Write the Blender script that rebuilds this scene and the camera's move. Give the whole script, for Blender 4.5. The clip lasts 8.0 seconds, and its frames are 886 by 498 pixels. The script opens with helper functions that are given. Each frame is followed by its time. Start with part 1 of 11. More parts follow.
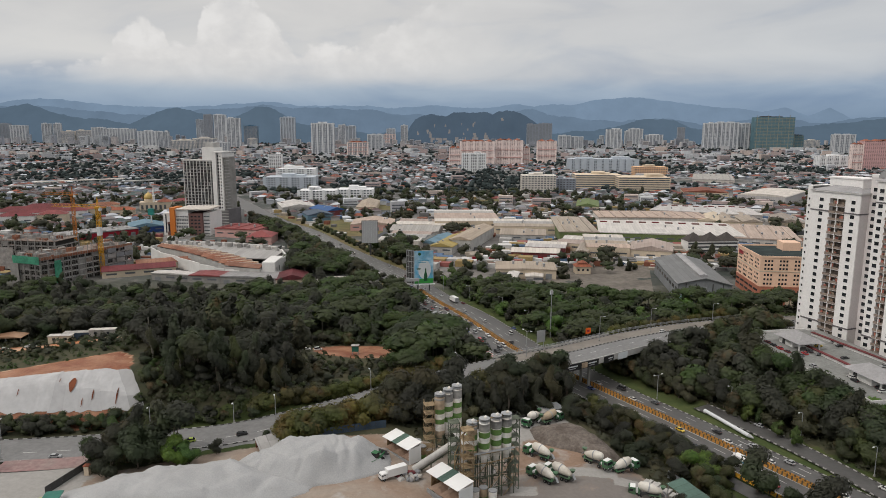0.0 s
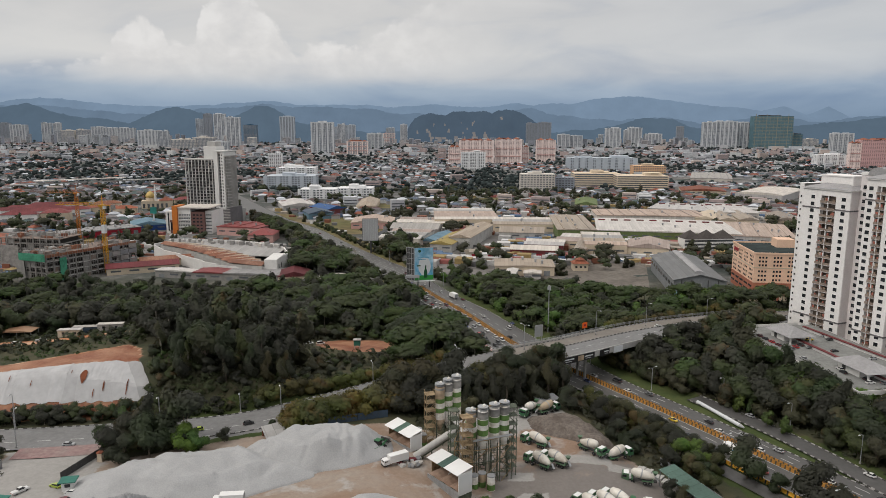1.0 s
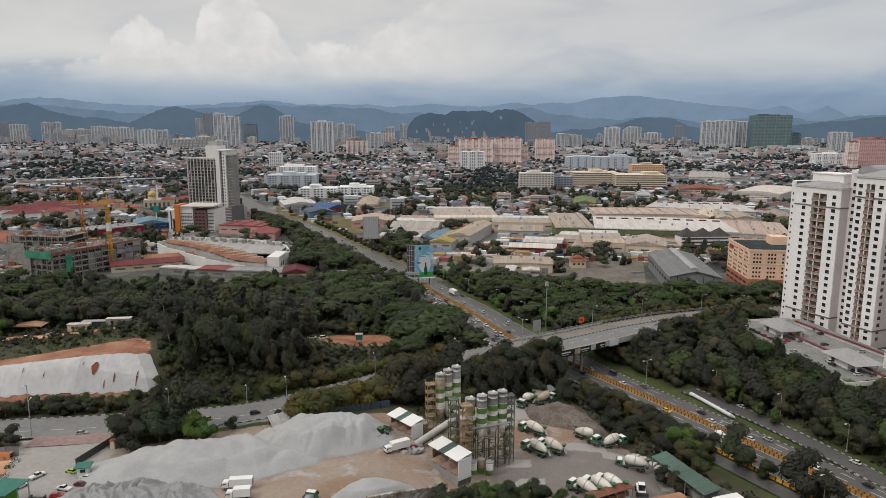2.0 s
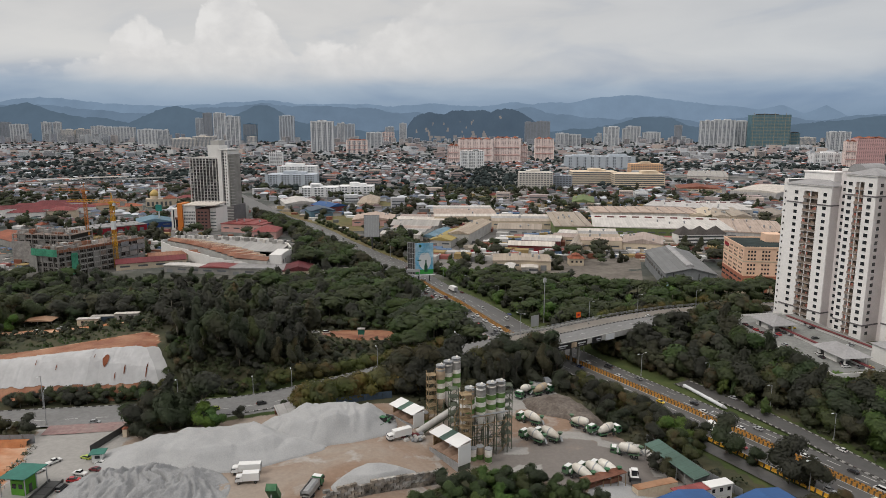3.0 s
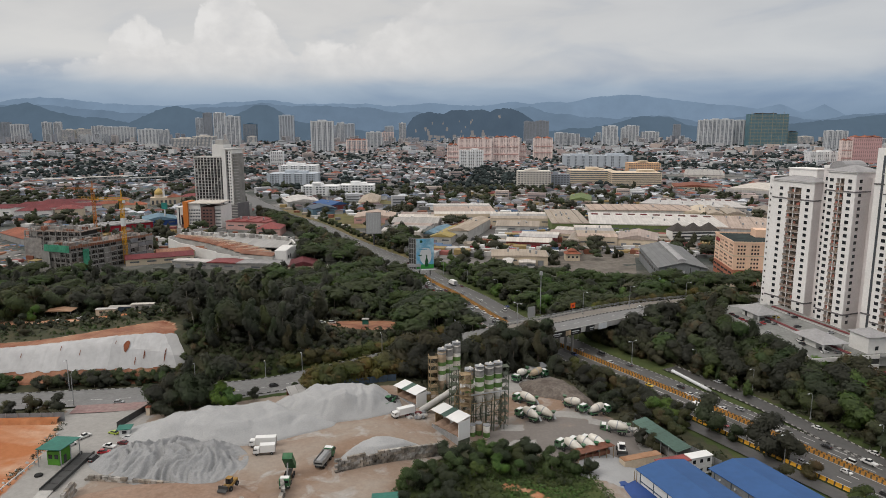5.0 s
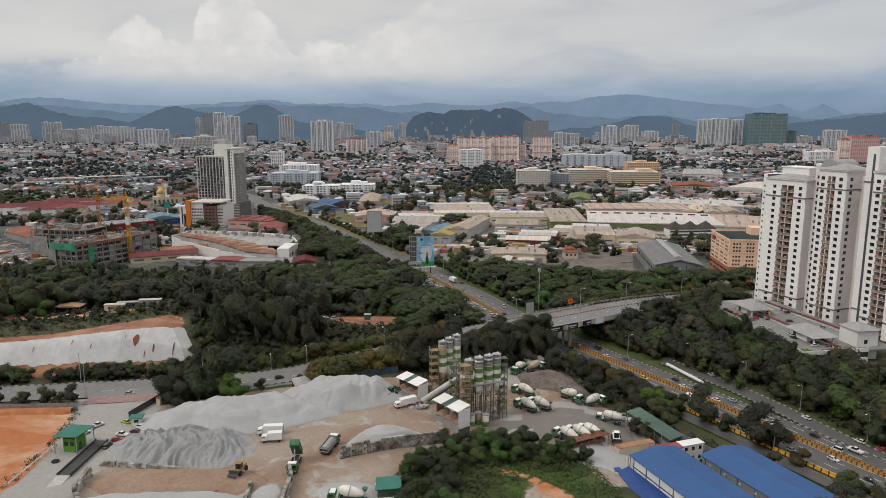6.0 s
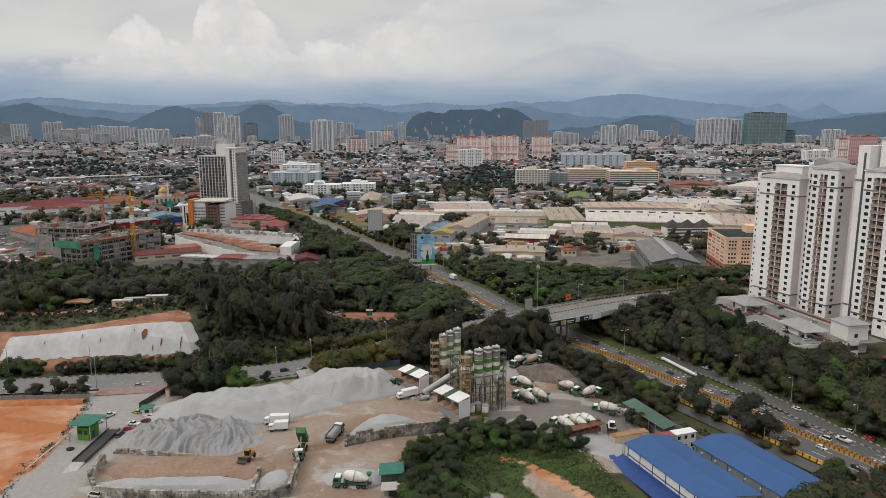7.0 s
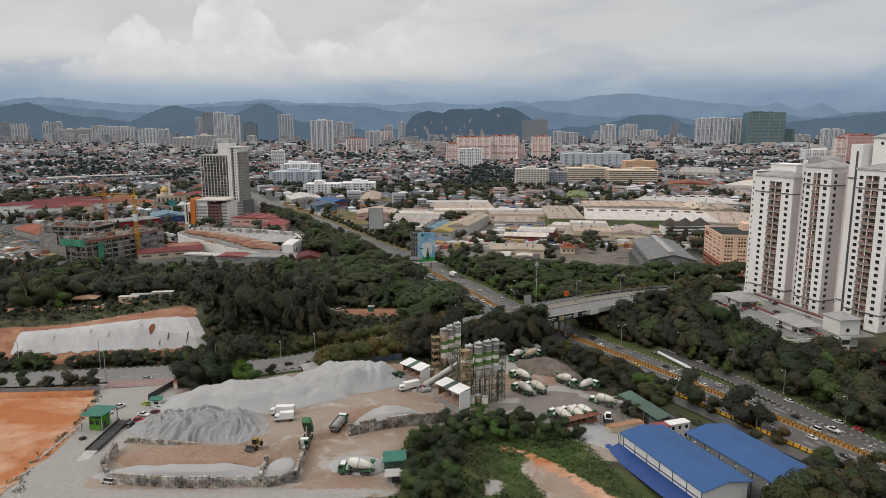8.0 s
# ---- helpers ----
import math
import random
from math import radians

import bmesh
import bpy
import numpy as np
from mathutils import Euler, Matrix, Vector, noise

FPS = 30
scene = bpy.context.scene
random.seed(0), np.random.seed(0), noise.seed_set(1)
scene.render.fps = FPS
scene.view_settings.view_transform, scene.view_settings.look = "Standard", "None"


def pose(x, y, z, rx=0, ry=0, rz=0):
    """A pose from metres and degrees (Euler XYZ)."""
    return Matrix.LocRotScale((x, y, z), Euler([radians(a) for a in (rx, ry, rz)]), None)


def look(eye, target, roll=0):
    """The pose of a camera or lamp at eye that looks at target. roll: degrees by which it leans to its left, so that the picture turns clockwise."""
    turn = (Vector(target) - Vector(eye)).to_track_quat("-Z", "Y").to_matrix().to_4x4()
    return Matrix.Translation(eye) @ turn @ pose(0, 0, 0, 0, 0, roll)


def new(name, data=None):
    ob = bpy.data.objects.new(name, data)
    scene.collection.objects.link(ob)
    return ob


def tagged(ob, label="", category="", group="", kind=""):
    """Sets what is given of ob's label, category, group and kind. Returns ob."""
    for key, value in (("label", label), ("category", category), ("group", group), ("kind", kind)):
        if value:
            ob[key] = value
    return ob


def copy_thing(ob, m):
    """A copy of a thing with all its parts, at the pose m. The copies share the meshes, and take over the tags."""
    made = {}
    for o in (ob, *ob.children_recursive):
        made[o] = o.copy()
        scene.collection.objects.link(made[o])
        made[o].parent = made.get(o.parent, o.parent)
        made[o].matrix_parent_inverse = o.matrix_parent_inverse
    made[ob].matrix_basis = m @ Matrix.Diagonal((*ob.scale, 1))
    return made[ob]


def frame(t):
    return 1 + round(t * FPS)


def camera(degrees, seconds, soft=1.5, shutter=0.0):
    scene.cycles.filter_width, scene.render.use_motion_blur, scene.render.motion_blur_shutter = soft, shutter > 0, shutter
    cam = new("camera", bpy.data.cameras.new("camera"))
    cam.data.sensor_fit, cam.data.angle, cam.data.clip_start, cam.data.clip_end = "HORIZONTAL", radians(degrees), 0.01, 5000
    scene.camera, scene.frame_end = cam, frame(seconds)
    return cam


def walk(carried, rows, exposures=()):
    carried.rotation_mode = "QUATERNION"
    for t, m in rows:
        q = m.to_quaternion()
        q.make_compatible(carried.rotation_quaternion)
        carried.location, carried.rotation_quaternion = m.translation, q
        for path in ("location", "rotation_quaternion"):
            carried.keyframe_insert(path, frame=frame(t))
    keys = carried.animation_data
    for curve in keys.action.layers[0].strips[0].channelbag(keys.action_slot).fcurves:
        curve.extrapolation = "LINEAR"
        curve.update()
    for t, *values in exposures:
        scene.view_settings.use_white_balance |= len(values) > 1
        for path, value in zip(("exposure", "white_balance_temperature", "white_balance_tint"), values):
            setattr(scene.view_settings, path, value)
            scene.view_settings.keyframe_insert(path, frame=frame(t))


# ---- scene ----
# ---------------------------------------------------------------- camera
cam = camera(65.5, 8.0, soft=0.6)
# seconds, eye x, y, z, heading, pitch, roll: a drone that drifts slowly backwards
PATH = [
    (0.0, 0.84, 3.71, 81.88, 0.510, -9.902, 0.174),
    (0.5, 0.81, 0.48, 81.86, 0.486, -9.942, 0.157),
    (1.0, 0.76, -2.81, 81.84, 0.464, -9.976, 0.141),
    (1.5, 0.71, -6.18, 81.81, 0.444, -10.003, 0.125),
    (2.0, 0.65, -9.61, 81.79, 0.426, -10.025, 0.108),
    (2.5, 0.58, -13.10, 81.76, 0.410, -10.043, 0.092),
    (3.0, 0.51, -16.64, 81.73, 0.395, -10.056, 0.076),
    (3.5, 0.43, -20.21, 81.70, 0.381, -10.067, 0.059),
    (4.0, 0.34, -23.80, 81.66, 0.368, -10.076, 0.043),
    (4.5, 0.24, -27.39, 81.63, 0.356, -10.084, 0.027),
    (5.0, 0.13, -30.96, 81.59, 0.345, -10.091, 0.010),
    (5.5, 0.02, -34.49, 81.55, 0.333, -10.099, -0.006),
    (6.0, -0.11, -37.94, 81.50, 0.322, -10.108, -0.023),
    (6.5, -0.24, -41.30, 81.46, 0.310, -10.119, -0.039),
    (7.0, -0.37, -44.52, 81.41, 0.298, -10.133, -0.055),
    (7.5, -0.52, -47.57, 81.36, 0.286, -10.151, -0.072),
    (8.0, -0.67, -50.41, 81.31, 0.272, -10.174, -0.088),
]


def gaze(x, y, z, heading, pitch, roll):
    h, p = radians(heading), radians(pitch)
    return look((x, y, z), (x - math.sin(h) * math.cos(p), y + math.cos(h) * math.cos(p), z + math.sin(p)), roll)


walk(cam, [(r[0], gaze(*r[1:])) for r in PATH])

# ---------------------------------------------------------------- sky, sun
SUN_ELEVATION, SUN_AZIMUTH = radians(46), radians(-118)  # azimuth from +y, positive to +x


def math_node(tree, op, a, b=None, c=None, clamp=False):
    n = tree.nodes.new("ShaderNodeMath")
    n.operation, n.use_clamp = op, clamp
    for i, v in enumerate((a, b, c)):
        if v is None:
            continue
        if isinstance(v, (int, float)):
            n.inputs[i].default_value = v
        else:
            tree.links.new(v, n.inputs[i])
    return n.outputs[0]


def ramp_node(tree, fac, stops, mode="LINEAR"):
    n = tree.nodes.new("ShaderNodeValToRGB")
    n.color_ramp.interpolation = mode
    e = n.color_ramp.elements
    while len(e) < len(stops):
        e.new(0.5)
    for i, (p, c) in enumerate(stops):
        e[i].position = p
        e[i].color = (c, c, c, 1) if isinstance(c, (int, float)) else (*c, 1)
    tree.links.new(fac, n.inputs[0])
    return n.outputs[0]


def mix_node(tree, fac, a, b, blend="MIX"):
    n = tree.nodes.new("ShaderNodeMix")
    n.data_type, n.blend_type = "RGBA", blend
    for i, v in ((0, fac), (6, a), (7, b)):
        if isinstance(v, (int, float)):
            n.inputs[i].default_value = v
        elif isinstance(v, tuple):
            n.inputs[i].default_value = (*v, 1)
        else:
            tree.links.new(v, n.inputs[i])
    return n.outputs[2]


def noise_node(tree, vector, scale, detail=4.0, rough=0.55, distort=0.0):
    n = tree.nodes.new("ShaderNodeTexNoise")
    n.inputs["Scale"].default_value, n.inputs["Detail"].default_value = scale, detail
    n.inputs["Roughness"].default_value, n.inputs["Distortion"].default_value = rough, distort
    if vector is not None:
        tree.links.new(vector, n.inputs["Vector"])
    return n.outputs["Fac"]


def make_world():
    world = bpy.data.worlds.new("sky")
    scene.world = world
    world.use_nodes = True
    t = world.node_tree
    t.nodes.clear()
    sky = t.nodes.new("ShaderNodeTexSky")
    sky.sky_type, sky.sun_disc = "NISHITA", False
    sky.sun_elevation, sky.sun_rotation = SUN_ELEVATION, SUN_AZIMUTH
    blue = mix_node(t, 1.0, sky.outputs[0], (0.09, 0.09, 0.09), "MULTIPLY")
    coord = t.nodes.new("ShaderNodeTexCoord")
    xyz = t.nodes.new("ShaderNodeSeparateXYZ")
    t.links.new(coord.outputs["Generated"], xyz.inputs[0])
    u = math_node(t, "ARCTAN2", xyz.outputs[0], xyz.outputs[1])
    v = math_node(t, "ARCSINE", xyz.outputs[2])
    flat = t.nodes.new("ShaderNodeCombineXYZ")
    t.links.new(math_node(t, "MULTIPLY", u, 4.5), flat.inputs[0])
    t.links.new(math_node(t, "MULTIPLY", v, 15.0), flat.inputs[1])
    puff = t.nodes.new("ShaderNodeCombineXYZ")
    t.links.new(math_node(t, "MULTIPLY", u, 20.0), puff.inputs[0])
    t.links.new(math_node(t, "MULTIPLY", v, 24.0), puff.inputs[1])
    streak = noise_node(t, flat.outputs[0], 1.1, 5.0, 0.50, 0.5)
    billow = noise_node(t, puff.outputs[0], 1.3, 6.0, 0.55, 0.2)
    # high grey layer, darker and bluer towards the hills
    height = math_node(t, "MULTIPLY", v, 4.0)
    wobble = math_node(t, "MULTIPLY_ADD", math_node(t, "SUBTRACT", streak, 0.5), 0.13, height)
    layer = ramp_node(t, wobble, [(0.0, (0.19, 0.27, 0.37)), (0.14, (0.25, 0.33, 0.44)), (0.21, (0.34, 0.41, 0.50)),
                                  (0.29, (0.51, 0.525, 0.55)), (0.40, (0.60, 0.595, 0.59)), (0.62, (0.575, 0.567, 0.56)), (1.0, (0.64, 0.625, 0.61))])
    dark = ramp_node(t, streak, [(0.32, (0.84, 0.87, 0.92)), (0.47, (0.985, 0.985, 0.985)), (0.64, (1.05, 1.045, 1.035))])
    layer = mix_node(t, 1.0, layer, dark, "MULTIPLY")
    layer = mix_node(t, 1.0, layer, ramp_node(t, math_node(t, "ADD", u, 0.5, clamp=True), [(0.45, (1, 1, 1)), (0.95, (0.87, 0.90, 0.94))]), "MULTIPLY")
    layer = mix_node(t, 0.05, layer, blue)
    # towering cumulus: its crest by heading, broken by billows
    span = math_node(t, "DIVIDE", math_node(t, "ADD", u, 0.62), 0.75, clamp=True)
    crest = ramp_node(t, span, [(0.0, 0.36), (0.08, 0.37), (0.16, 0.40), (0.215, 0.47), (0.245, 0.68), (0.285, 0.78), (0.315, 0.70),
                                (0.325, 0.60), (0.37, 0.64), (0.385, 0.84), (0.43, 0.99), (0.468, 0.93), (0.50, 0.78), (0.545, 0.56),
                                (0.57, 0.64), (0.625, 0.60), (0.66, 0.64), (0.70, 0.74), (0.75, 0.86), (0.82, 0.98), (1.0, 1.0)])
    crest = math_node(t, "MULTIPLY", crest, 0.182)
    crest = math_node(t, "MULTIPLY_ADD", math_node(t, "SUBTRACT", billow, 0.5), 0.06, crest)
    edge = math_node(t, "MULTIPLY", math_node(t, "SUBTRACT", crest, v), 120.0, clamp=True)
    foot = ramp_node(t, math_node(t, "MULTIPLY_ADD", math_node(t, "SUBTRACT", streak, 0.5), 0.10, height), [(0.20, 0.0), (0.40, 1.0)], "EASE")
    side = ramp_node(t, span, [(0.0, 1.0), (0.62, 1.0), (0.98, 0.0)], "EASE")
    white = ramp_node(t, billow, [(0.30, (0.575, 0.572, 0.575)), (0.48, (0.63, 0.622, 0.615)), (0.66, (0.695, 0.685, 0.675))])
    mask = math_node(t, "MULTIPLY", math_node(t, "MULTIPLY", edge, foot), side)
    colour = mix_node(t, mask, layer, white)
    out = t.nodes.new("ShaderNodeOutputWorld")
    back = t.nodes.new("ShaderNodeBackground")
    # an overcast sky is brightest overhead
    colour = mix_node(t, 1.0, colour, ramp_node(t, math_node(t, "DIVIDE", v, 1.57, clamp=True), [(0.14, (1, 1, 1)), (0.85, (2.12, 2.03, 1.94))], "EASE"), "MULTIPLY")
    t.links.new(colour, back.inputs[0])
    back.inputs[1].default_value = 1.0
    t.links.new(back.outputs[0], out.inputs[0])


make_world()
sun = new("sun", bpy.data.lights.new("sun", "SUN"))
sun.data.energy, sun.data.angle, sun.data.color = 1.05, radians(14), (1.0, 0.95, 0.88)
sun.matrix_world = look((math.sin(SUN_AZIMUTH) * 100, math.cos(SUN_AZIMUTH) * 100, math.tan(SUN_ELEVATION) * 100), (0, 0, 0))
scene.view_settings.exposure = 0.12

# ---------------------------------------------------------------- materials
def surface(name, colour, rough=0.8, metal=0.0, grain=1.2, stain=0.12, vary=0.25, dirt=None, bump=0.0, by_object=0.0, by_island=0.0,
            tint=False, spec=0.3):
    """A worn surface: base colour broken by fine grain and broad stains; by_object / by_island change it from piece to piece."""
    m = bpy.data.materials.new(name)
    m.use_nodes = True
    t = m.node_tree
    b = t.nodes["Principled BSDF"]
    geo = t.nodes.new("ShaderNodeNewGeometry")
    fine = noise_node(t, geo.outputs["Position"], grain, 3.0, 0.6)
    broad = noise_node(t, geo.outputs["Position"], stain, 4.0, 0.6)
    if tint:
        info = t.nodes.new("ShaderNodeObjectInfo")
        base = info.outputs["Color"]
    else:
        base = colour
    dirt = dirt or tuple(c * 0.55 for c in colour)
    c = mix_node(t, ramp_node(t, broad, [(0.38, 0.0), (0.72, min(1.0, vary * 2.2))]), base, dirt)
    c = mix_node(t, 1.0, c, ramp_node(t, fine, [(0.3, 1 - vary * 0.6), (0.7, 1 + vary * 0.3)]), "MULTIPLY")
    if by_object:
        info = t.nodes.new("ShaderNodeObjectInfo")
        c = mix_node(t, 1.0, c, ramp_node(t, info.outputs["Random"], [(0, 1 - by_object), (1, 1 + by_object * 0.6)]), "MULTIPLY")
    if by_island:
        c = mix_node(t, 1.0, c, ramp_node(t, geo.outputs["Random Per Island"], [(0, 1 - by_island), (1, 1 + by_island * 0.6)]), "MULTIPLY")
    t.links.new(c, b.inputs["Base Color"])
    b.inputs["Roughness"].default_value, b.inputs["Metallic"].default_value = rough, metal
    b.inputs["Specular IOR Level"].default_value = spec
    if bump:
        bn = t.nodes.new("ShaderNodeBump")
        bn.inputs["Strength"].default_value, bn.inputs["Distance"].default_value = bump, 0.3
        t.links.new(fine, bn.inputs["Height"])
        t.links.new(bn.outputs[0], b.inputs["Normal"])
    return m


def sheeted(name, colour, rough=0.7, vary=0.25, dirt=None, width=2.6, spec=0.3):
    """Roof sheets laid side by side: each row of sheets weathered its own way, dark laps between."""
    m = surface(name, colour, rough, stain=0.06, vary=vary, dirt=dirt, spec=spec)
    t = m.node_tree
    b = t.nodes["Principled BSDF"]
    base = [k.from_socket for k in t.links if k.to_socket == b.inputs["Base Color"]][0]
    coord = t.nodes.new("ShaderNodeTexCoord")
    sep = t.nodes.new("ShaderNodeSeparateXYZ")
    t.links.new(coord.outputs["Object"], sep.inputs[0])
    info = t.nodes.new("ShaderNodeObjectInfo")
    rows = math_node(t, "DIVIDE", sep.outputs[0], width)
    cell = t.nodes.new("ShaderNodeTexWhiteNoise")
    cell.noise_dimensions = "2D"
    place = t.nodes.new("ShaderNodeCombineXYZ")
    t.links.new(math_node(t, "FLOOR", rows), place.inputs[0])
    t.links.new(math_node(t, "MULTIPLY_ADD", info.outputs["Random"], 90.0, math_node(t, "FLOOR", math_node(t, "DIVIDE", sep.outputs[1], 17.0))), place.inputs[1])
    t.links.new(place.outputs[0], cell.inputs["Vector"])
    c = mix_node(t, 1.0, base, ramp_node(t, cell.outputs["Value"], [(0.0, 0.86), (0.6, 1.0), (1.0, 1.08)]), "MULTIPLY")
    lap = math_node(t, "LESS_THAN", math_node(t, "FRACT", rows), 0.10)
    c = mix_node(t, 1.0, c, ramp_node(t, lap, [(0.0, 1.0), (1.0, 0.80)]), "MULTIPLY")
    c = mix_node(t, 1.0, c, ramp_node(t, info.outputs["Random"], [(0.0, (0.80, 0.80, 0.82)), (0.5, (1.0, 0.99, 0.97)), (1.0, (1.08, 1.03, 0.96))]), "MULTIPLY")
    t.links.new(c, b.inputs["Base Color"])
    return m


def palette(name, colours, rough=0.8, vary=0.2, by="island", spec=0.25):
    """One material whose colour is picked piece by piece from a few."""
    m = surface(name, colours[0], rough, vary=vary, spec=spec)
    t = m.node_tree
    b = t.nodes["Principled BSDF"]
    if by == "island":
        pick = t.nodes.new("ShaderNodeNewGeometry").outputs["Random Per Island"]
    else:
        pick = t.nodes.new("ShaderNodeObjectInfo").outputs["Random"]
    cols = ramp_node(t, pick, [(i / len(colours), c) for i, c in enumerate(colours)], "CONSTANT")
    geo = t.nodes.new("ShaderNodeNewGeometry")
    c = mix_node(t, 1.0, cols, ramp_node(t, noise_node(t, geo.outputs["Position"], 0.35, 4.0, 0.65), [(0.3, 1 - vary), (0.7, 1 + vary * 0.4)]), "MULTIPLY")
    t.links.new(c, b.inputs["Base Color"])
    return m


def foliage(name, dark, light, warm=None, translucent=0.26):
    m = bpy.data.materials.new(name)
    m.use_nodes = True
    t = m.node_tree
    b = t.nodes["Principled BSDF"]
    geo = t.nodes.new("ShaderNodeNewGeometry")
    info = t.nodes.new("ShaderNodeObjectInfo")
    c = mix_node(t, geo.outputs["Random Per Island"], dark, light)
    patch = noise_node(t, geo.outputs["Position"], 0.07, 3.0, 0.6)
    c = mix_node(t, 1.0, c, ramp_node(t, patch, [(0.3, 0.68), (0.7, 1.3)]), "MULTIPLY")
    kind = noise_node(t, geo.outputs["Position"], 0.045, 2.0, 0.5, 0.4)
    c = mix_node(t, 1.0, c, ramp_node(t, kind, [(0.38, (0.93, 0.88, 0.98)), (0.5, (1.0, 1.0, 1.0)), (0.62, (0.93, 1.2, 0.84))]), "MULTIPLY")
    c = mix_node(t, 1.0, c, ramp_node(t, info.outputs["Random"], [(0, (0.72, 0.72, 0.75)), (0.5, (1, 1, 1)), (0.85, (1.15, 1.12, 0.8)), (1, (1.45, 1.15, 0.8))]), "MULTIPLY")
    if warm:
        c = mix_node(t, ramp_node(t, noise_node(t, geo.outputs["Position"], 0.18, 2.0), [(0.55, 0.0), (0.72, 0.8)]), c, warm)
    t.links.new(c, b.inputs["Base Color"])
    b.inputs["Roughness"].default_value = 0.6
    b.inputs["Specular IOR Level"].default_value = 0.3
    through_leaf = t.nodes.new("ShaderNodeBsdfTranslucent")
    t.links.new(mix_node(t, 1.0, c, (1.5, 1.55, 1.0), "MULTIPLY"), through_leaf.inputs[0])
    both = t.nodes.new("ShaderNodeMixShader")
    both.inputs[0].default_value = translucent
    t.links.new(b.outputs[0], both.inputs[1])
    t.links.new(through_leaf.outputs[0], both.inputs[2])
    t.links.new(both.outputs[0], t.nodes["Material Output"].inputs[0])
    return m


def striped(name, a, b2, period, share=0.5, rough=0.7, axis=0):
    """Paint that changes along a strip's own length (UV in metres)."""
    m = surface(name, a, rough)
    t = m.node_tree
    uv = t.nodes.new("ShaderNodeUVMap")
    sep = t.nodes.new("ShaderNodeSeparateXYZ")
    t.links.new(uv.outputs[0], sep.inputs[0])
    s = math_node(t, "LESS_THAN", math_node(t, "FRACT", math_node(t, "DIVIDE", sep.outputs[axis], period)), share)
    geo = t.nodes.new("ShaderNodeNewGeometry")
    c = mix_node(t, s, a, b2)
    c = mix_node(t, 1.0, c, ramp_node(t, noise_node(t, geo.outputs["Position"], 0.6, 4.0), [(0.3, 0.65), (0.7, 1.1)]), "MULTIPLY")
    t.links.new(c, t.nodes["Principled BSDF"].inputs["Base Color"])
    return m


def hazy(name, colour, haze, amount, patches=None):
    """Far hills: haze of kilometres of moist air, painted on as a glow."""
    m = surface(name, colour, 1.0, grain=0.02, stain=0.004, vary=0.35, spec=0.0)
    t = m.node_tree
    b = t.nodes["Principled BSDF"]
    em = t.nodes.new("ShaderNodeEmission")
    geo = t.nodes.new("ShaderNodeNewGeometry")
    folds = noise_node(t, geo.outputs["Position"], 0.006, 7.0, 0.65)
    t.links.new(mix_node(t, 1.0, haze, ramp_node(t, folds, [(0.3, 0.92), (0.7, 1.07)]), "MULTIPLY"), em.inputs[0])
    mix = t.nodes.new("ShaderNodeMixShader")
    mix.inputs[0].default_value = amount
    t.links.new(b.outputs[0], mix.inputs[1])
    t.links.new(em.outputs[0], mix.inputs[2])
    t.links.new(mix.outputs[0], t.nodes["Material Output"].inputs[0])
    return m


def glass(name, colour, rough=0.12):
    m = surface(name, colour, rough, vary=0.3, stain=0.3, by_object=0.4, spec=0.6)
    return m


WHITE = surface("white_paint", (0.68, 0.67, 0.65), 0.75, vary=0.12)
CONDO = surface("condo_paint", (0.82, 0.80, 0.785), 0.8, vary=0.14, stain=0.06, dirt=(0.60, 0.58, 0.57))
# lilac-white sides, with their slight shade put into the colour
CONDO_SIDE = surface("condo_mauve_shade", (0.72, 0.675, 0.67), 0.8, vary=0.14, stain=0.06)
TRIM_GREY = surface("grey_trim", (0.16, 0.15, 0.155), 0.7)
ROOF_GREY = sheeted("grey_roof_sheet", (0.165, 0.17, 0.175), 0.6, 0.2)
HIP_GREY = surface("pale_grey_tiles", (0.34, 0.335, 0.34), 0.7, stain=0.1)
WINDOW = glass("dark_window", (0.030, 0.034, 0.040))
WINDOW_FAR = glass("grey_window", (0.10, 0.11, 0.125), 0.3)
# the balcony recess's shade is put into this dark brown
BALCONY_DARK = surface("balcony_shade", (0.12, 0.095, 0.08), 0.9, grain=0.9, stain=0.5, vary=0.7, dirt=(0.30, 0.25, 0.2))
BALCONY = surface("balcony_parapet", (0.30, 0.24, 0.20), 0.85, grain=0.7, vary=0.3)
BALC_THINGS = palette("balcony_clutter", [(0.35, 0.3, 0.25), (0.5, 0.48, 0.45), (0.12, 0.12, 0.13), (0.42, 0.16, 0.12), (0.2, 0.25, 0.3), (0.3, 0.22, 0.16)])
CONCRETE = surface("concrete", (0.30, 0.29, 0.275), 0.9, vary=0.35, stain=0.15)
CONCRETE_PALE = surface("pale_concrete", (0.45, 0.44, 0.42), 0.9, vary=0.3, stain=0.15)
DECKING = surface("car_park_deck", (0.24, 0.245, 0.235), 0.9, vary=0.35, stain=0.12)
ASPHALT = surface("asphalt", (0.07, 0.068, 0.066), 0.5, grain=0.8, stain=0.05, vary=0.3, dirt=(0.10, 0.098, 0.095), spec=0.55)
ASPHALT_PALE = surface("worn_asphalt", (0.19, 0.19, 0.19), 0.85, grain=0.8, stain=0.06, vary=0.3, dirt=(0.15, 0.148, 0.145))
ASPHALT_TAN = surface("dusty_asphalt", (0.215, 0.195, 0.172), 0.9, grain=0.8, stain=0.1, vary=0.3)
PINK_APRON = surface("pink_asphalt", (0.27, 0.165, 0.16), 0.9, grain=0.8, stain=0.2, vary=0.35, dirt=(0.25, 0.22, 0.2))
LINE = surface("road_paint", (0.55, 0.55, 0.53), 0.8, vary=0.4, grain=0.6)
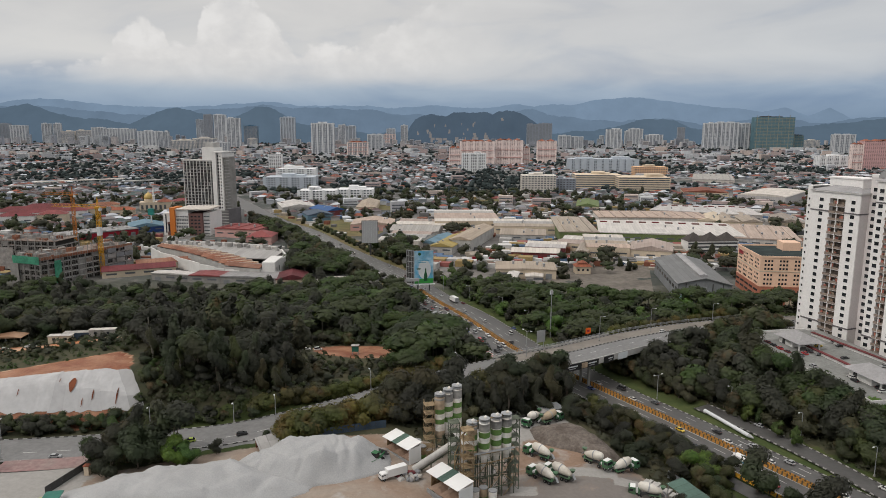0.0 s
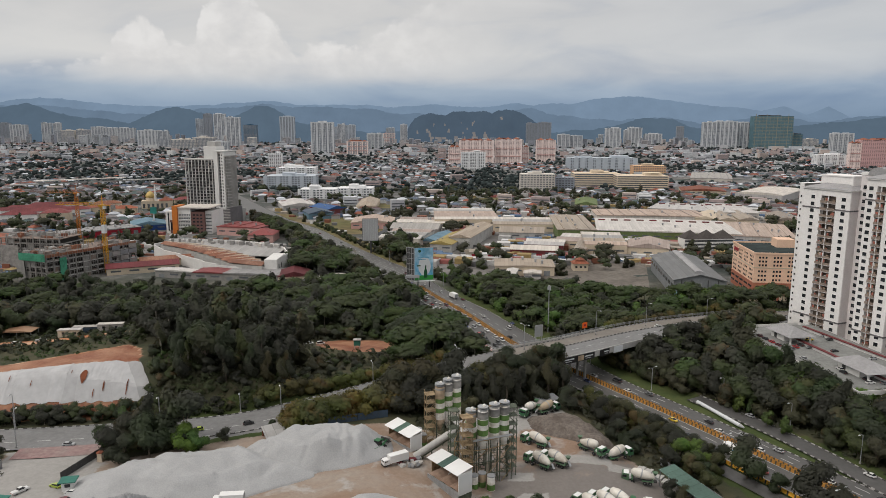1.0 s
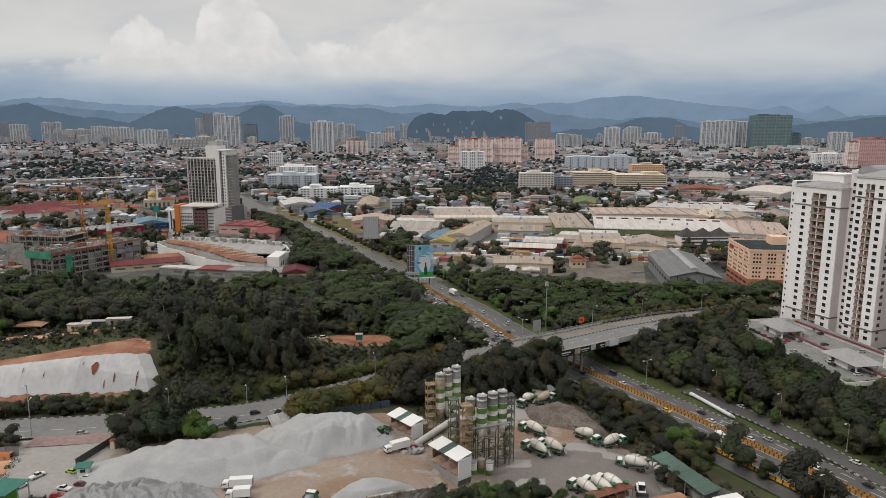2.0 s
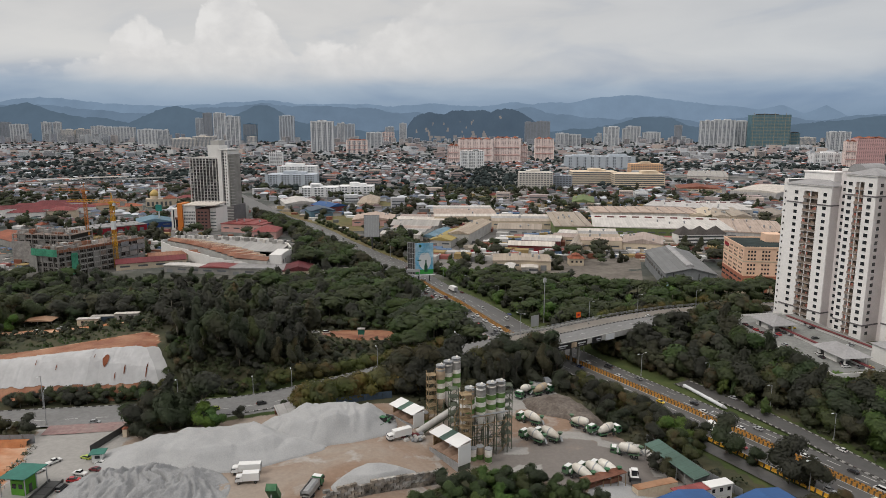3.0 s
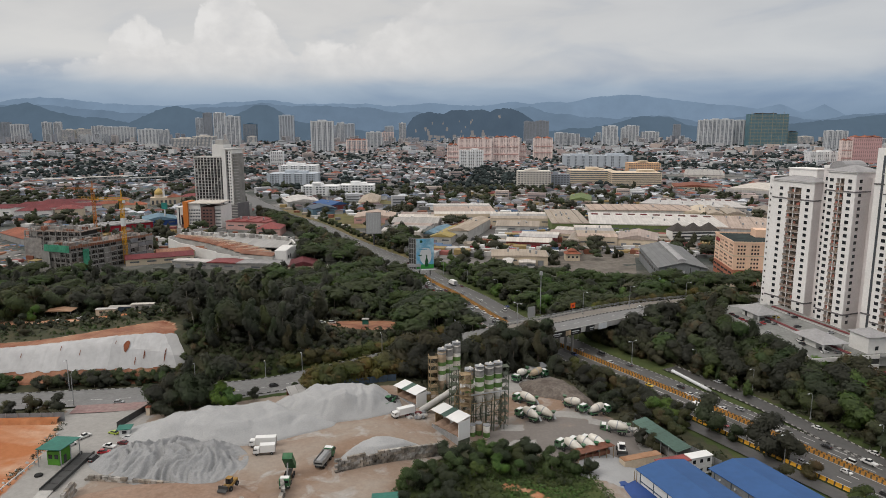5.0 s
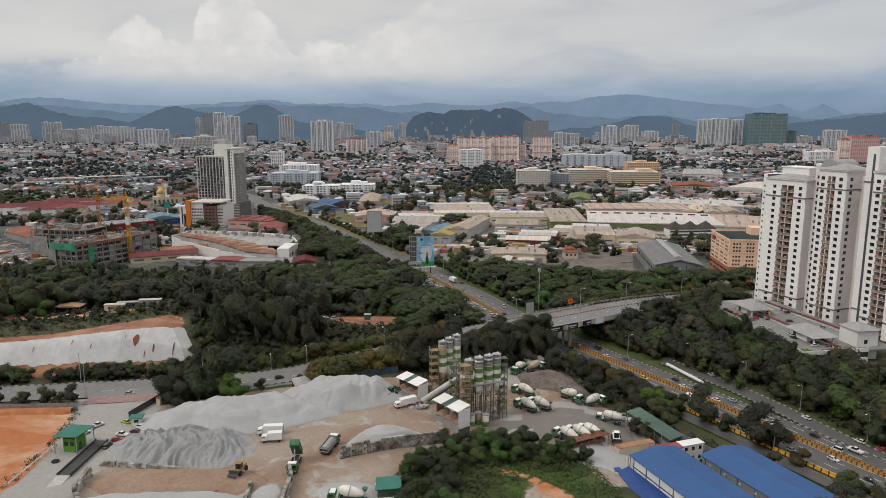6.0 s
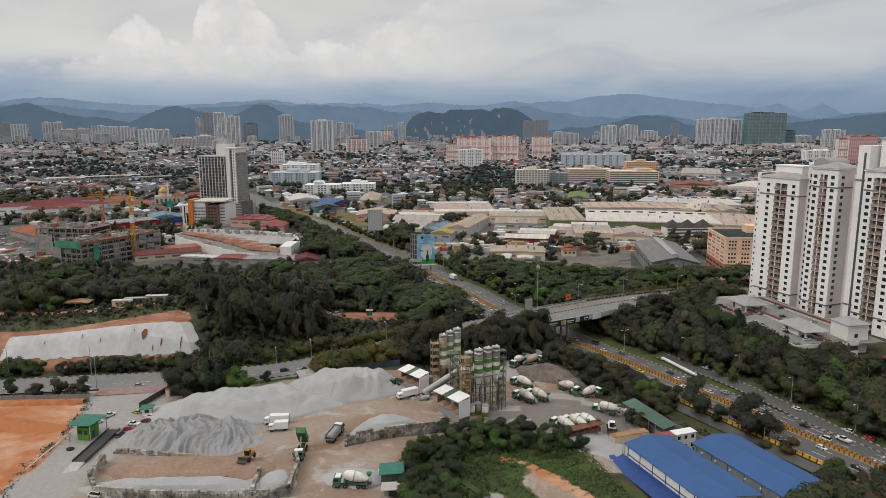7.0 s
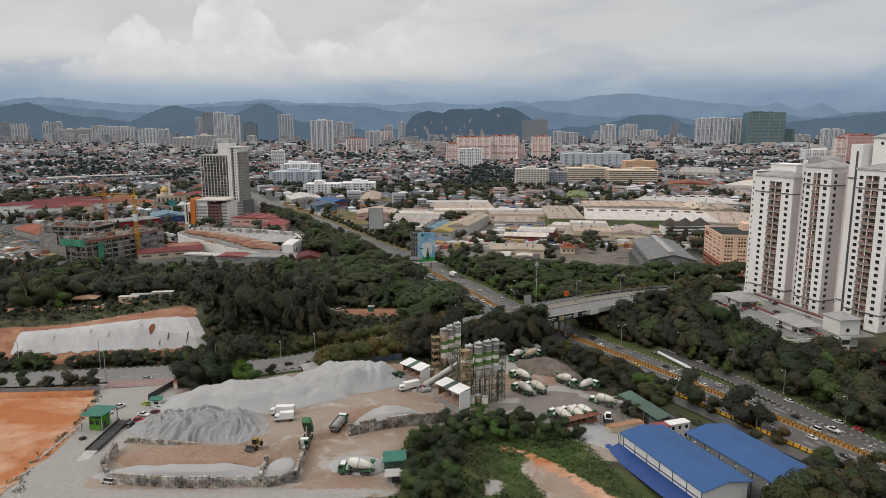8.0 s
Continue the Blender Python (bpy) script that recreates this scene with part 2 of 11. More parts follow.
KERB = striped("kerb_black_white", (0.065, 0.063, 0.06), (0.36, 0.355, 0.34), 2.4)
BARRIER = striped("orange_barrier", (0.40, 0.195, 0.04), (0.09, 0.07, 0.045), 1.5, 0.34)
YELLOW_RAIL = striped("yellow_barrier", (0.62, 0.33, 0.03), (0.05, 0.045, 0.04), 2.2, 0.22)
HATCH = striped("pink_hatching", (0.42, 0.22, 0.20), (0.55, 0.52, 0.5), 3.0)
STEEL = surface("galvanised_steel", (0.36, 0.37, 0.38), 0.5, 0.3)
STEEL_DARK = surface("dark_steel", (0.06, 0.06, 0.06), 0.6)
RUST = surface("rusty_tan_steel", (0.33, 0.25, 0.15), 0.85, grain=0.8, stain=0.5, vary=0.6, dirt=(0.16, 0.10, 0.05))
FRAME_GREEN = surface("olive_steel", (0.12, 0.14, 0.10), 0.7, stain=0.5, vary=0.5)
GREEN = surface("truck_green", (0.030, 0.135, 0.055), 0.5, grain=1.0, vary=0.35, dirt=(0.13, 0.15, 0.11))
GREEN_BAND = surface("silo_green", (0.13, 0.235, 0.065), 0.6, vary=0.3, stain=0.4)
SILO_WHITE = surface("silo_white", (0.80, 0.785, 0.75), 0.7, grain=0.8, stain=0.3, vary=0.35, dirt=(0.50, 0.41, 0.31))
SILO_GREY = surface("silo_grey", (0.30, 0.29, 0.275), 0.7, grain=0.6, stain=0.4, vary=0.4)
SILO_TAN = surface("silo_tan", (0.47, 0.36, 0.25), 0.7, grain=0.6, stain=0.4, vary=0.4)
DRUM = surface("drum_cream", (0.68, 0.655, 0.60), 0.6, grain=0.6, vary=0.3, dirt=(0.38, 0.33, 0.26))
DRUM_TAN = surface("drum_tan", (0.46, 0.37, 0.26), 0.7, grain=0.6, vary=0.3)
TYRE = surface("tyre_rubber", (0.022, 0.022, 0.022), 0.9)
RIM = surface("wheel_rim", (0.33, 0.33, 0.33), 0.5, 0.4)
TINTED = glass("vehicle_glass", (0.018, 0.020, 0.024), 0.08)
PAINT = surface("vehicle_paint", (0.5, 0.5, 0.5), 0.32, vary=0.08, tint=True, spec=0.5)
LAMP_RED = surface("tail_lamp", (0.35, 0.015, 0.015), 0.4)
LAMP_WHITE = surface("head_lamp", (0.6, 0.6, 0.6), 0.3)
GRAVEL_PALE = surface("pale_gravel", (0.365, 0.368, 0.37), 0.95, grain=3.2, stain=0.14, vary=0.2, bump=0.4, dirt=(0.27, 0.272, 0.274))
GRAVEL_GREY = surface("grey_chippings", (0.275, 0.28, 0.285), 0.95, grain=2.5, stain=0.12, vary=0.25, bump=0.3, dirt=(0.31, 0.312, 0.315))
SAND = surface("tan_sand", (0.29, 0.205, 0.155), 0.95, grain=1.0, stain=0.15, vary=0.3, bump=0.2, dirt=(0.21, 0.125, 0.085))
RUBBLE_BROWN = surface("brown_rubble", (0.105, 0.085, 0.072), 0.95, grain=1.2, stain=0.25, vary=0.55, bump=0.6, dirt=(0.19, 0.165, 0.145))
BLOCK = palette("stained_blocks", [(0.40, 0.385, 0.36), (0.33, 0.31, 0.285), (0.45, 0.43, 0.40), (0.27, 0.245, 0.215), (0.36, 0.315, 0.265), (0.31, 0.27, 0.225)], 0.95, 0.9, "object")
TARP = surface("white_tarpaulin", (0.44, 0.44, 0.445), 0.6, grain=0.35, stain=0.2, vary=0.2, dirt=(0.36, 0.355, 0.355), by_object=0.10)
TARP_GREY = surface("grey_tarpaulin", (0.33, 0.33, 0.33), 0.65, grain=0.35, vary=0.15)
BARE_BANK = surface("bare_bank", (0.21, 0.07, 0.035), 0.98, grain=0.6, stain=0.3, vary=0.4)
RED_SOIL = surface("orange_soil", (0.36, 0.135, 0.055), 0.98, grain=0.5, stain=0.06, vary=0.35, bump=0.3, dirt=(0.45, 0.26, 0.15))
TAN_SOIL = surface("tan_soil", (0.30, 0.155, 0.085), 0.98, grain=0.5, stain=0.08, vary=0.35, bump=0.3, dirt=(0.42, 0.30, 0.21))
BLUE_ROOF = surface("blue_roof_sheet", (0.034, 0.095, 0.245), 0.6, grain=0.5, stain=0.06, vary=0.14, spec=0.25)
BLUE_DARK = surface("blue_lean_to", (0.020, 0.060, 0.22), 0.5, grain=0.5, stain=0.08)
BLUE_FRAME = surface("blue_grey_frame", (0.06, 0.09, 0.13), 0.6)
CLAD_WHITE = surface("white_cladding", (0.72, 0.72, 0.71), 0.6, grain=0.4, stain=0.1, vary=0.12)
GREEN_ROOF = sheeted("green_roof_sheet", (0.075, 0.135, 0.11), 0.6, 0.3)
TEAL_ROOF = surface("teal_roof_sheet", (0.03, 0.155, 0.12), 0.55, stain=0.2, vary=0.25)
HUT_GREEN = surface("bright_green_wall", (0.085, 0.25, 0.03), 0.7, vary=0.2)
RED_ROOF = sheeted("red_roof_sheet", (0.25, 0.065, 0.065), 0.65, 0.3)
MAROON = sheeted("maroon_roof", (0.165, 0.040, 0.046), 0.75, 0.35)
RUST_ROOF = sheeted("rusted_roof", (0.20, 0.075, 0.045), 0.85, 0.5, (0.30, 0.17, 0.12))
TERRACOTTA = sheeted("terracotta_roof", (0.29, 0.10, 0.06), 0.8, 0.35)
PEACH = surface("peach_paint", (0.78, 0.53, 0.385), 0.8, vary=0.12)
BRICK_RED = surface("brick_red_paint", (0.40, 0.155, 0.10), 0.85, vary=0.15)
CREAM = surface("cream_paint", (0.56, 0.47, 0.36), 0.8, vary=0.15)
PINK = surface("pink_paint", (0.54, 0.33, 0.30), 0.8, vary=0.15)
ORANGE = surface("orange_cladding", (0.55, 0.17, 0.03), 0.6, vary=0.15)
BROWN_CLAD = surface("brown_cladding", (0.16, 0.085, 0.075), 0.7, vary=0.2)
SHED_BEIGE = sheeted("beige_roof_sheet", (0.34, 0.294, 0.247), 0.75, 0.13, (0.29, 0.24, 0.195))
SHED_WHITE = sheeted("white_roof_sheet", (0.53, 0.51, 0.49), 0.7, 0.12, (0.42, 0.39, 0.37))
SHED_GREY = sheeted("pale_grey_sheet", (0.34, 0.335, 0.33), 0.7, 0.13)
SHED_PINK = sheeted("faded_pink_sheet", (0.41, 0.335, 0.295), 0.75, 0.13)
WALL_GREY = surface("grey_metal_wall", (0.21, 0.22, 0.23), 0.7, stain=0.1, vary=0.25)
NET_GREEN = surface("green_site_netting", (0.11, 0.205, 0.245), 0.9, grain=0.1, stain=0.05, vary=0.3)
CRANE_YELLOW = surface("crane_yellow", (0.58, 0.30, 0.02), 0.5)
CRANE_ORANGE = surface("crane_orange", (0.45, 0.16, 0.03), 0.6)
GOLD = surface("gold_dome", (0.50, 0.36, 0.13), 0.45, 0.2)
BARK = surface("bark", (0.14, 0.115, 0.09), 0.95, grain=2.0)
BARK_PALE = surface("pale_bark", (0.27, 0.245, 0.20), 0.95, grain=2.0)
LEAF_DARK = foliage("leaf_dark", (0.031, 0.034, 0.023), (0.043, 0.047, 0.029))
LEAF_GREEN = foliage("leaf_green", (0.031, 0.043, 0.022), (0.048, 0.065, 0.029))
LEAF_BRIGHT = foliage("leaf_bright", (0.038, 0.067, 0.019), (0.069, 0.108, 0.031))
LEAF_MEADOW = foliage("leaf_meadow", (0.048, 0.082, 0.024), (0.084, 0.13, 0.038))
LEAF_OLIVE = foliage("leaf_olive", (0.040, 0.042, 0.023), (0.064, 0.065, 0.031), (0.095, 0.056, 0.024))
LEAF_HEDGE = foliage("leaf_hedge", (0.05, 0.05, 0.017), (0.09, 0.083, 0.026), (0.13, 0.078, 0.024))
# haze is put into these greyed, blued far-town leaf, roof and wall colours
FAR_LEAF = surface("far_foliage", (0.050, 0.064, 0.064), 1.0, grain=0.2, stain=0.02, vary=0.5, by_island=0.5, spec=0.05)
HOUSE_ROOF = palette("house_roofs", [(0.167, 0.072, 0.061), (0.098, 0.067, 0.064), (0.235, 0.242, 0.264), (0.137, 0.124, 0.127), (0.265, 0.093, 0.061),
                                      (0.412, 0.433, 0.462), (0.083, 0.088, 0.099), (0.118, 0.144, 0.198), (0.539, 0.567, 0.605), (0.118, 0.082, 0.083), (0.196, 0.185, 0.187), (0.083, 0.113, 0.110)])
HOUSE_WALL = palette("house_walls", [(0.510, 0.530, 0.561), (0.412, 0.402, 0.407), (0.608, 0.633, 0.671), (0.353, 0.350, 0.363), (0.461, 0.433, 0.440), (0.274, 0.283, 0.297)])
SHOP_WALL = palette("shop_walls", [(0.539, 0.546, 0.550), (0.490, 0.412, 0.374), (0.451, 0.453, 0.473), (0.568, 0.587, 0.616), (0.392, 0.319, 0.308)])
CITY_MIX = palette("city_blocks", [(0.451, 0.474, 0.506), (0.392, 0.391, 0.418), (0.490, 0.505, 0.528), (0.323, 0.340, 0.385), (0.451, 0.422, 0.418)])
# blue haze glow is part of each hill and cliff material
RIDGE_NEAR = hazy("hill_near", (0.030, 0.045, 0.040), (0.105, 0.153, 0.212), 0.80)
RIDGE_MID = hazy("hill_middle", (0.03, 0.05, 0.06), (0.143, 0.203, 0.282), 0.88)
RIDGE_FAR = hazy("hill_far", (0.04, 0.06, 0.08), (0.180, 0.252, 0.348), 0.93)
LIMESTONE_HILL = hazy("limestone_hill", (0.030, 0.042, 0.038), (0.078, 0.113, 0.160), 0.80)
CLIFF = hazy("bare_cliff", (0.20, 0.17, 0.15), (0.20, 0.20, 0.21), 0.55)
SHED_GREEN = surface("moss_green_sheet", (0.145, 0.19, 0.075), 0.8, vary=0.3)
DULL_BLUE = surface("dull_blue_sheet", (0.14, 0.24, 0.31), 0.7, vary=0.3)
DULL_YELLOW = surface("dull_yellow_sheet", (0.36, 0.28, 0.10), 0.7, vary=0.3)
SIGN_SKY = surface("poster_blue", (0.10, 0.37, 0.58), 0.4, grain=0.25, stain=0.12, vary=0.45, dirt=(0.55, 0.70, 0.78))
SIGN_GREEN = surface("poster_green", (0.045, 0.30, 0.06), 0.4)
SIGN_DARK = surface("poster_dark_green", (0.015, 0.085, 0.035), 0.4)
SIGN_WHITE = surface("poster_white", (0.62, 0.64, 0.65), 0.5, vary=0.1)
SIGN_BACK = surface("sign_grey", (0.37, 0.375, 0.38), 0.6, vary=0.1)
SIGN_ORANGE = surface("sign_orange", (0.75, 0.13, 0.015), 0.5)
SIGN_BLACK = surface("banner_black", (0.02, 0.02, 0.021), 0.5, vary=0.3)
SIGN_YELLOW = surface("poster_yellow", (0.6, 0.4, 0.05), 0.5)
SIGN_RED = surface("banner_red", (0.30, 0.015, 0.03), 0.5)
SIGN_CYAN = surface("banner_cyan", (0.10, 0.34, 0.50), 0.5)


def ground_material():
    """Ground: forest floor, dusty yard, orange soil and grass by zone; far off a mottled town floor."""
    m = bpy.data.materials.new("ground")
    m.use_nodes = True
    t = m.node_tree
    b = t.nodes["Principled BSDF"]
    b.inputs["Roughness"].default_value = 0.95
    b.inputs["Specular IOR Level"].default_value = 0.15
    geo = t.nodes.new("ShaderNodeNewGeometry")
    pos = geo.outputs["Position"]
    zone = t.nodes.new("ShaderNodeAttribute")
    zone.attribute_name = "zone"
    sep = t.nodes.new("ShaderNodeSeparateColor")
    t.links.new(zone.outputs["Color"], sep.inputs[0])
    wet = t.nodes.new("ShaderNodeAttribute")
    wet.attribute_name = "wet"
    fine = noise_node(t, pos, 0.9, 6.0, 0.65)
    mid = noise_node(t, pos, 0.12, 5.0, 0.6, 0.6)
    broad = noise_node(t, pos, 0.03, 4.0, 0.6, 0.5)

    def edged(value, amount=0.9):
        v = math_node(t, "MULTIPLY_ADD", math_node(t, "SUBTRACT", mid, 0.5), amount, value)
        v = math_node(t, "MULTIPLY_ADD", math_node(t, "SUBTRACT", fine, 0.5), 0.35, v)
        return ramp_node(t, v, [(0.42, 0.0), (0.58, 1.0)])

    floor = mix_node(t, ramp_node(t, mid, [(0.35, 0.0), (0.65, 1.0)]), (0.044, 0.050, 0.030), (0.078, 0.072, 0.043))
    grass = mix_node(t, ramp_node(t, mid, [(0.35, 0.0), (0.68, 1.0)]), (0.042, 0.062, 0.021), (0.078, 0.092, 0.034))
    dust = mix_node(t, ramp_node(t, broad, [(0.38, 0.0), (0.60, 1.0)]), (0.30, 0.255, 0.215), (0.24, 0.165, 0.12))
    dust = mix_node(t, ramp_node(t, mid, [(0.54, 0.0), (0.66, 0.85)]), dust, (0.36, 0.345, 0.325))
    dust = mix_node(t, edged(wet.outputs["Fac"], 0.7), dust, mix_node(t, mid, (0.155, 0.14, 0.13), (0.20, 0.18, 0.165)))
    pale = t.nodes.new("ShaderNodeAttribute")
    pale.attribute_name = "pale"
    dust = mix_node(t, edged(pale.outputs["Fac"], 0.8), dust, mix_node(t, mid, (0.335, 0.325, 0.31), (0.27, 0.26, 0.245)))
    soil = mix_node(t, ramp_node(t, broad, [(0.40, 0.0), (0.58, 1.0)]), (0.37, 0.145, 0.062), (0.52, 0.36, 0.255))
    soil = mix_node(t, ramp_node(t, mid, [(0.52, 0.0), (0.75, 0.7)]), soil, (0.30, 0.10, 0.04))
    soil = mix_node(t, edged(wet.outputs["Fac"], 0.3), soil, mix_node(t, ramp_node(t, mid, [(0.35, 0.0), (0.65, 1.0)]), (0.19, 0.065, 0.035), (0.33, 0.175, 0.105)))
    c = mix_node(t, edged(sep.outputs[2]), floor, grass)
    c = mix_node(t, edged(sep.outputs[0], 0.35), c, dust)
    c = mix_node(t, edged(sep.outputs[1], 0.6), c, soil)
    town = noise_node(t, pos, 0.022, 6.0, 0.7)
    townc = ramp_node(t, town, [(0.36, (0.05, 0.062, 0.055)), (0.47, (0.085, 0.09, 0.085)), (0.55, (0.17, 0.165, 0.16)), (0.70, (0.27, 0.26, 0.25))])
    y = t.nodes.new("ShaderNodeSeparateXYZ")
    t.links.new(pos, y.inputs[0])
    far = ramp_node(t, math_node(t, "DIVIDE", y.outputs[1], 1000.0, clamp=True), [(0.38, 0.0), (0.44, 1.0)])
    c = mix_node(t, far, c, townc)
    c = mix_node(t, 1.0, c, ramp_node(t, fine, [(0.3, 0.88), (0.7, 1.08)]), "MULTIPLY")
    t.links.new(c, b.inputs["Base Color"])
    b2 = t.nodes.new("ShaderNodeBump")
    b2.inputs["Strength"].default_value, b2.inputs["Distance"].default_value = 0.2, 0.4
    t.links.new(fine, b2.inputs["Height"])
    t.links.new(b2.outputs[0], b.inputs["Normal"])
    wetr = math_node(t, "MULTIPLY_ADD", wet.outputs["Fac"], -0.45, 0.95)
    t.links.new(wetr, b.inputs["Roughness"])
    return m


GROUND = ground_material()


# ---------------------------------------------------------------- building kit
class Kit:
    """Collects faces for one mesh."""

    def __init__(self):
        self.v, self.f, self.uv = [], [], {}

    def add(self, verts, faces):
        n = len(self.v)
        self.v.extend(tuple(p) for p in verts)
        self.f.extend(tuple(i + n for i in f) for f in faces)
        return self

    def box(self, x0, y0, z0, x1, y1, z1, m=None):
        vs = [(x0, y0, z0), (x1, y0, z0), (x1, y1, z0), (x0, y1, z0), (x0, y0, z1), (x1, y0, z1), (x1, y1, z1), (x0, y1, z1)]
        if m is not None:
            vs = [m @ Vector(p) for p in vs]
        return self.add(vs, [(0, 3, 2, 1), (4, 5, 6, 7), (0, 1, 5, 4), (1, 2, 6, 5), (2, 3, 7, 6), (3, 0, 4, 7)])

    def bar(self, a, b, w, h=None):
        """A square bar from a to b."""
        a, b, h = Vector(a), Vector(b), h or w
        d = (b - a).normalized()
        s = d.cross(Vector((0, 0, 1)))
        s = s.normalized() if s.length > 1e-4 else Vector((1, 0, 0))
        u = s.cross(d)
        vs = [p + s * i * w / 2 + u * j * h / 2 for p in (a, b) for i, j in ((-1, -1), (1, -1), (1, 1), (-1, 1))]
        return self.add(vs, [(0, 1, 2, 3), (7, 6, 5, 4), (0, 4, 5, 1), (1, 5, 6, 2), (2, 6, 7, 3), (3, 7, 4, 0)])

    def tube(self, a, b, r0, r1=None, n=10, caps=True):
        a, b, r1 = Vector(a), Vector(b), r0 if r1 is None else r1
        d = (b - a).normalized()
        s = d.cross(Vector((0, 0, 1)))
        s = s.normalized() if s.length > 1e-4 else Vector((1, 0, 0))
        u = s.cross(d)
        vs = [p + (s * math.cos(k * math.tau / n) + u * math.sin(k * math.tau / n)) * r for p, r in ((a, r0), (b, r1)) for k in range(n)]
        fs = [(k, (k + 1) % n, n + (k + 1) % n, n + k) for k in range(n)]
        if caps:
            fs += [tuple(range(n - 1, -1, -1)), tuple(range(n, 2 * n))]
        return self.add(vs, fs)

    def lathe(self, rings, n=16, m=None):
        """rings: (radius, z) from the foot up."""
        vs = [Vector((r * math.cos(k * math.tau / n), r * math.sin(k * math.tau / n), z)) for r, z in rings for k in range(n)]
        if m is not None:
            vs = [m @ p for p in vs]
        fs = [(i * n + k, i * n + (k + 1) % n, (i + 1) * n + (k + 1) % n, (i + 1) * n + k) for i in range(len(rings) - 1) for k in range(n)]
        fs += [tuple(range(n - 1, -1, -1)), tuple(range((len(rings) - 1) * n, len(rings) * n))]
        return self.add(vs, fs)

    def loft(self, outline, y0, y1, m=None):
        """An (x, z) outline carried from y0 to y1."""
        n = len(outline)
        vs = [Vector((x, y, z)) for y in (y0, y1) for x, z in outline]
        if m is not None:
            vs = [m @ p for p in vs]
        return self.add(vs, [tuple(range(n)), tuple(range(2 * n - 1, n - 1, -1))] + [(n + k, n + (k + 1) % n, (k + 1) % n, k) for k in range(n)])

    def mesh(self, name, mat, smooth=False):
        me = bpy.data.meshes.new(name)
        me.from_pydata(self.v, [], self.f)
        me.materials.append(mat)
        if smooth:
            me.shade_smooth()
        me.update()
        return me


def thing(name, label, category, group="", m=None, kind=""):
    ob = new(name)
    ob.empty_display_size = 0.5
    if m is not None:
        ob.matrix_basis = m
    return tagged(ob, label, category, group, kind)


def part(name, kit, material, parent, label="", smooth=False, m=None):
    data = kit.mesh(name, material, smooth) if isinstance(kit, Kit) else kit
    ob = new(name, data)
    ob.parent = parent
    if m is not None:
        ob.matrix_basis = m
    if label:
        ob["label"] = label
    return ob


def solo(name, kit, material, label, category, kind="", group="", smooth=False, m=None):
    ob = new(name, kit.mesh(name, material, smooth) if isinstance(kit, Kit) else kit)
    if m is not None:
        ob.matrix_basis = m
    return tagged(ob, label, category, group, kind)


# ---------------------------------------------------------------- lines of the roads
def curve_points(pts, step=3.0):
    """A smooth line through the points, cut into even steps."""
    p = [np.array(q, float) for q in pts]
    p = [2 * p[0] - p[1]] + p + [2 * p[-1] - p[-2]]
    out = []
    for i in range(1, len(p) - 2):
        n = max(2, int(np.linalg.norm(p[i + 1] - p[i]) / step))
        for k in range(n):
            t = k / n
            out.append(0.5 * (2 * p[i] + (p[i + 1] - p[i - 1]) * t + (2 * p[i - 1] - 5 * p[i] + 4 * p[i + 1] - p[i + 2]) * t * t
                              + (3 * p[i] - p[i - 1] - 3 * p[i + 1] + p[i + 2]) * t ** 3))
    out.append(p[-2])
    return np.array(out)


HIGHWAY = curve_points([(215, -40, -13), (183, 22, -13), (150, 82, -13), (117, 143, -13), (83, 204, -13), (52, 255, -13), (31, 290, -13), (9, 345, -13),
                        (-7, 380, -13), (-33, 444, -13), (-58, 489, -13), (-90, 550, -13), (-132, 636, -13), (-180, 712, -13), (-250, 850, -13), (-330, 1010, -13)])
FLYOVER = curve_points([(-230, 160, -3), (-160, 168, -3), (-121, 173.5, -3), (-100, 176.5, -3), (-71, 182, -3), (-57, 187, -3), (-45, 194, -2.7),
                        (-30, 203, -2.2), (-15, 213, -1.8), (5, 226, -1.2), (30, 240, -0.6), (47, 252, -1.4), (63, 266, -2.6), (82, 281, -3.8), (110, 298, -5),
                        (150, 314, -6.5), (210, 326, -8), (300, 336, -9)])


def normals(line):
    d = np.gradient(line[:, :2], axis=0)
    d /= np.linalg.norm(d, axis=1)[:, None]
    return np.stack([d[:, 1], -d[:, 0]], 1)  # to the right of the way


def arc(line):
    return np.concatenate([[0], np.cumsum(np.linalg.norm(np.diff(line[:, :2], axis=0), axis=1))])


def nearest(line, x, y):
    """Offset to the right of the line, its height and index, for arrays of places."""
    x, y = np.asarray(x, float).ravel(), np.asarray(y, float).ravel()
    nrm = normals(line)
    best = np.full(x.shape, 1e18)
    idx = np.zeros(x.shape, int)
    for a in range(0, len(line)):
        d = (x - line[a, 0]) ** 2 + (y - line[a, 1]) ** 2
        near = d < best
        best[near], idx[near] = d[near], a
    off = (x - line[idx, 0]) * nrm[idx, 0] + (y - line[idx, 1]) * nrm[idx, 1]
    return off, np.sqrt(best), line[idx, 2], idx


def inside(poly, x, y):
    x, y = np.asarray(x, float), np.asarray(y, float)
    res = np.zeros(x.shape, bool)
    for (x0, y0), (x1, y1) in zip(poly, poly[1:] + poly[:1]):
        cut = (y0 > y) != (y1 > y)
        res ^= cut & (x < (x1 - x0) * (y - y0) / ((y1 - y0) or 1e-9) + x0)
    return res


def ease(v, a, b):
    t = np.clip((np.asarray(v, float) - a) / (b - a), 0, 1)
    return t * t * (3 - 2 * t)


def fly_half(x):
    return 6.8 + 2.9 * ease(x, -50, 20)


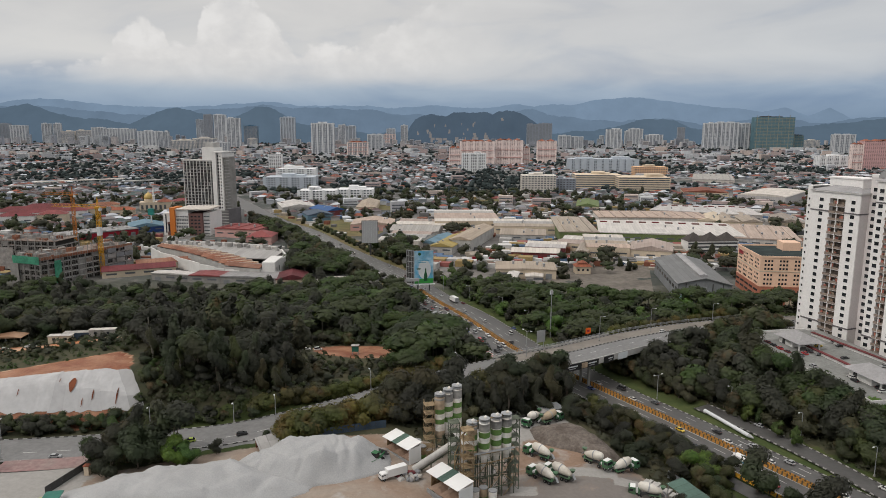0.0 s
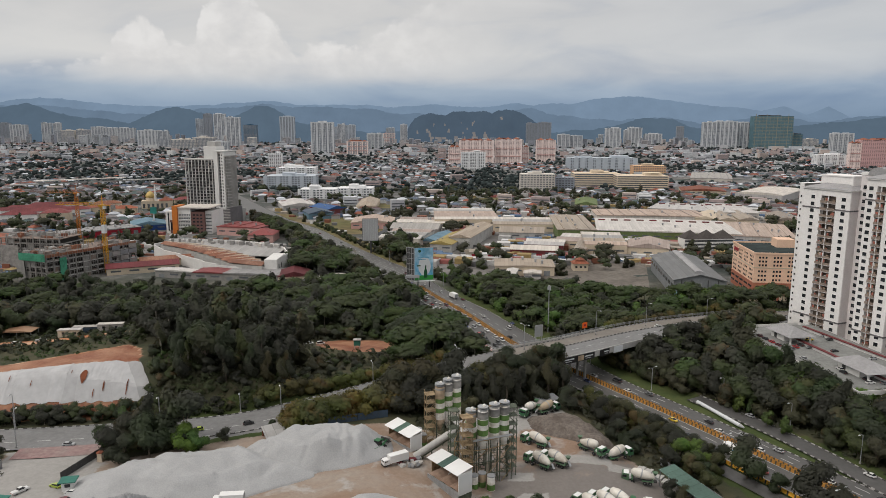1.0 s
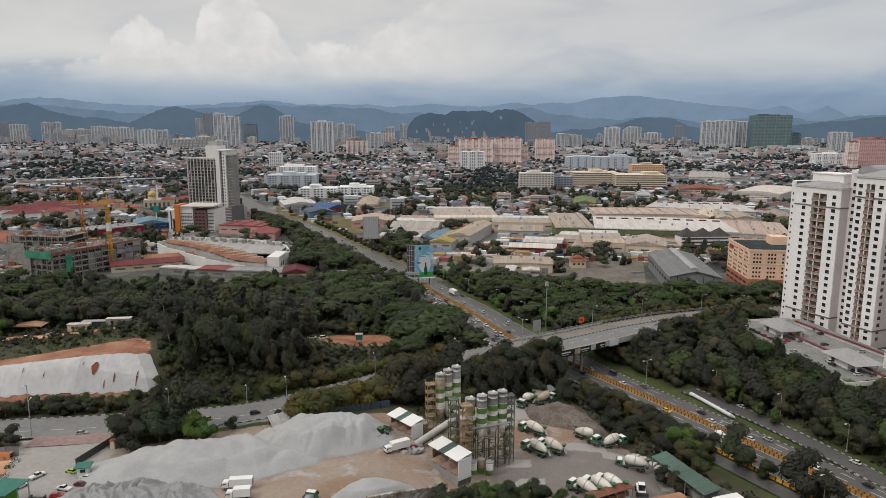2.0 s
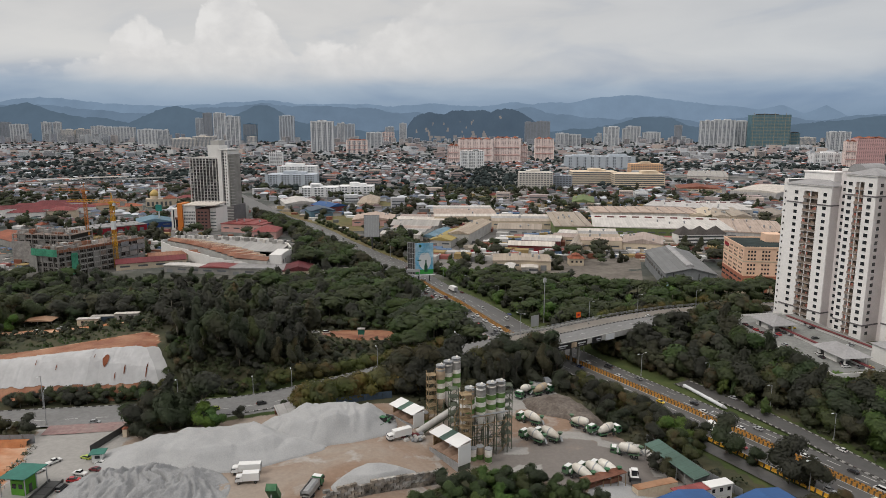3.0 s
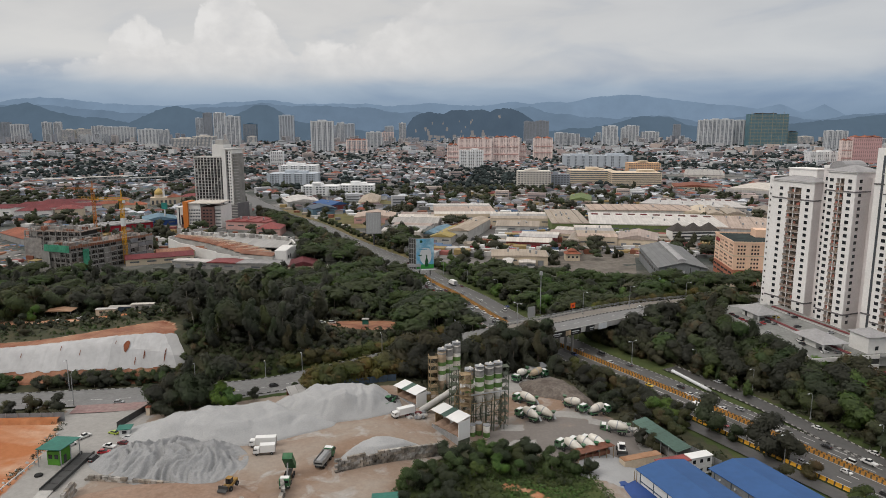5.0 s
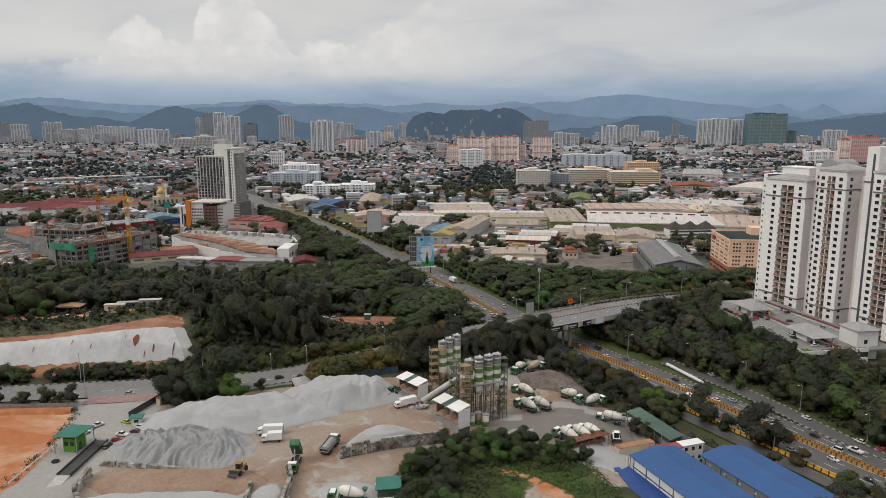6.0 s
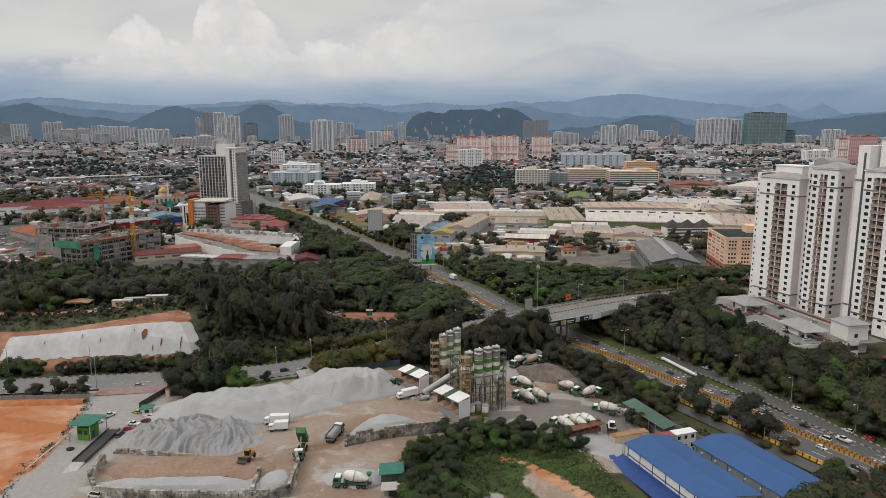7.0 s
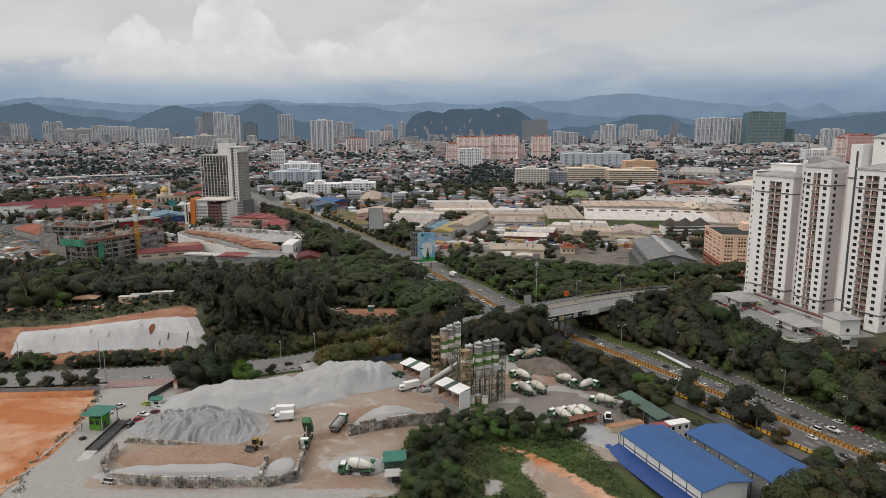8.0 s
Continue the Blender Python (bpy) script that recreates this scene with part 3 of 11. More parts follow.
def ground_z(x, y):
    x, y = np.asarray(x, float).ravel(), np.asarray(y, float).ravel()
    z = np.full(x.shape, -13.4)
    off, dist, _, _ = nearest(HIGHWAY, x, y)
    foff, fdist, fz, _ = nearest(FLYOVER, x, y)
    # the works yard, falling to the east
    yard = -2.6 - 5.0 * ease(x, -22, 18) - 3.8 * ease(x, 38, 58)
    yard = np.where(foff > 0, yard, np.minimum(yard, -3.0))
    z = z + (yard - z) * np.where(y < 330, ease(-off, 18, 34), 0) * np.where(foff > -6, 1, 0)
    # hill behind the west road
    foot = 190 + (x + 98) * 0.06
    shelf = 34 * ease(-x, 108, 128)
    hill = (9.7 - 3.7 * ease(-x, 98, 165)) * (1 - ease(x, -88, -35)) * ease(y, foot, foot + 11) * (1 - ease(y, 228 + shelf, 300 + shelf))
    base_w = -3.2 - 9.5 * ease(y, 215, 330)
    z = np.where((foff < -6) & (off < -16) & (x < 45), np.maximum(z, base_w + hill * 1.32), z)
    # rise under the apartment towers
    z = np.maximum(z, -13.4 + 7.0 * ease(off, 34, 62) * ease(y, 150, 215) * (1 - ease(y, 330, 380)) * ease(x, 95, 125))
    # banks of the flyover road
    half = fly_half(x)
    beyond = np.maximum(0, fdist - half - 1.2)
    span = (np.abs(off) < 19) & (y > 215) & (y < 300)
    bank = np.maximum(np.minimum(z, fz - 0.35 + beyond * 0.7), fz - 0.35 - beyond * 0.55)
    z = np.where(span, z, np.where(fdist < 60, bank, z))
    # the highway's own bed
    right = np.where(y < 250, 27.0, 24.0)
    over = np.maximum(0, np.maximum(-off - 14.5, off - right))
    z = np.where(y < 420, np.minimum(z, -13.25 + over * 0.75), z)
    return z


def gz(x, y):
    return float(ground_z([x], [y])[0])


YARD = [(-116, 167), (-94, 171), (-88, 160), (-62, 172), (-40, 182), (-15, 186), (5, 182), (20, 212), (36, 210), (44, 192), (57, 172), (64, 150),
        (56, 140), (52, 126), (40, 122), (36, 140), (20, 148), (6, 147), (-10, 130), (-11, 112), (-12, 97), (-36, 90), (-70, 88), (-100, 84), (-106, 104),
        (-104, 130), (-112, 156)]
SOIL_PLOT = [(-230, 152), (-111, 155.5), (-106, 140), (-103, 118), (-104, 100), (-108, 60), (-230, 40)]
SOIL_TOP = [(-240, 181), (-94, 188), (-96, 204), (-101, 216), (-106, 221), (-124, 213), (-152, 206.5), (-200, 203), (-240, 198)]
SITE_TRACK = [(-200, 236), (-170, 238), (-140, 242), (-116, 246), (-116, 241), (-140, 236), (-170, 231), (-200, 229)]
TRACK = [(13, 132), (20, 129.3), (25.8, 123.6), (31, 118), (36.8, 109), (42, 101), (46, 92), (43, 91), (39, 100), (34.8, 107), (29.4, 115), (24.4, 120.8), (19.2, 126.4), (13, 129)]
BARE = [(21, 123.5), (18.6, 117.5), (20.8, 111.5), (23, 103.5), (24, 96), (30, 88), (42, 90), (39, 100), (34.5, 108), (29.5, 115.5), (24.5, 121.5)]
SPOIL = [(7.5, 107.5), (10, 111), (13, 113.8), (14, 110), (13, 104), (9, 102)]
MEADOW = [(-11, 98), (-8, 124), (20, 146), (36, 140), (42, 120), (58, 110), (70, 60), (-30, 60)]
PATCH = [(-53, 265), (-38, 261), (-22, 263), (-20, 276), (-28, 286), (-46, 285), (-55, 279)]


def make_ground():
    xs = np.unique(np.concatenate([np.arange(-9000, -900, 900), np.arange(-900, -220, 40), np.arange(-220, 190, 2.5), np.arange(190, 900, 40), np.arange(900, 9001, 900)]))
    ys = np.unique(np.concatenate([np.arange(-900, 30, 60), np.arange(30, 330, 2.5), np.arange(330, 480, 10), np.arange(480, 1200, 60), np.arange(1200, 9000, 600)]))
    gx, gy = np.meshgrid(xs, ys)
    x, y = gx.ravel(), gy.ravel()
    z = ground_z(x, y)
    rough = np.array([noise.noise(Vector((a * 0.11, b * 0.11, 3.0))) for a, b in zip(x, y)])
    off, _, _, _ = nearest(HIGHWAY, x, y)
    _, fd, _, _ = nearest(FLYOVER, x, y)
    z = z + rough * 0.25 * ((fd > 12) & ((off < -16) | (off > 28)))
    w, h = len(xs), len(ys)
    i = (np.arange(h - 1)[:, None] * w + np.arange(w - 1)).ravel()
    faces = np.stack([i, i + 1, i + w + 1, i + w], 1)
    me = bpy.data.meshes.new("ground")
    me.from_pydata(np.stack([x, y, z], 1).tolist(), [], faces.tolist())
    zone = np.zeros((len(x), 4))
    for ax in (-1.6, 0, 1.6):
        for ay in (-1.6, 0, 1.6):
            zone[:, 0] += (inside(YARD, x + ax, y + ay)) / 9
            zone[:, 1] += (inside(SOIL_PLOT, x + ax, y + ay) | inside(SOIL_TOP, x + ax, y + ay) | inside(PATCH, x + ax, y + ay) | inside(SITE_TRACK, x + ax, y + ay) | inside(TRACK, x + ax, y + ay)) / 9
            zone[:, 0] += (inside(BARE, x + ax, y + ay) | inside(SPOIL, x + ax, y + ay)) / 9
            zone[:, 1] += 0.38 * (inside(BARE, x + ax, y + ay) & ~inside(TRACK, x + ax, y + ay)) / 9
    zone[:, 2] = inside(MEADOW, x, y) | ((off > -22) & (off < 24)) | ((fd < 13) & (x > -95))
    zone[:, 3] = 1
    layer = me.attributes.new("zone", "FLOAT_COLOR", "POINT")
    layer.data.foreach_set("color", zone.ravel())
    damp = me.attributes.new("wet", "FLOAT", "POINT")
    lane = np.exp(-((y - (150 + (x - 20) * 0.35)) / 26) ** 2) * (x > 10)
    top = inside(SOIL_TOP, x, y) | inside(PATCH, x, y)
    damp.data.foreach_set("value", np.clip(lane * 0.75 * inside(YARD, x, y) + 0.9 * top, 0, 1))
    pale = me.attributes.new("pale", "FLOAT", "POINT")
    lanes = np.maximum(np.maximum(ease(-x, 82, 90) * inside(YARD, x, y), (1 - ease(y, 96, 102)) * inside(YARD, x, y)), ease(y, 186, 196) * (x > 10))
    lanes = np.maximum(lanes, inside(SPOIL, x, y))
    slurry = np.array([noise.noise(Vector((a * 0.07, b * 0.13, 8.0))) for a, b in zip(x, y)])
    lanes = np.maximum(lanes, 0.95 * ((slurry > 0.24) & inside(YARD, x, y) & (x > 12)))
    pale.data.foreach_set("value", np.clip(0.85 * lanes, 0, 1))
    me.materials.append(GROUND)
    me.shade_smooth()
    solo("ground", me, GROUND, "dusty, grassy and wooded ground running out to the town", "ground", "structure")


make_ground()


def ribbon(name, line, o0, o1, lift, material, label, category="road", kind="structure", s0=None, s1=None, parent=None):
    """A strip along a line, between two offsets (numbers or functions of place)."""
    nrm, s = normals(line), arc(line)
    keep = [i for i in range(len(line)) if (s0 is None or s[i] >= s0) and (s1 is None or s[i] <= s1)]
    vs, uvs = [], []
    for i in keep:
        for o in (o0, o1):
            k = o(line[i, 0], line[i, 1]) if callable(o) else o
            vs.append((line[i, 0] + nrm[i, 0] * k, line[i, 1] + nrm[i, 1] * k, line[i, 2] + lift))
            uvs.append((s[i], k))
    fs = [(2 * j, 2 * j + 1, 2 * j + 3, 2 * j + 2) for j in range(len(keep) - 1)]
    me = bpy.data.meshes.new(name)
    me.from_pydata(vs, [], fs)
    lay = me.uv_layers.new()
    for loop in me.loops:
        lay.data[loop.index].uv = uvs[loop.vertex_index]
    me.materials.append(material)
    if parent:
        return part(name, me, material, parent, label)
    return solo(name, me, material, label, category, kind)


def profile_strip(name, line, profile, offset, lift, material, label, category, kind="structure", s0=None, s1=None, parent=None):
    """A kerb, wall or barrier: a (across, up) profile carried along a line at an offset."""
    nrm, s = normals(line), arc(line)
    keep = [i for i in range(len(line)) if (s0 is None or s[i] >= s0) and (s1 is None or s[i] <= s1)]
    n = len(profile)
    vs, uvs = [], []
    for i in keep:
        o = offset(line[i, 0], line[i, 1]) if callable(offset) else offset
        for a, u in profile:
            vs.append((line[i, 0] + nrm[i, 0] * (o + a), line[i, 1] + nrm[i, 1] * (o + a), line[i, 2] + lift + u))
            uvs.append((s[i], u))
    fs = [(j * n + k, j * n + (k + 1) % n, (j + 1) * n + (k + 1) % n, (j + 1) * n + k) for j in range(len(keep) - 1) for k in range(n)]
    fs += [tuple(range(n)), tuple(range(len(vs) - 1, len(vs) - n - 1, -1))]
    me = bpy.data.meshes.new(name)
    me.from_pydata(vs, [], fs)
    lay = me.uv_layers.new()
    for loop in me.loops:
        lay.data[loop.index].uv = uvs[loop.vertex_index]
    me.materials.append(material)
    if parent:
        return part(name, me, material, parent, label)
    return solo(name, me, material, label, category, kind)


def dashes(name, line, offset, length, gap, width, lift, label, s0=None, s1=None):
    nrm, s = normals(line), arc(line)
    kit = Kit()
    s0, s1 = s0 or 0, s1 or s[-1]
    at = s0
    while at + length < s1:
        q = []
        for d in (at, at + length):
            p = [np.interp(d, s, line[:, k]) for k in range(3)]
            nx, ny = np.interp(d, s, nrm[:, 0]), np.interp(d, s, nrm[:, 1])
            o = offset(p[0], p[1]) if callable(offset) else offset
            q += [(p[0] + nx * (o - width / 2), p[1] + ny * (o - width / 2), p[2] + lift), (p[0] + nx * (o + width / 2), p[1] + ny * (o + width / 2), p[2] + lift)]
        kit.add(q, [(0, 1, 3, 2)])
        at += length + gap
    return solo(name, kit, LINE, label, "road marking", "structure")


KERB_PROFILE = [(-0.15, 0.0), (0.15, 0.0), (0.15, 0.30), (-0.15, 0.30)]
JERSEY = [(-0.35, 0.0), (0.35, 0.0), (0.14, 0.45), (0.10, 1.0), (-0.10, 1.0), (-0.14, 0.45)]


def carriage_right(x, y):
    return float(9.3 + 2.5 * ease(y, 235, 265) + 1.5 * ease(y, 280, 300) - 2.0 * ease(y, 330, 400))


def service_far(x, y):
    return float(10.5 + 11.8 * ease(y, 115, 205))


def make_roads():
    sy = arc(HIGHWAY)
    s_of = lambda yy: float(np.interp(yy, HIGHWAY[:, 1], sy))
    ribbon("road_highway", HIGHWAY, -11.3, carriage_right, 0.10, ASPHALT, "grey asphalt highway with two busy carriageways")
    profile_strip("kerb_highway_east", HIGHWAY, KERB_PROFILE, carriage_right, 0.0, KERB, "black and white painted highway kerb", "kerb")
    profile_strip("kerb_highway_west", HIGHWAY, KERB_PROFILE, -11.4, 0.0, KERB, "black and white painted highway kerb", "kerb")
    for o in (-0.62, 0.62):
        profile_strip("barrier_median", HIGHWAY, JERSEY, o, 0.10, BARRIER, "worn orange barrier down the highway's middle", "barrier", s1=s_of(405))
    ribbon("median_strip", HIGHWAY, -0.62, 0.62, 0.5, SAND, "dusty filled strip between the median barriers", "median", s1=s_of(405))
    for o in (-4.2, -7.7, 3.8, 6.8):
        dashes("lane_marking", HIGHWAY, o, 4.0, 6.0, 0.28, 0.125, "white dashed lane line", s1=s_of(700))
    for o in (-10.7, -1.3, 1.3):
        ribbon("edge_line", HIGHWAY, o - 0.11, o + 0.11, 0.122, LINE, "white edge line", "road marking", s1=s_of(700))
    profile_strip("barrier_west", HIGHWAY, JERSEY, -12.6, 0.0, YELLOW_RAIL, "yellow barrier with dark joints beside the highway", "barrier", s0=s_of(100), s1=s_of(212))
    # frontage lane west of the barrier, service road east of the verge
    ribbon("road_frontage", HIGHWAY, -19.5, -14.0, 0.08, ASPHALT, "narrow grey frontage lane", s0=s_of(60), s1=s_of(214))
    ribbon("road_slip", HIGHWAY, -18.2, -11.6, 0.09, ASPHALT, "grey slip lane joining the highway", s0=s_of(300), s1=s_of(392))
    ribbon("road_service", HIGHWAY, lambda x, y: service_far(x, y) - 7.0, service_far, 0.09, ASPHALT, "grey service road beside the highway", s0=s_of(116), s1=s_of(224))
    profile_strip("kerb_service_far", HIGHWAY, KERB_PROFILE, service_far, 0.0, KERB, "black and white service road kerb", "kerb", s0=s_of(70), s1=s_of(224))
    profile_strip("kerb_service_near", HIGHWAY, KERB_PROFILE, lambda x, y: service_far(x, y) - 7.1, 0.0, KERB, "black and white service road kerb", "kerb", s0=s_of(150), s1=s_of(224))
    ribbon("hatched_merge", HIGHWAY, lambda x, y: carriage_right(x, y) + 0.1, lambda x, y: max(carriage_right(x, y) + 0.15, service_far(x, y) - 6.6), 0.118, HATCH,
           "pink and white hatched merge", "road marking", s0=s_of(128), s1=s_of(166))
    ribbon("hatched_corner", HIGHWAY, -15.5, -11.6, 0.118, HATCH, "pink and white hatched corner", "road marking", s0=s_of(286), s1=s_of(306))
    # west road, ramp and flyover
    fs = arc(FLYOVER)
    f_of = lambda xx: float(np.interp(xx, FLYOVER[:, 0], fs))
    half = lambda x, y: float(fly_half(x))
    ribbon("road_west", FLYOVER, lambda x, y: -half(x, y), half, 0.10, ASPHALT_PALE, "worn pale grey road rising to the flyover")
    profile_strip("kerb_road_far", FLYOVER, KERB_PROFILE, lambda x, y: -half(x, y), 0.0, KERB, "black and white road kerb", "kerb")
    profile_strip("kerb_road_near", FLYOVER, KERB_PROFILE, half, 0.0, KERB, "black and white road kerb", "kerb", s0=f_of(-92))
    profile_strip("kerb_road_middle", FLYOVER, KERB_PROFILE, lambda x, y: -half(x, y) * 0.42 + 2.0 * float(ease(x, -60, -20)), 0.08, KERB, "low black and white kerb between the lanes", "kerb", s0=f_of(12))
    ribbon("road_dusty_side", FLYOVER, lambda x, y: -half(x, y) + 0.4, lambda x, y: -half(x, y) * 0.42 + 1.6, 0.115, ASPHALT_TAN, "dusty tan half of the flyover road", s0=f_of(20))
    for k in (0.28, 0.92):
        dashes("lane_marking", FLYOVER, lambda x, y, k=k: half(x, y) * k, 3.5, 5.0, 0.25, 0.125, "white dashed lane line")
    # apron at the yard's gate and the lay-by
    ribbon("apron_gate", FLYOVER, lambda x, y: half(x, y) + 0.2, lambda x, y: half(x, y) + 6.5, 0.52, PINK_APRON, "faded pink apron at the yard gate", s0=f_of(-117), s1=f_of(-90))
    ribbon("road_layby", FLYOVER, half, lambda x, y: half(x, y) + 5.5 * float(ease(x, -90, -70) * (1 - ease(x, -52, -38))), 0.05, ASPHALT_PALE, "pale lay-by beside the west road", s0=f_of(-90), s1=f_of(-36))
    return s_of, f_of


S_OF, F_OF = make_roads()


def make_bridge():
    b = thing("bridge", "grey concrete flyover bridge with banners on its edge", "bridge", kind="structure")
    half = lambda x, y: float(fly_half(x))
    s0, s1 = F_OF(22), F_OF(76)
    w = 9.9
    profile_strip("deck", FLYOVER, [(-w, -1.6), (w, -1.6), (w, -0.05), (-w, -0.05)], 0.0, 0.0, CONCRETE_PALE, "pale concrete deck", "x", s0=s0, s1=s1, parent=b)
    for side in (-1, 1):
        profile_strip("parapet", FLYOVER, [(-0.18, -1.3), (0.18, -1.3), (0.18, 0.95), (-0.18, 0.95)], side * (w + 0.05), 0.0, CONCRETE_PALE, "", "x", s0=s0, s1=s1, parent=b)
    rail = Kit()
    n, s = normals(FLYOVER), arc(FLYOVER)
    for i in range(len(FLYOVER)):
        if F_OF(20) < s[i] < F_OF(140):
            for side in (-1,):
                p = FLYOVER[i]
                q = (p[0] + n[i, 0] * side * (half(p[0], 0) + 0.5), p[1] + n[i, 1] * side * (half(p[0], 0) + 0.5))
                rail.bar((*q, p[2]), (*q, p[2] + 1.6), 0.14)
    part("rail_posts", rail, STEEL, b, "row of steel railing posts")["kind"] = "stuff"
    for u in (0.75, 1.15, 1.55):
        profile_strip("rail", FLYOVER, [(-0.06, -0.05), (0.06, -0.05), (0.06, 0.07), (-0.06, 0.07)], lambda x, y: -half(x, y) - 0.5, u, STEEL, "", "x", s0=F_OF(20), s1=F_OF(140), parent=b)
    # abutments and the pier wall
    for xx, inner in ((23.5, 1), (75, -1)):
        k = int(np.argmin(np.abs(FLYOVER[:, 0] - xx)))
        p = FLYOVER[k]
        ang = math.atan2(n[k, 1], n[k, 0])
        m = Matrix.Translation((p[0], p[1], 0)) @ Matrix.Rotation(ang, 4, "Z")
        part("abutment", Kit().box(-w, -1.0, -14, w, 1.0, p[2] - 1.55, m), CONCRETE, b, "grey concrete abutment")
    k = int(np.argmin(np.abs(FLYOVER[:, 0] - 50)))
    p = FLYOVER[k]
    ang = math.atan2(-0.86, 0.51)
    m = Matrix.Translation((p[0] + 0.5, p[1] + 1, 0)) @ Matrix.Rotation(ang, 4, "Z")
    for d in (-6.5, -2.2, 2.2, 6.5):
        part("pier", Kit().tube(m @ Vector((d, 0, -13.3)), m @ Vector((d, 0, p[2] - 1.55)), 0.55, n=14), CONCRETE, b)
    # advertising banners along the near edge
    segs = [(39, 48, SIGN_BLACK, 1), (48.5, 57, SIGN_BLACK, 2), (57.5, 63.5, SIGN_BLACK, 1), (64, 69, SIGN_WHITE, 0)]
    for x0, x1, mat, kind in segs:
        q = []
        for xx in (x0, x1):
            k = int(np.argmin(np.abs(FLYOVER[:, 0] + n[:, 0] * (w + 0.3) - xx)))
            q.append((FLYOVER[k, 0] + n[k, 0] * (w + 0.34), FLYOVER[k, 1] + n[k, 1] * (w + 0.34), FLYOVER[k, 2]))
        a, c = Vector(q[0]), Vector(q[1])
        ban = part("banner", Kit().bar(a + Vector((0, 0, -0.6)), c + Vector((0, 0, -0.6)), 0.10, 2.5), mat, b, "advertising banner on the bridge edge")
        d = (c - a)
        out = Vector((n[k, 0], n[k, 1], 0)) * 0.08
        if kind:
            part("print", Kit().bar(a + d * 0.45 + out + Vector((0, 0, -0.3)), a + d * 0.9 + out + Vector((0, 0, -0.3)), 0.04, 0.45), SIGN_WHITE, ban, "pale lettering bar")
            part("print", Kit().bar(a + d * 0.5 + out + Vector((0, 0, -1.1)), a + d * 0.8 + out + Vector((0, 0, -1.1)), 0.04, 0.3), SIGN_BACK, ban, "pale lettering bar")
        if kind == 2:
            part("picture", Kit().bar(a + d * 0.1 + out + Vector((0, 0, -0.6)), a + d * 0.4 + out + Vector((0, 0, -0.6)), 0.05, 2.0), SILO_TAN, ban, "tan picture on the banner")


make_bridge()


# ---------------------------------------------------------------- hills on the horizon
def ridge(name, distance, crest, spread, material, label, seed, rough=7.0, scale=1.0, foot=-13.0):
    """A far ridge: crest gives (heading in degrees, height) pairs; slopes fall towards the eye."""
    us = np.linspace(-40, 40, 520)
    hs = np.interp(us, [c[0] for c in crest], [c[1] for c in crest])
    hs = 74 + (hs - 74) / np.cos(np.radians(us))
    vs, fs = [], []
    rows = 9
    for j in range(rows):
        f = j / (rows - 1)
        for u, h in zip(us, hs):
            w = noise.noise(Vector((u * 0.55, j * 0.6, seed))) + 0.5 * noise.noise(Vector((u * 1.7, j * 0.9, seed + 5))) + 0.4 * noise.noise(Vector((u * 5.0, j * 1.5, seed + 7)))
            fold = noise.noise(Vector((u * 0.9, 0.3, seed + 9)))
            r = distance - spread * (1 - f) * (1 + 0.5 * fold)
            top = foot + (h - foot) * (f ** 0.85) + (rough * w * (0.35 + f) if j else 0)
            vs.append((math.tan(radians(u)) * r, r, top if j else foot - 5))
    n = len(us)
    for j in range(rows - 1):
        for i in range(n - 1):
            fs.append((j * n + i, j * n + i + 1, (j + 1) * n + i + 1, (j + 1) * n + i))
    me = bpy.data.meshes.new(name)
    me.from_pydata(vs, [], fs)
    me.materials.append(material)
    me.shade_smooth()
    return solo(name, me, material, label, "hills", "structure")


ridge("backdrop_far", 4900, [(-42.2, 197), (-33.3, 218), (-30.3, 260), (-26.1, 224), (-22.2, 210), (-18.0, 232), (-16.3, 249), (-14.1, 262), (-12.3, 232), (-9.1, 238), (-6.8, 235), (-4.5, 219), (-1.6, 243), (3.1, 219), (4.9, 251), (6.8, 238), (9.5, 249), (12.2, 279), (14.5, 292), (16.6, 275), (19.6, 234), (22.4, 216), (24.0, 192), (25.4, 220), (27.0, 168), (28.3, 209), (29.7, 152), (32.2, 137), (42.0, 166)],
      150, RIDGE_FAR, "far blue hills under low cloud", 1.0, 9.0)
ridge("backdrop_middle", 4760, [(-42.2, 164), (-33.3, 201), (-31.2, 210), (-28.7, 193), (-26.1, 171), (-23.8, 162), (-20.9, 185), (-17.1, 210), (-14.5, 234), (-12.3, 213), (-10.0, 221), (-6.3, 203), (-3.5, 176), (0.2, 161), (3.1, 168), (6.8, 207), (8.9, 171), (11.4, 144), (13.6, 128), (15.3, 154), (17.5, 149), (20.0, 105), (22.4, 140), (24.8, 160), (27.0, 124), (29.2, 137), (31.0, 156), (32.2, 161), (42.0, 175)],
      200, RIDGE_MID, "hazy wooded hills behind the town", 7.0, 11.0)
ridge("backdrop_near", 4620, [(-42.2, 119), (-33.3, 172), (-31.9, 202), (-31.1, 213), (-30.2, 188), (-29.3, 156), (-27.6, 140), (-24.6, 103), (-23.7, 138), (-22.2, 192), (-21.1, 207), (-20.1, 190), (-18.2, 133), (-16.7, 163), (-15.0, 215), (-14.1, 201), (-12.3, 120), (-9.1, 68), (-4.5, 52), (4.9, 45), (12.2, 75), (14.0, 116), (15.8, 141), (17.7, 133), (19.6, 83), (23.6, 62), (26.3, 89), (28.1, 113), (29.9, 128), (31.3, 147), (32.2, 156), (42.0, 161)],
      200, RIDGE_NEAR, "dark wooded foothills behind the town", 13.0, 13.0)


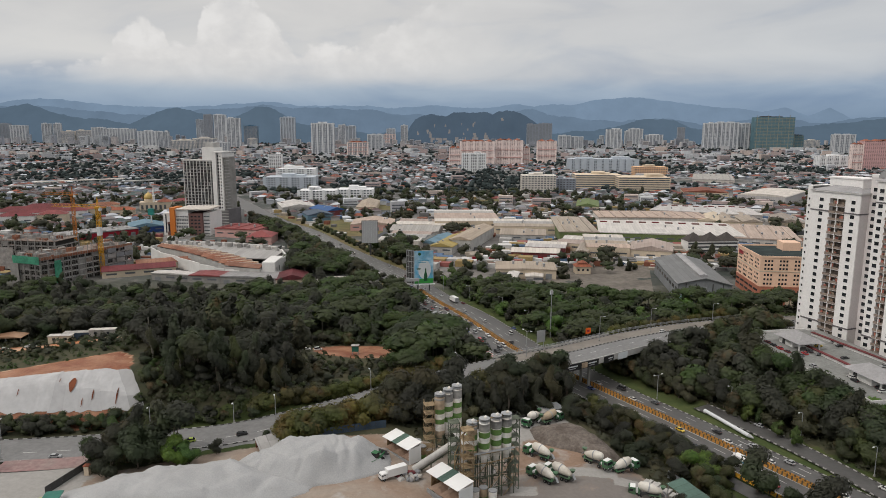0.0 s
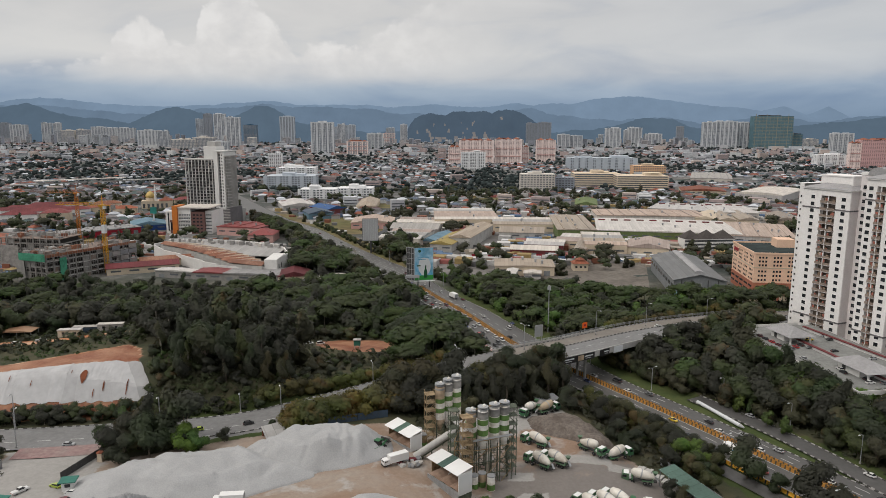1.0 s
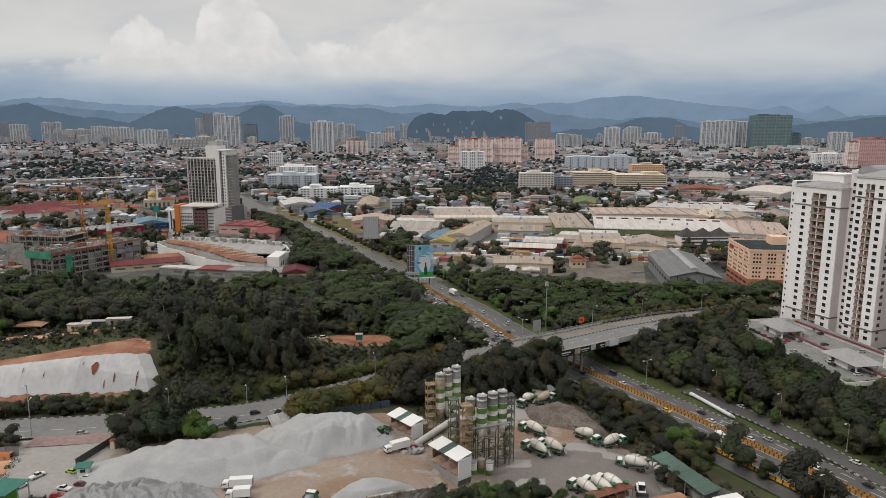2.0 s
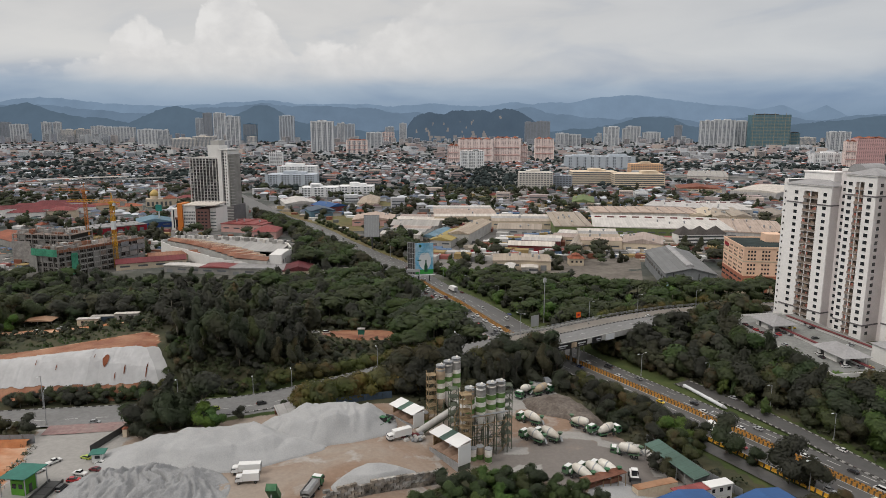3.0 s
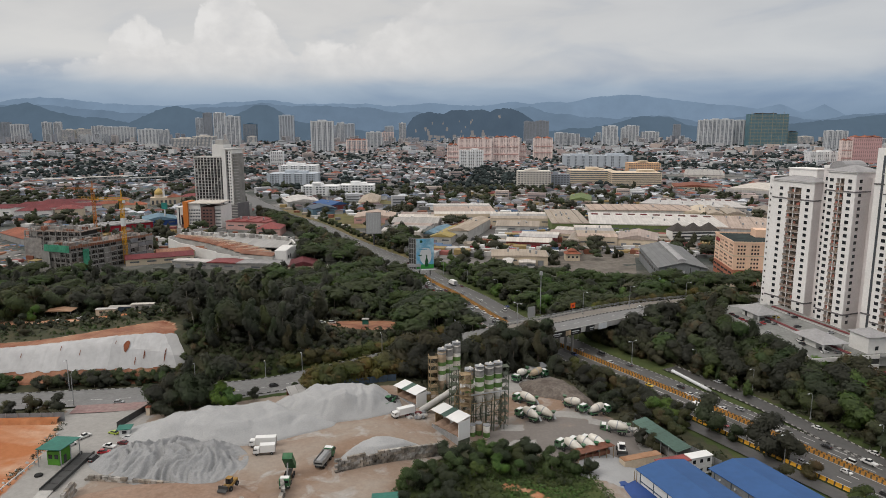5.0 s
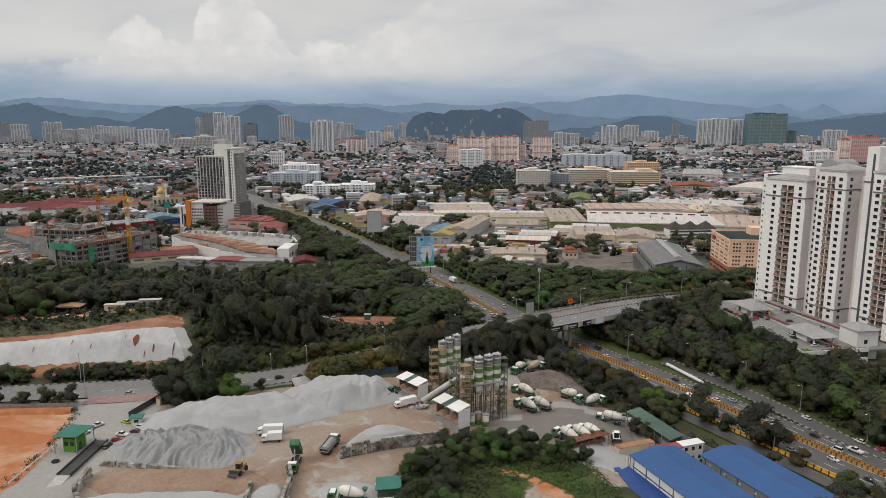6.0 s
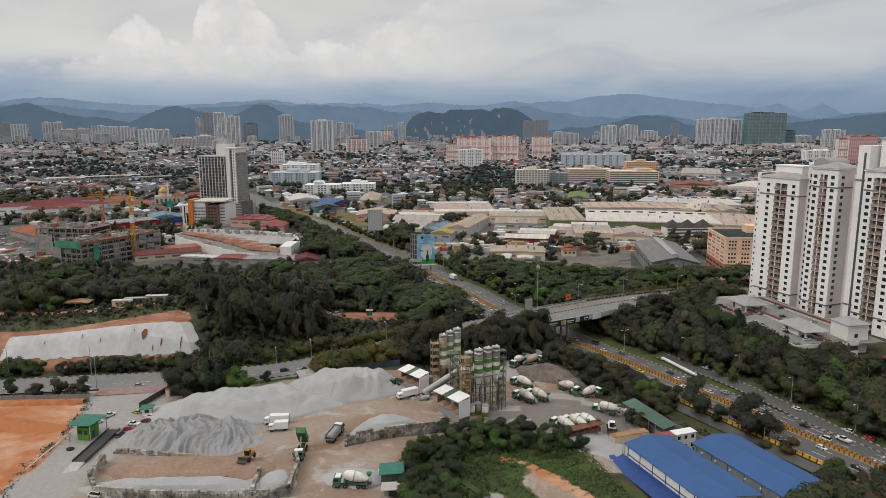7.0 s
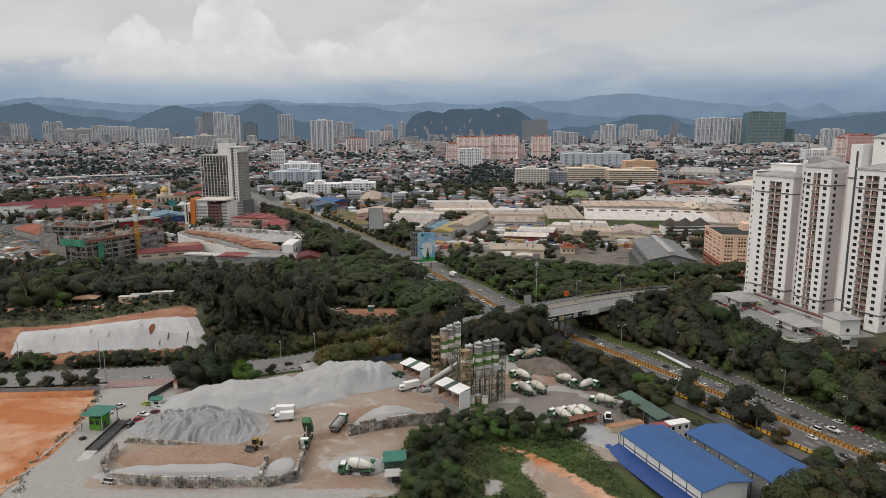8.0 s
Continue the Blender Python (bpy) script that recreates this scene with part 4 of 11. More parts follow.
def limestone_hill():
    crest = [(-3.45, 33), (-3.31, 83), (-3.07, 114), (-2.79, 139), (-2.32, 159), (-1.76, 168), (-1.29, 172), (-0.83, 163), (-0.31, 159), (0.11, 173), (0.48, 185), (1.41, 183), (2.16, 182), (2.9, 187), (3.55, 174), (3.92, 186), (4.66, 197), (5.12, 193), (5.59, 182), (6.05, 168), (6.52, 148), (6.89, 127), (7.27, 99), (7.74, 32)]
    us = np.linspace(-3.6, 7.8, 240)
    hs = np.interp(us, [c[0] for c in crest], [c[1] for c in crest])
    for i in range(240):
        hs[i] += 3 * noise.noise(Vector((us[i] * 2.1, 0, 31)))
    vs, fs, bare = [], [], []
    for j in range(22):
        f = j / 21
        for u, h in zip(us, hs):
            r = 4420 - 200 * (1 - f) ** 1.5 + 40 * noise.noise(Vector((u * 1.3, f * 2, 3)))
            z = -15 + (h + 15) * (1 - (1 - f) ** 1.7)
            z += (5 * noise.noise(Vector((u * 2.2, f * 3, 9))) + 4 * noise.noise(Vector((u * 7, f * 6, 9)))) * f
            vs.append((math.sin(radians(u)) * r, math.cos(radians(u)) * r, z))
    for j in range(21):
        for i in range(239):
            q = (j * 240 + i, j * 240 + i + 1, (j + 1) * 240 + i + 1, (j + 1) * 240 + i)
            if noise.noise(Vector((us[i] * 2.2, j * 0.28, 57))) + 0.4 * noise.noise(Vector((us[i] * 6.0, j * 0.6, 51))) > 0.24 + 0.03 * j and 1 <= j < 13 and -3.0 < us[i] < 4.4:
                bare.append(q)
            else:
                fs.append(q)
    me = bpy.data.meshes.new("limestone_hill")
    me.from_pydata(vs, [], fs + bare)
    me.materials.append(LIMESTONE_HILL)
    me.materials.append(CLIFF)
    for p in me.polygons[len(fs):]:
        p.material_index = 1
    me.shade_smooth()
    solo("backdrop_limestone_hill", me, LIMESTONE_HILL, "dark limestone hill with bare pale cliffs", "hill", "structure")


limestone_hill()


# ---------------------------------------------------------------- the town: halls, towers, houses
def rz(x, y, z, deg=0.0):
    return Matrix.Translation((x, y, z)) @ Matrix.Rotation(radians(deg), 4, "Z")


FOOTPRINTS = []  # x, y, radius of what already stands


def shed(x, y, w, d, h, turn, roof_mat, wall_mat, style):
    """A factory hall: walls with door and window bands, an oversailing sheet roof."""
    words = {SHED_BEIGE: "weathered beige", SHED_WHITE: "dull white", SHED_PINK: "faded pinkish", SHED_GREY: "pale grey", RED_ROOF: "red", MAROON: "maroon",
             RUST_ROOF: "rust-brown", TERRACOTTA: "terracotta", BLUE_ROOF: "blue", BLUE_FRAME: "dark blue", DULL_BLUE: "dull blue", DULL_YELLOW: "dull yellow",
             SHED_GREEN: "moss green", CREAM: "cream"}
    b = thing("factory_hall", "low factory hall with a %s %s roof" % (words[roof_mat], {"saw": "ribbed", "vault": "vaulted", "hip": "hipped"}.get(style, "sheet metal")),
              "hall", "halls of the industrial estate", rz(x, y, -13.4, turn))
    FOOTPRINTS.append((x, y, 0.55 * math.hypot(w, d) * 0.9))
    part("wall", Kit().box(-w / 2, -d / 2, 0, w / 2, d / 2, h), wall_mat, b)
    o, r = 0.5, Kit()
    if style == "flat":
        r.loft([(-w / 2 - o, h), (w / 2 + o, h), (w / 2 + o, h + 0.5), (0, h + 1.1), (-w / 2 - o, h + 0.5)], -d / 2 - o, d / 2 + o)
    elif style == "gable":
        if w >= d:
            m = Matrix.Rotation(radians(90), 4, "Z")
            r.loft([(-d / 2 - o, h - 0.1), (d / 2 + o, h - 0.1), (d / 2 + o, h + 0.2), (0, h + min(3.5, d * 0.16)), (-d / 2 - o, h + 0.2)], -w / 2 - o, w / 2 + o, m)
        else:
            r.loft([(-w / 2 - o, h - 0.1), (w / 2 + o, h - 0.1), (w / 2 + o, h + 0.2), (0, h + min(3.5, w * 0.16)), (-w / 2 - o, h + 0.2)], -d / 2 - o, d / 2 + o)
    elif style == "vault":
        prof = [(-w / 2 - o, h - 0.1)] + [(w / 2 * math.cos(math.pi * (1 - k / 10)), h + 3.0 * math.sin(math.pi * k / 10)) for k in range(11)] + [(w / 2 + o, h - 0.1)]
        r.loft(prof[::-1], -d / 2, d / 2)
    elif style == "saw":
        n = max(2, int(d / 14))
        m = Matrix.Rotation(radians(90), 4, "Z")
        for k in range(n):
            a, c = -d / 2 + d * k / n, -d / 2 + d * (k + 1) / n
            part("roof_bay", Kit().loft([(a, h), (c - 0.05, h), (c - 0.05, h + 0.4), ((a + c) / 2, h + 1.9), (a, h + 0.4)], -w / 2 - o, w / 2 + o, m), (roof_mat, roof_mat, SHED_WHITE, SHED_PINK, SHED_GREY)[(k * 3 + int(x)) % 5], b)
            part("gutter", Kit().loft([(c - 0.5, h), (c + 0.3, h), (c + 0.3, h + 0.75), (c - 0.5, h + 0.75)], -w / 2 - o - 0.1, w / 2 + o + 0.1, m), SHED_WHITE, b, "pale valley gutter")
    else:
        e = min(w, d) / 2
        rise = e * 0.42
        if w >= d:
            top = [(-w / 2 + e, 0, h + rise), (w / 2 - e, 0, h + rise)]
            vs = [(-w / 2 - o, -d / 2 - o, h), (w / 2 + o, -d / 2 - o, h), (w / 2 + o, d / 2 + o, h), (-w / 2 - o, d / 2 + o, h)] + top
            r.add(vs, [(0, 1, 5, 4), (1, 2, 5), (2, 3, 4, 5), (3, 0, 4), (3, 2, 1, 0)])
        else:
            top = [(0, -d / 2 + e, h + rise), (0, d / 2 - e, h + rise)]
            vs = [(-w / 2 - o, -d / 2 - o, h), (w / 2 + o, -d / 2 - o, h), (w / 2 + o, d / 2 + o, h), (-w / 2 - o, d / 2 + o, h)] + top
            r.add(vs, [(0, 1, 4), (1, 2, 5, 4), (2, 3, 5), (3, 0, 4, 5), (3, 2, 1, 0)])
    if style != "saw":
        part("roof", r, roof_mat, b)
    if style in ("flat", "gable") and w * d > 1200:
        for k in range(int(w / 11)):
            cx = -w / 2 + w * (k + 0.5) / int(w / 11)
            rise = 0.62 + 0.55 * (1 - abs(cx) / (w / 2)) if style == "flat" or d > w else 0.0
            if rise and roof_mat is SHED_WHITE:
                part("roof_hatch", Kit().box(cx - 3.2, d * 0.28 - 1.2 * (k % 2), h + rise - 0.3, cx + 3.2, d * 0.28 + 2.4, h + rise + 0.9), (MAROON, BROWN_CLAD)[k % 2], b, "maroon roof hatch")
            elif rise:
                part("roof_ridge", Kit().loft([(cx - 0.7, h + rise - 0.4), (cx + 0.7, h + rise - 0.4), (cx + 0.5, h + rise + 0.45), (cx - 0.5, h + rise + 0.45)], -d / 2 + 1, d / 2 - 1), roof_mat, b, "raised ridge vent")
    rnd = random.Random(int(x * 7 + y))
    n = max(2, int(w / 9))
    for k in range(n):
        cx = -w / 2 + w * (k + 0.5) / n
        if rnd.random() < 0.3:
            part("roller_door", Kit().box(cx - 2, -d / 2 - 0.12, 0, cx + 2, -d / 2 + 0.02, h * 0.6), WALL_GREY, b)
        else:
            part("window", Kit().box(cx - 3, -d / 2 - 0.08, h * 0.5, cx + 3, -d / 2 + 0.02, h * 0.5 + 1.1), WINDOW_FAR, b)
    if style in ("flat", "gable", "saw") and w * d > 900:
        for k in range(rnd.randint(2, 5)):
            cx, cy = rnd.uniform(-0.35, 0.35) * w, rnd.uniform(-0.35, 0.35) * d
            part("roof_vent", Kit().lathe([(0.7, h + 0.3), (0.7, h + 2.4), (1.0, h + 2.5), (0.9, h + 3.0), (0.2, h + 3.3)], 8, Matrix.Translation((cx, cy, 0))), STEEL, b)
    return b


STYLES = {"white": (surface("tower_white", (0.74, 0.745, 0.75), vary=0.1), WINDOW_FAR, "white"),
          # far towers: duller, bluer walls and paler windows carry haze in their colour
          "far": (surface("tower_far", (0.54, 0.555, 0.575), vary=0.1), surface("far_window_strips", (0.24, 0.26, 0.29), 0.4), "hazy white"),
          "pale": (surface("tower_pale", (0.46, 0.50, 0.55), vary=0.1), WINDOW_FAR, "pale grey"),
          "ribbed": (surface("tower_ribbed", (0.60, 0.615, 0.635), vary=0.1), WINDOW_FAR, "pale ribbed"),
          "dark": (surface("tower_dark", (0.27, 0.295, 0.335), vary=0.15), WINDOW_FAR, "dark grey"),
          "glass": (surface("tower_glass", (0.05, 0.13, 0.21), 0.3, vary=0.2), WINDOW_FAR, "dark blue glazed"),
          "cream": (surface("tower_cream", (0.62, 0.58, 0.53), vary=0.1), WINDOW_FAR, "cream"),
          "pink": (surface("tower_pink", (0.80, 0.67, 0.63), vary=0.12), surface("rosy_window", (0.40, 0.31, 0.30), 0.4), "salmon pink"),
          "red": (surface("tower_red", (0.60, 0.37, 0.36), vary=0.12), surface("dusty_red_window", (0.30, 0.20, 0.20), 0.4), "dull red"),
          "office": (surface("tower_office", (0.66, 0.55, 0.42), vary=0.1), WINDOW_FAR, "tan"),
          "orange": (surface("tower_orange", (0.68, 0.42, 0.25), vary=0.1), WINDOW_FAR, "orange"),
          "net": (NET_GREEN, surface("net_seams", (0.27, 0.27, 0.22)), "green-netted unfinished")}


def tower(x, y, w, d, h, style):
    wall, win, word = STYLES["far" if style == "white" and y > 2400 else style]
    kind = "apartment tower" if h > 40 else "office building"
    b = thing("apartment_tower" if h > 40 else "office_building", "%s %s standing in the hazy town" % (word, kind), kind, "far buildings of the town", rz(x, y, -13.4, math.degrees(math.atan2(-x, y)) * 0.25))
    FOOTPRINTS.append((x, y, 0.5 * max(w, d) + 8))
    far = y > 2400
    storey = 3.2 if not far else 6.4
    n = max(2, int(h / storey))
    bays = max(3, int(w / (4.5 if not far else 8.0)))
    k = Kit().box(-w / 2, -d / 2, 0, w / 2, d / 2, h)
    if style in ("ribbed", "white", "dark", "pale", "pink"):
        groups = max(2, int(w / 16))
        for i in range(groups + 1):
            cx = -w / 2 + w * i / groups
            part("rib", Kit().box(cx - w * 0.035, -d / 2 - 1.6, 0, cx + w * 0.035, -d / 2 + 0.1, h + 0.6), wall, b)
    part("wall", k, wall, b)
    g = Kit()
    if style == "office":
        for i in range(n):
            z = (i + 0.35) * h / n
            g.box(-w / 2 + 1, -d / 2 - 0.1, z, w / 2 - 1, -d / 2 + 0.05, z + h / n * 0.45)
            g.box(-w / 2 - 0.1, -d / 2 + 1, z, -w / 2 + 0.05, d / 2 - 1, z + h / n * 0.45)
    elif style == "net":
        for i in range(n):
            g.box(-w / 2 - 0.1, -d / 2 - 0.15, i * h / n, w / 2 + 0.1, -d / 2, i * h / n + 1.5)
        for i in range(bays // 2):
            cx = -w / 2 + w * (i + 0.5) / (bays // 2)
            g.box(cx - (1.3 if i % 3 == 0 else 0.5), -d / 2 - 0.2, 0, cx + (1.3 if i % 3 == 0 else 0.5), -d / 2, h + (9 if i % 3 == 0 else 2))
    else:
        for i in range(n):
            z = (i + 0.3) * h / n
            for j in range(bays):
                cx = -w / 2 + w * (j + 0.5) / bays
                ww = w / bays * 0.30
                g.box(cx - ww, -d / 2 - 0.1, z, cx + ww, -d / 2 + 0.05, z + h / n * 0.5)
            side = -1 if x > 0 else 1
            for j in range(max(2, int(d / 8))):
                cy = -d / 2 + d * (j + 0.5) / max(2, int(d / 8))
                g.box(side * w / 2 - 0.1, cy - 1.3, z, side * w / 2 + 0.1, cy + 1.3, z + h / n * 0.5)
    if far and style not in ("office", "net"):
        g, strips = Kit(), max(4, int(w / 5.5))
        # far windows of every style take the hazed grey
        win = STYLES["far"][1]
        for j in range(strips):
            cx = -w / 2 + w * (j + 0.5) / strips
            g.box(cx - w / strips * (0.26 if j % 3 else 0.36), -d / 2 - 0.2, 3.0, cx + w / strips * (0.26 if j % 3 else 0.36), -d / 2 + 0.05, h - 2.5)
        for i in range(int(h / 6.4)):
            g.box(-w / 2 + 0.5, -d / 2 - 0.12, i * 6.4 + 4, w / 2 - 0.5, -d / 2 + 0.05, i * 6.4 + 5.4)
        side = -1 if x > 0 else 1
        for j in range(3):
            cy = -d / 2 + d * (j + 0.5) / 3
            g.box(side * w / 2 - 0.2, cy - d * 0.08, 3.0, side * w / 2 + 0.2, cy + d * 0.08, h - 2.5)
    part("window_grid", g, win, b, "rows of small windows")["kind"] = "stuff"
    roof_mat = {"pink": TERRACOTTA, "red": TERRACOTTA, "orange": CREAM, "net": STEEL_DARK}.get(style, wall)
    rnd = random.Random(int(x + y))
    for i in range(2 if w > 30 else 1):
        cx = rnd.uniform(-0.3, 0.3) * w
        part("roof_block", Kit().box(cx - w * 0.13, -d * 0.25, h - 0.1, cx + w * 0.13, d * 0.25, h + rnd.uniform(2, 5)), roof_mat, b)
    if style in ("pink", "red"):
        g2 = max(2, int(w / 18))
        for i in range(g2):
            cx = -w / 2 + w * (i + 0.5) / g2
            q = w / g2 * 0.4
            part("gable_roof", Kit().add([(cx - q, -d / 2 - 1, h), (cx + q, -d / 2 - 1, h), (cx + q, d / 2, h), (cx - q, d / 2, h), (cx, 0, h + 5)], [(0, 1, 4), (1, 2, 4), (2, 3, 4), (3, 0, 4)]), roof_mat, b)
    if style == "pink":
        for z0, z1 in ((0.30, 0.34), (0.60, 0.63)):
            part("band", Kit().box(-w / 2 - 0.05, -d / 2 - 1.75, h * z0, w / 2 + 0.05, -d / 2 - 0.02, h * z1), PINK, b, "darker pink band")


shed(20.9, 578.1, 17.7, 80.2, 9.0, -16.8, SHED_BEIGE, CONCRETE_PALE, "gable")
shed(17.1, 702.5, 62.3, 87.8, 8.0, 1.8, SHED_PINK, CREAM, "saw")
shed(71.7, 654.9, 56.7, 48.8, 7.0, -2.0, SHED_BEIGE, CREAM, "saw")
shed(65.6, 600.6, 38.5, 27.0, 6.0, -7.9, SHED_BEIGE, CONCRETE_PALE, "gable")
shed(114.8, 633.7, 33.2, 101.0, 9.0, -4.0, SHED_BEIGE, SHED_GREEN, "flat")
shed(195.2, 619.4, 118.3, 84.1, 8.0, -10.6, SHED_WHITE, SHED_GREEN, "flat")
shed(208.6, 715.1, 110.1, 54.4, 8.0, -5.1, SHED_PINK, SHED_WHITE, "flat")
shed(265.9, 603.4, 67.6, 87.1, 7.0, -18.6, SHED_PINK, SHED_WHITE, "flat")
shed(123.0, 537.3, 30.6, 63.1, 9.0, -7.7, SHED_BEIGE, CREAM, "saw")
shed(154.0, 518.9, 29.7, 38.3, 8.0, -17.0, SHED_PINK, CREAM, "gable")
shed(66.1, 514.6, 35.4, 15.7, 5.0, -10.1, SHED_WHITE, MAROON, "gable")
shed(77.3, 536.2, 30.1, 26.1, 6.0, -13.1, SHED_WHITE, MAROON, "saw")
shed(103.5, 560.9, 20.2, 39.6, 6.0, -22.4, SHED_WHITE, CREAM, "saw")
shed(103.7, 520.9, 8.2, 40.8, 7.0, -15.6, SHED_BEIGE, CREAM, "gable")
shed(51.4, 450.8, 38.6, 24.9, 6.0, -4.0, SHED_BEIGE, CREAM, "flat")
shed(38.4, 415.3, 6.2, 41.9, 5.0, -12.0, SHED_WHITE, SHED_WHITE, "flat")
shed(55.2, 433.7, 10.6, 10.4, 3.5, -8.1, SHED_WHITE, SHED_WHITE, "flat")
shed(-33.0, 558.5, 33.1, 49.7, 9.0, -12.7, SHED_GREY, SHED_WHITE, "saw")
shed(-8.0, 562.8, 15.7, 46.4, 6.0, -18.6, DULL_BLUE, CONCRETE_PALE, "gable")
shed(1.2, 550.9, 18.0, 53.2, 6.0, -14.8, DULL_YELLOW, CONCRETE_PALE, "gable")
shed(-28.2, 615.2, 42.8, 28.8, 7.0, -7.5, SHED_GREY, CONCRETE, "gable")
shed(-72.9, 667.1, 39.8, 41.2, 6.0, 1.7, SHED_PINK, PINK, "gable")
shed(-23.7, 674.2, 49.2, 38.4, 5.0, -7.5, SHED_PINK, CREAM, "saw")
shed(-139.5, 732.2, 26.8, 31.1, 6.0, 22.8, BLUE_FRAME, DULL_BLUE, "gable")
shed(-136.7, 775.0, 24.1, 37.7, 6.0, 43.8, BLUE_ROOF, RED_ROOF, "gable")
shed(-181.2, 818.6, 38.5, 60.2, 6.0, 19.6, SHED_WHITE, CONCRETE_PALE, "gable")
shed(-96.6, 831.1, 22.7, 76.2, 6.0, 2.0, SHED_BEIGE, CREAM, "hip")
shed(170.1, 844.2, 26.0, 67.4, 6.0, -11.3, SHED_GREEN, CREAM, "gable")
shed(274.8, 776.1, 82.0, 63.1, 7.0, -28.1, SHED_WHITE, SHED_GREY, "flat")
shed(310.4, 759.1, 44.0, 86.9, 8.0, -10.5, SHED_WHITE, SHED_WHITE, "flat")
shed(268.0, 705.2, 18.3, 60.6, 7.0, -25.6, CREAM, CREAM, "gable")
shed(282.0, 698.9, 15.3, 63.6, 7.0, -13.6, SHED_BEIGE, CREAM, "gable")
shed(301.7, 699.8, 18.0, 63.5, 7.0, -11.6, SHED_BEIGE, CREAM, "gable")
shed(338.5, 692.1, 24.5, 59.7, 7.0, -17.3, SHED_BEIGE, CREAM, "gable")
shed(442.9, 949.4, 58.8, 115.6, 10.0, -38.2, SHED_WHITE, SHED_WHITE, "vault")
shed(487.4, 1284.7, 68.6, 167.2, 9.0, -20.0, SHED_GREY, SHED_WHITE, "flat")
shed(378.6, 1029.0, 61.2, 62.8, 6.0, -14.5, TERRACOTTA, CREAM, "gable")
shed(-65.4, 414.6, 27.2, 12.7, 4.0, 1.3, SHED_GREY, CONCRETE, "flat")
shed(-172.7, 427.6, 27.0, 7.6, 5.0, -13.1, SHED_WHITE, CONCRETE, "flat")
shed(-149.6, 425.9, 19.8, 13.3, 5.0, -8.4, RED_ROOF, CONCRETE, "flat")
shed(-120.8, 424.8, 37.4, 19.6, 5.0, -8.6, SHED_GREY, CONCRETE, "flat")
shed(-96.2, 420.7, 19.1, 20.0, 5.0, 10.8, MAROON, CREAM, "gable")
shed(-203.0, 446.0, 44.0, 15.0, 5.0, 26.0, MAROON, CREAM, "gable")
shed(-196.0, 468.0, 34.0, 14.0, 5.0, 26.0, RUST_ROOF, CREAM, "gable")
shed(-181.9, 614.3, 40.9, 33.6, 8.0, -12.8, RED_ROOF, PINK, "flat")
shed(-156.3, 574.6, 20.9, 25.0, 7.0, 1.6, RED_ROOF, PINK, "hip")
shed(-284.0, 642.5, 30.0, 34.0, 6.0, 26.4, DULL_BLUE, BLUE_DARK, "gable")
shed(-310.0, 596.8, 68.0, 23.6, 6.0, 48.0, SHED_GREY, SIGN_RED, "flat")
shed(-348.9, 537.6, 27.3, 57.4, 6.0, 50.4, TERRACOTTA, CONCRETE, "gable")
for x, y, w, d, turn, mat in ((-470, 716, 52, 17, 14, MAROON), (-452, 742, 58, 18, 18, MAROON), (-424, 700, 50, 16, 20, MAROON), (-408, 728, 44, 18, 24, MAROON),
                              (-446, 772, 54, 16, 12, MAROON), (-398, 690, 26, 20, 20, RED_ROOF), (-425, 672, 34, 14, 16, MAROON), (-480, 690, 40, 15, 10, MAROON), (-384, 752, 34, 14, 30, TERRACOTTA),
                              (-352, 742, 24, 16, 20, TERRACOTTA), (-318, 838, 34, 18, 24, RED_ROOF), (-395, 790, 30, 16, 24, RUST_ROOF)):
    shed(x, y, w, d * 0.86, 10.0 if y < 710 else 8.5, turn, mat, WHITE if mat is MAROON else CREAM, "hip")

tower(-1431, 4150, 47, 28, 174, "dark")
tower(-1253, 3825, 59, 36, 168, "ribbed")
tower(-1047, 3394, 61, 37, 144, "ribbed")
tower(-1130, 3976, 74, 45, 109, "glass")
tower(-1479, 4150, 44, 26, 145, "pale")
tower(-958, 4150, 81, 49, 159, "pale")
tower(-470, 2607, 79, 47, 115, "ribbed")
tower(-666, 4150, 37, 22, 101, "pale")
tower(-564, 3670, 36, 22, 115, "ribbed")
tower(-586, 4150, 61, 36, 111, "pale")
tower(-2564, 4150, 82, 49, 108, "white")
tower(-2398, 4150, 48, 29, 119, "white")
tower(-2334, 4150, 41, 24, 119, "white")
tower(-2087, 4150, 71, 43, 97, "white")
tower(-2009, 4150, 85, 51, 90, "white")
tower(-1921, 4150, 92, 55, 90, "white")
tower(-2268, 4150, 78, 47, 76, "cream")
tower(-2171, 4150, 85, 51, 80, "cream")
tower(-1524, 3548, 102, 60, 80, "white")
tower(-1376, 3354, 47, 28, 78, "white")
tower(-2655, 4150, 68, 41, 118, "dark")
tower(-1147, 3021, 104, 60, 44, "cream")
tower(-1065, 3030, 92, 55, 52, "cream")
tower(-864, 2630, 58, 35, 43, "white")
tower(-321, 2456, 70, 42, 48, "pink")
tower(-329, 3110, 66, 39, 70, "white")
tower(-346, 4150, 50, 30, 95, "pale")
tower(-267, 4150, 40, 24, 115, "white")
tower(15, 1801, 29, 18, 47, "pink")
tower(74, 1862, 86, 52, 63, "pink")
tower(159, 1868, 68, 41, 66, "pink")
tower(201, 1870, 27, 18, 46, "pink")
tower(278, 2002, 52, 31, 62, "pink")
tower(492, 4150, 67, 40, 124, "dark")
tower(566, 4150, 74, 44, 128, "dark")
tower(56, 1585, 52, 31, 41, "white")
tower(555, 3385, 58, 34, 65, "white")
tower(615, 3392, 60, 36, 60, "white")
tower(799, 3413, 69, 41, 96, "ribbed")
tower(1064, 4150, 50, 30, 86, "white")
tower(1100, 4150, 77, 46, 99, "white")
tower(1209, 4150, 94, 56, 64, "white")
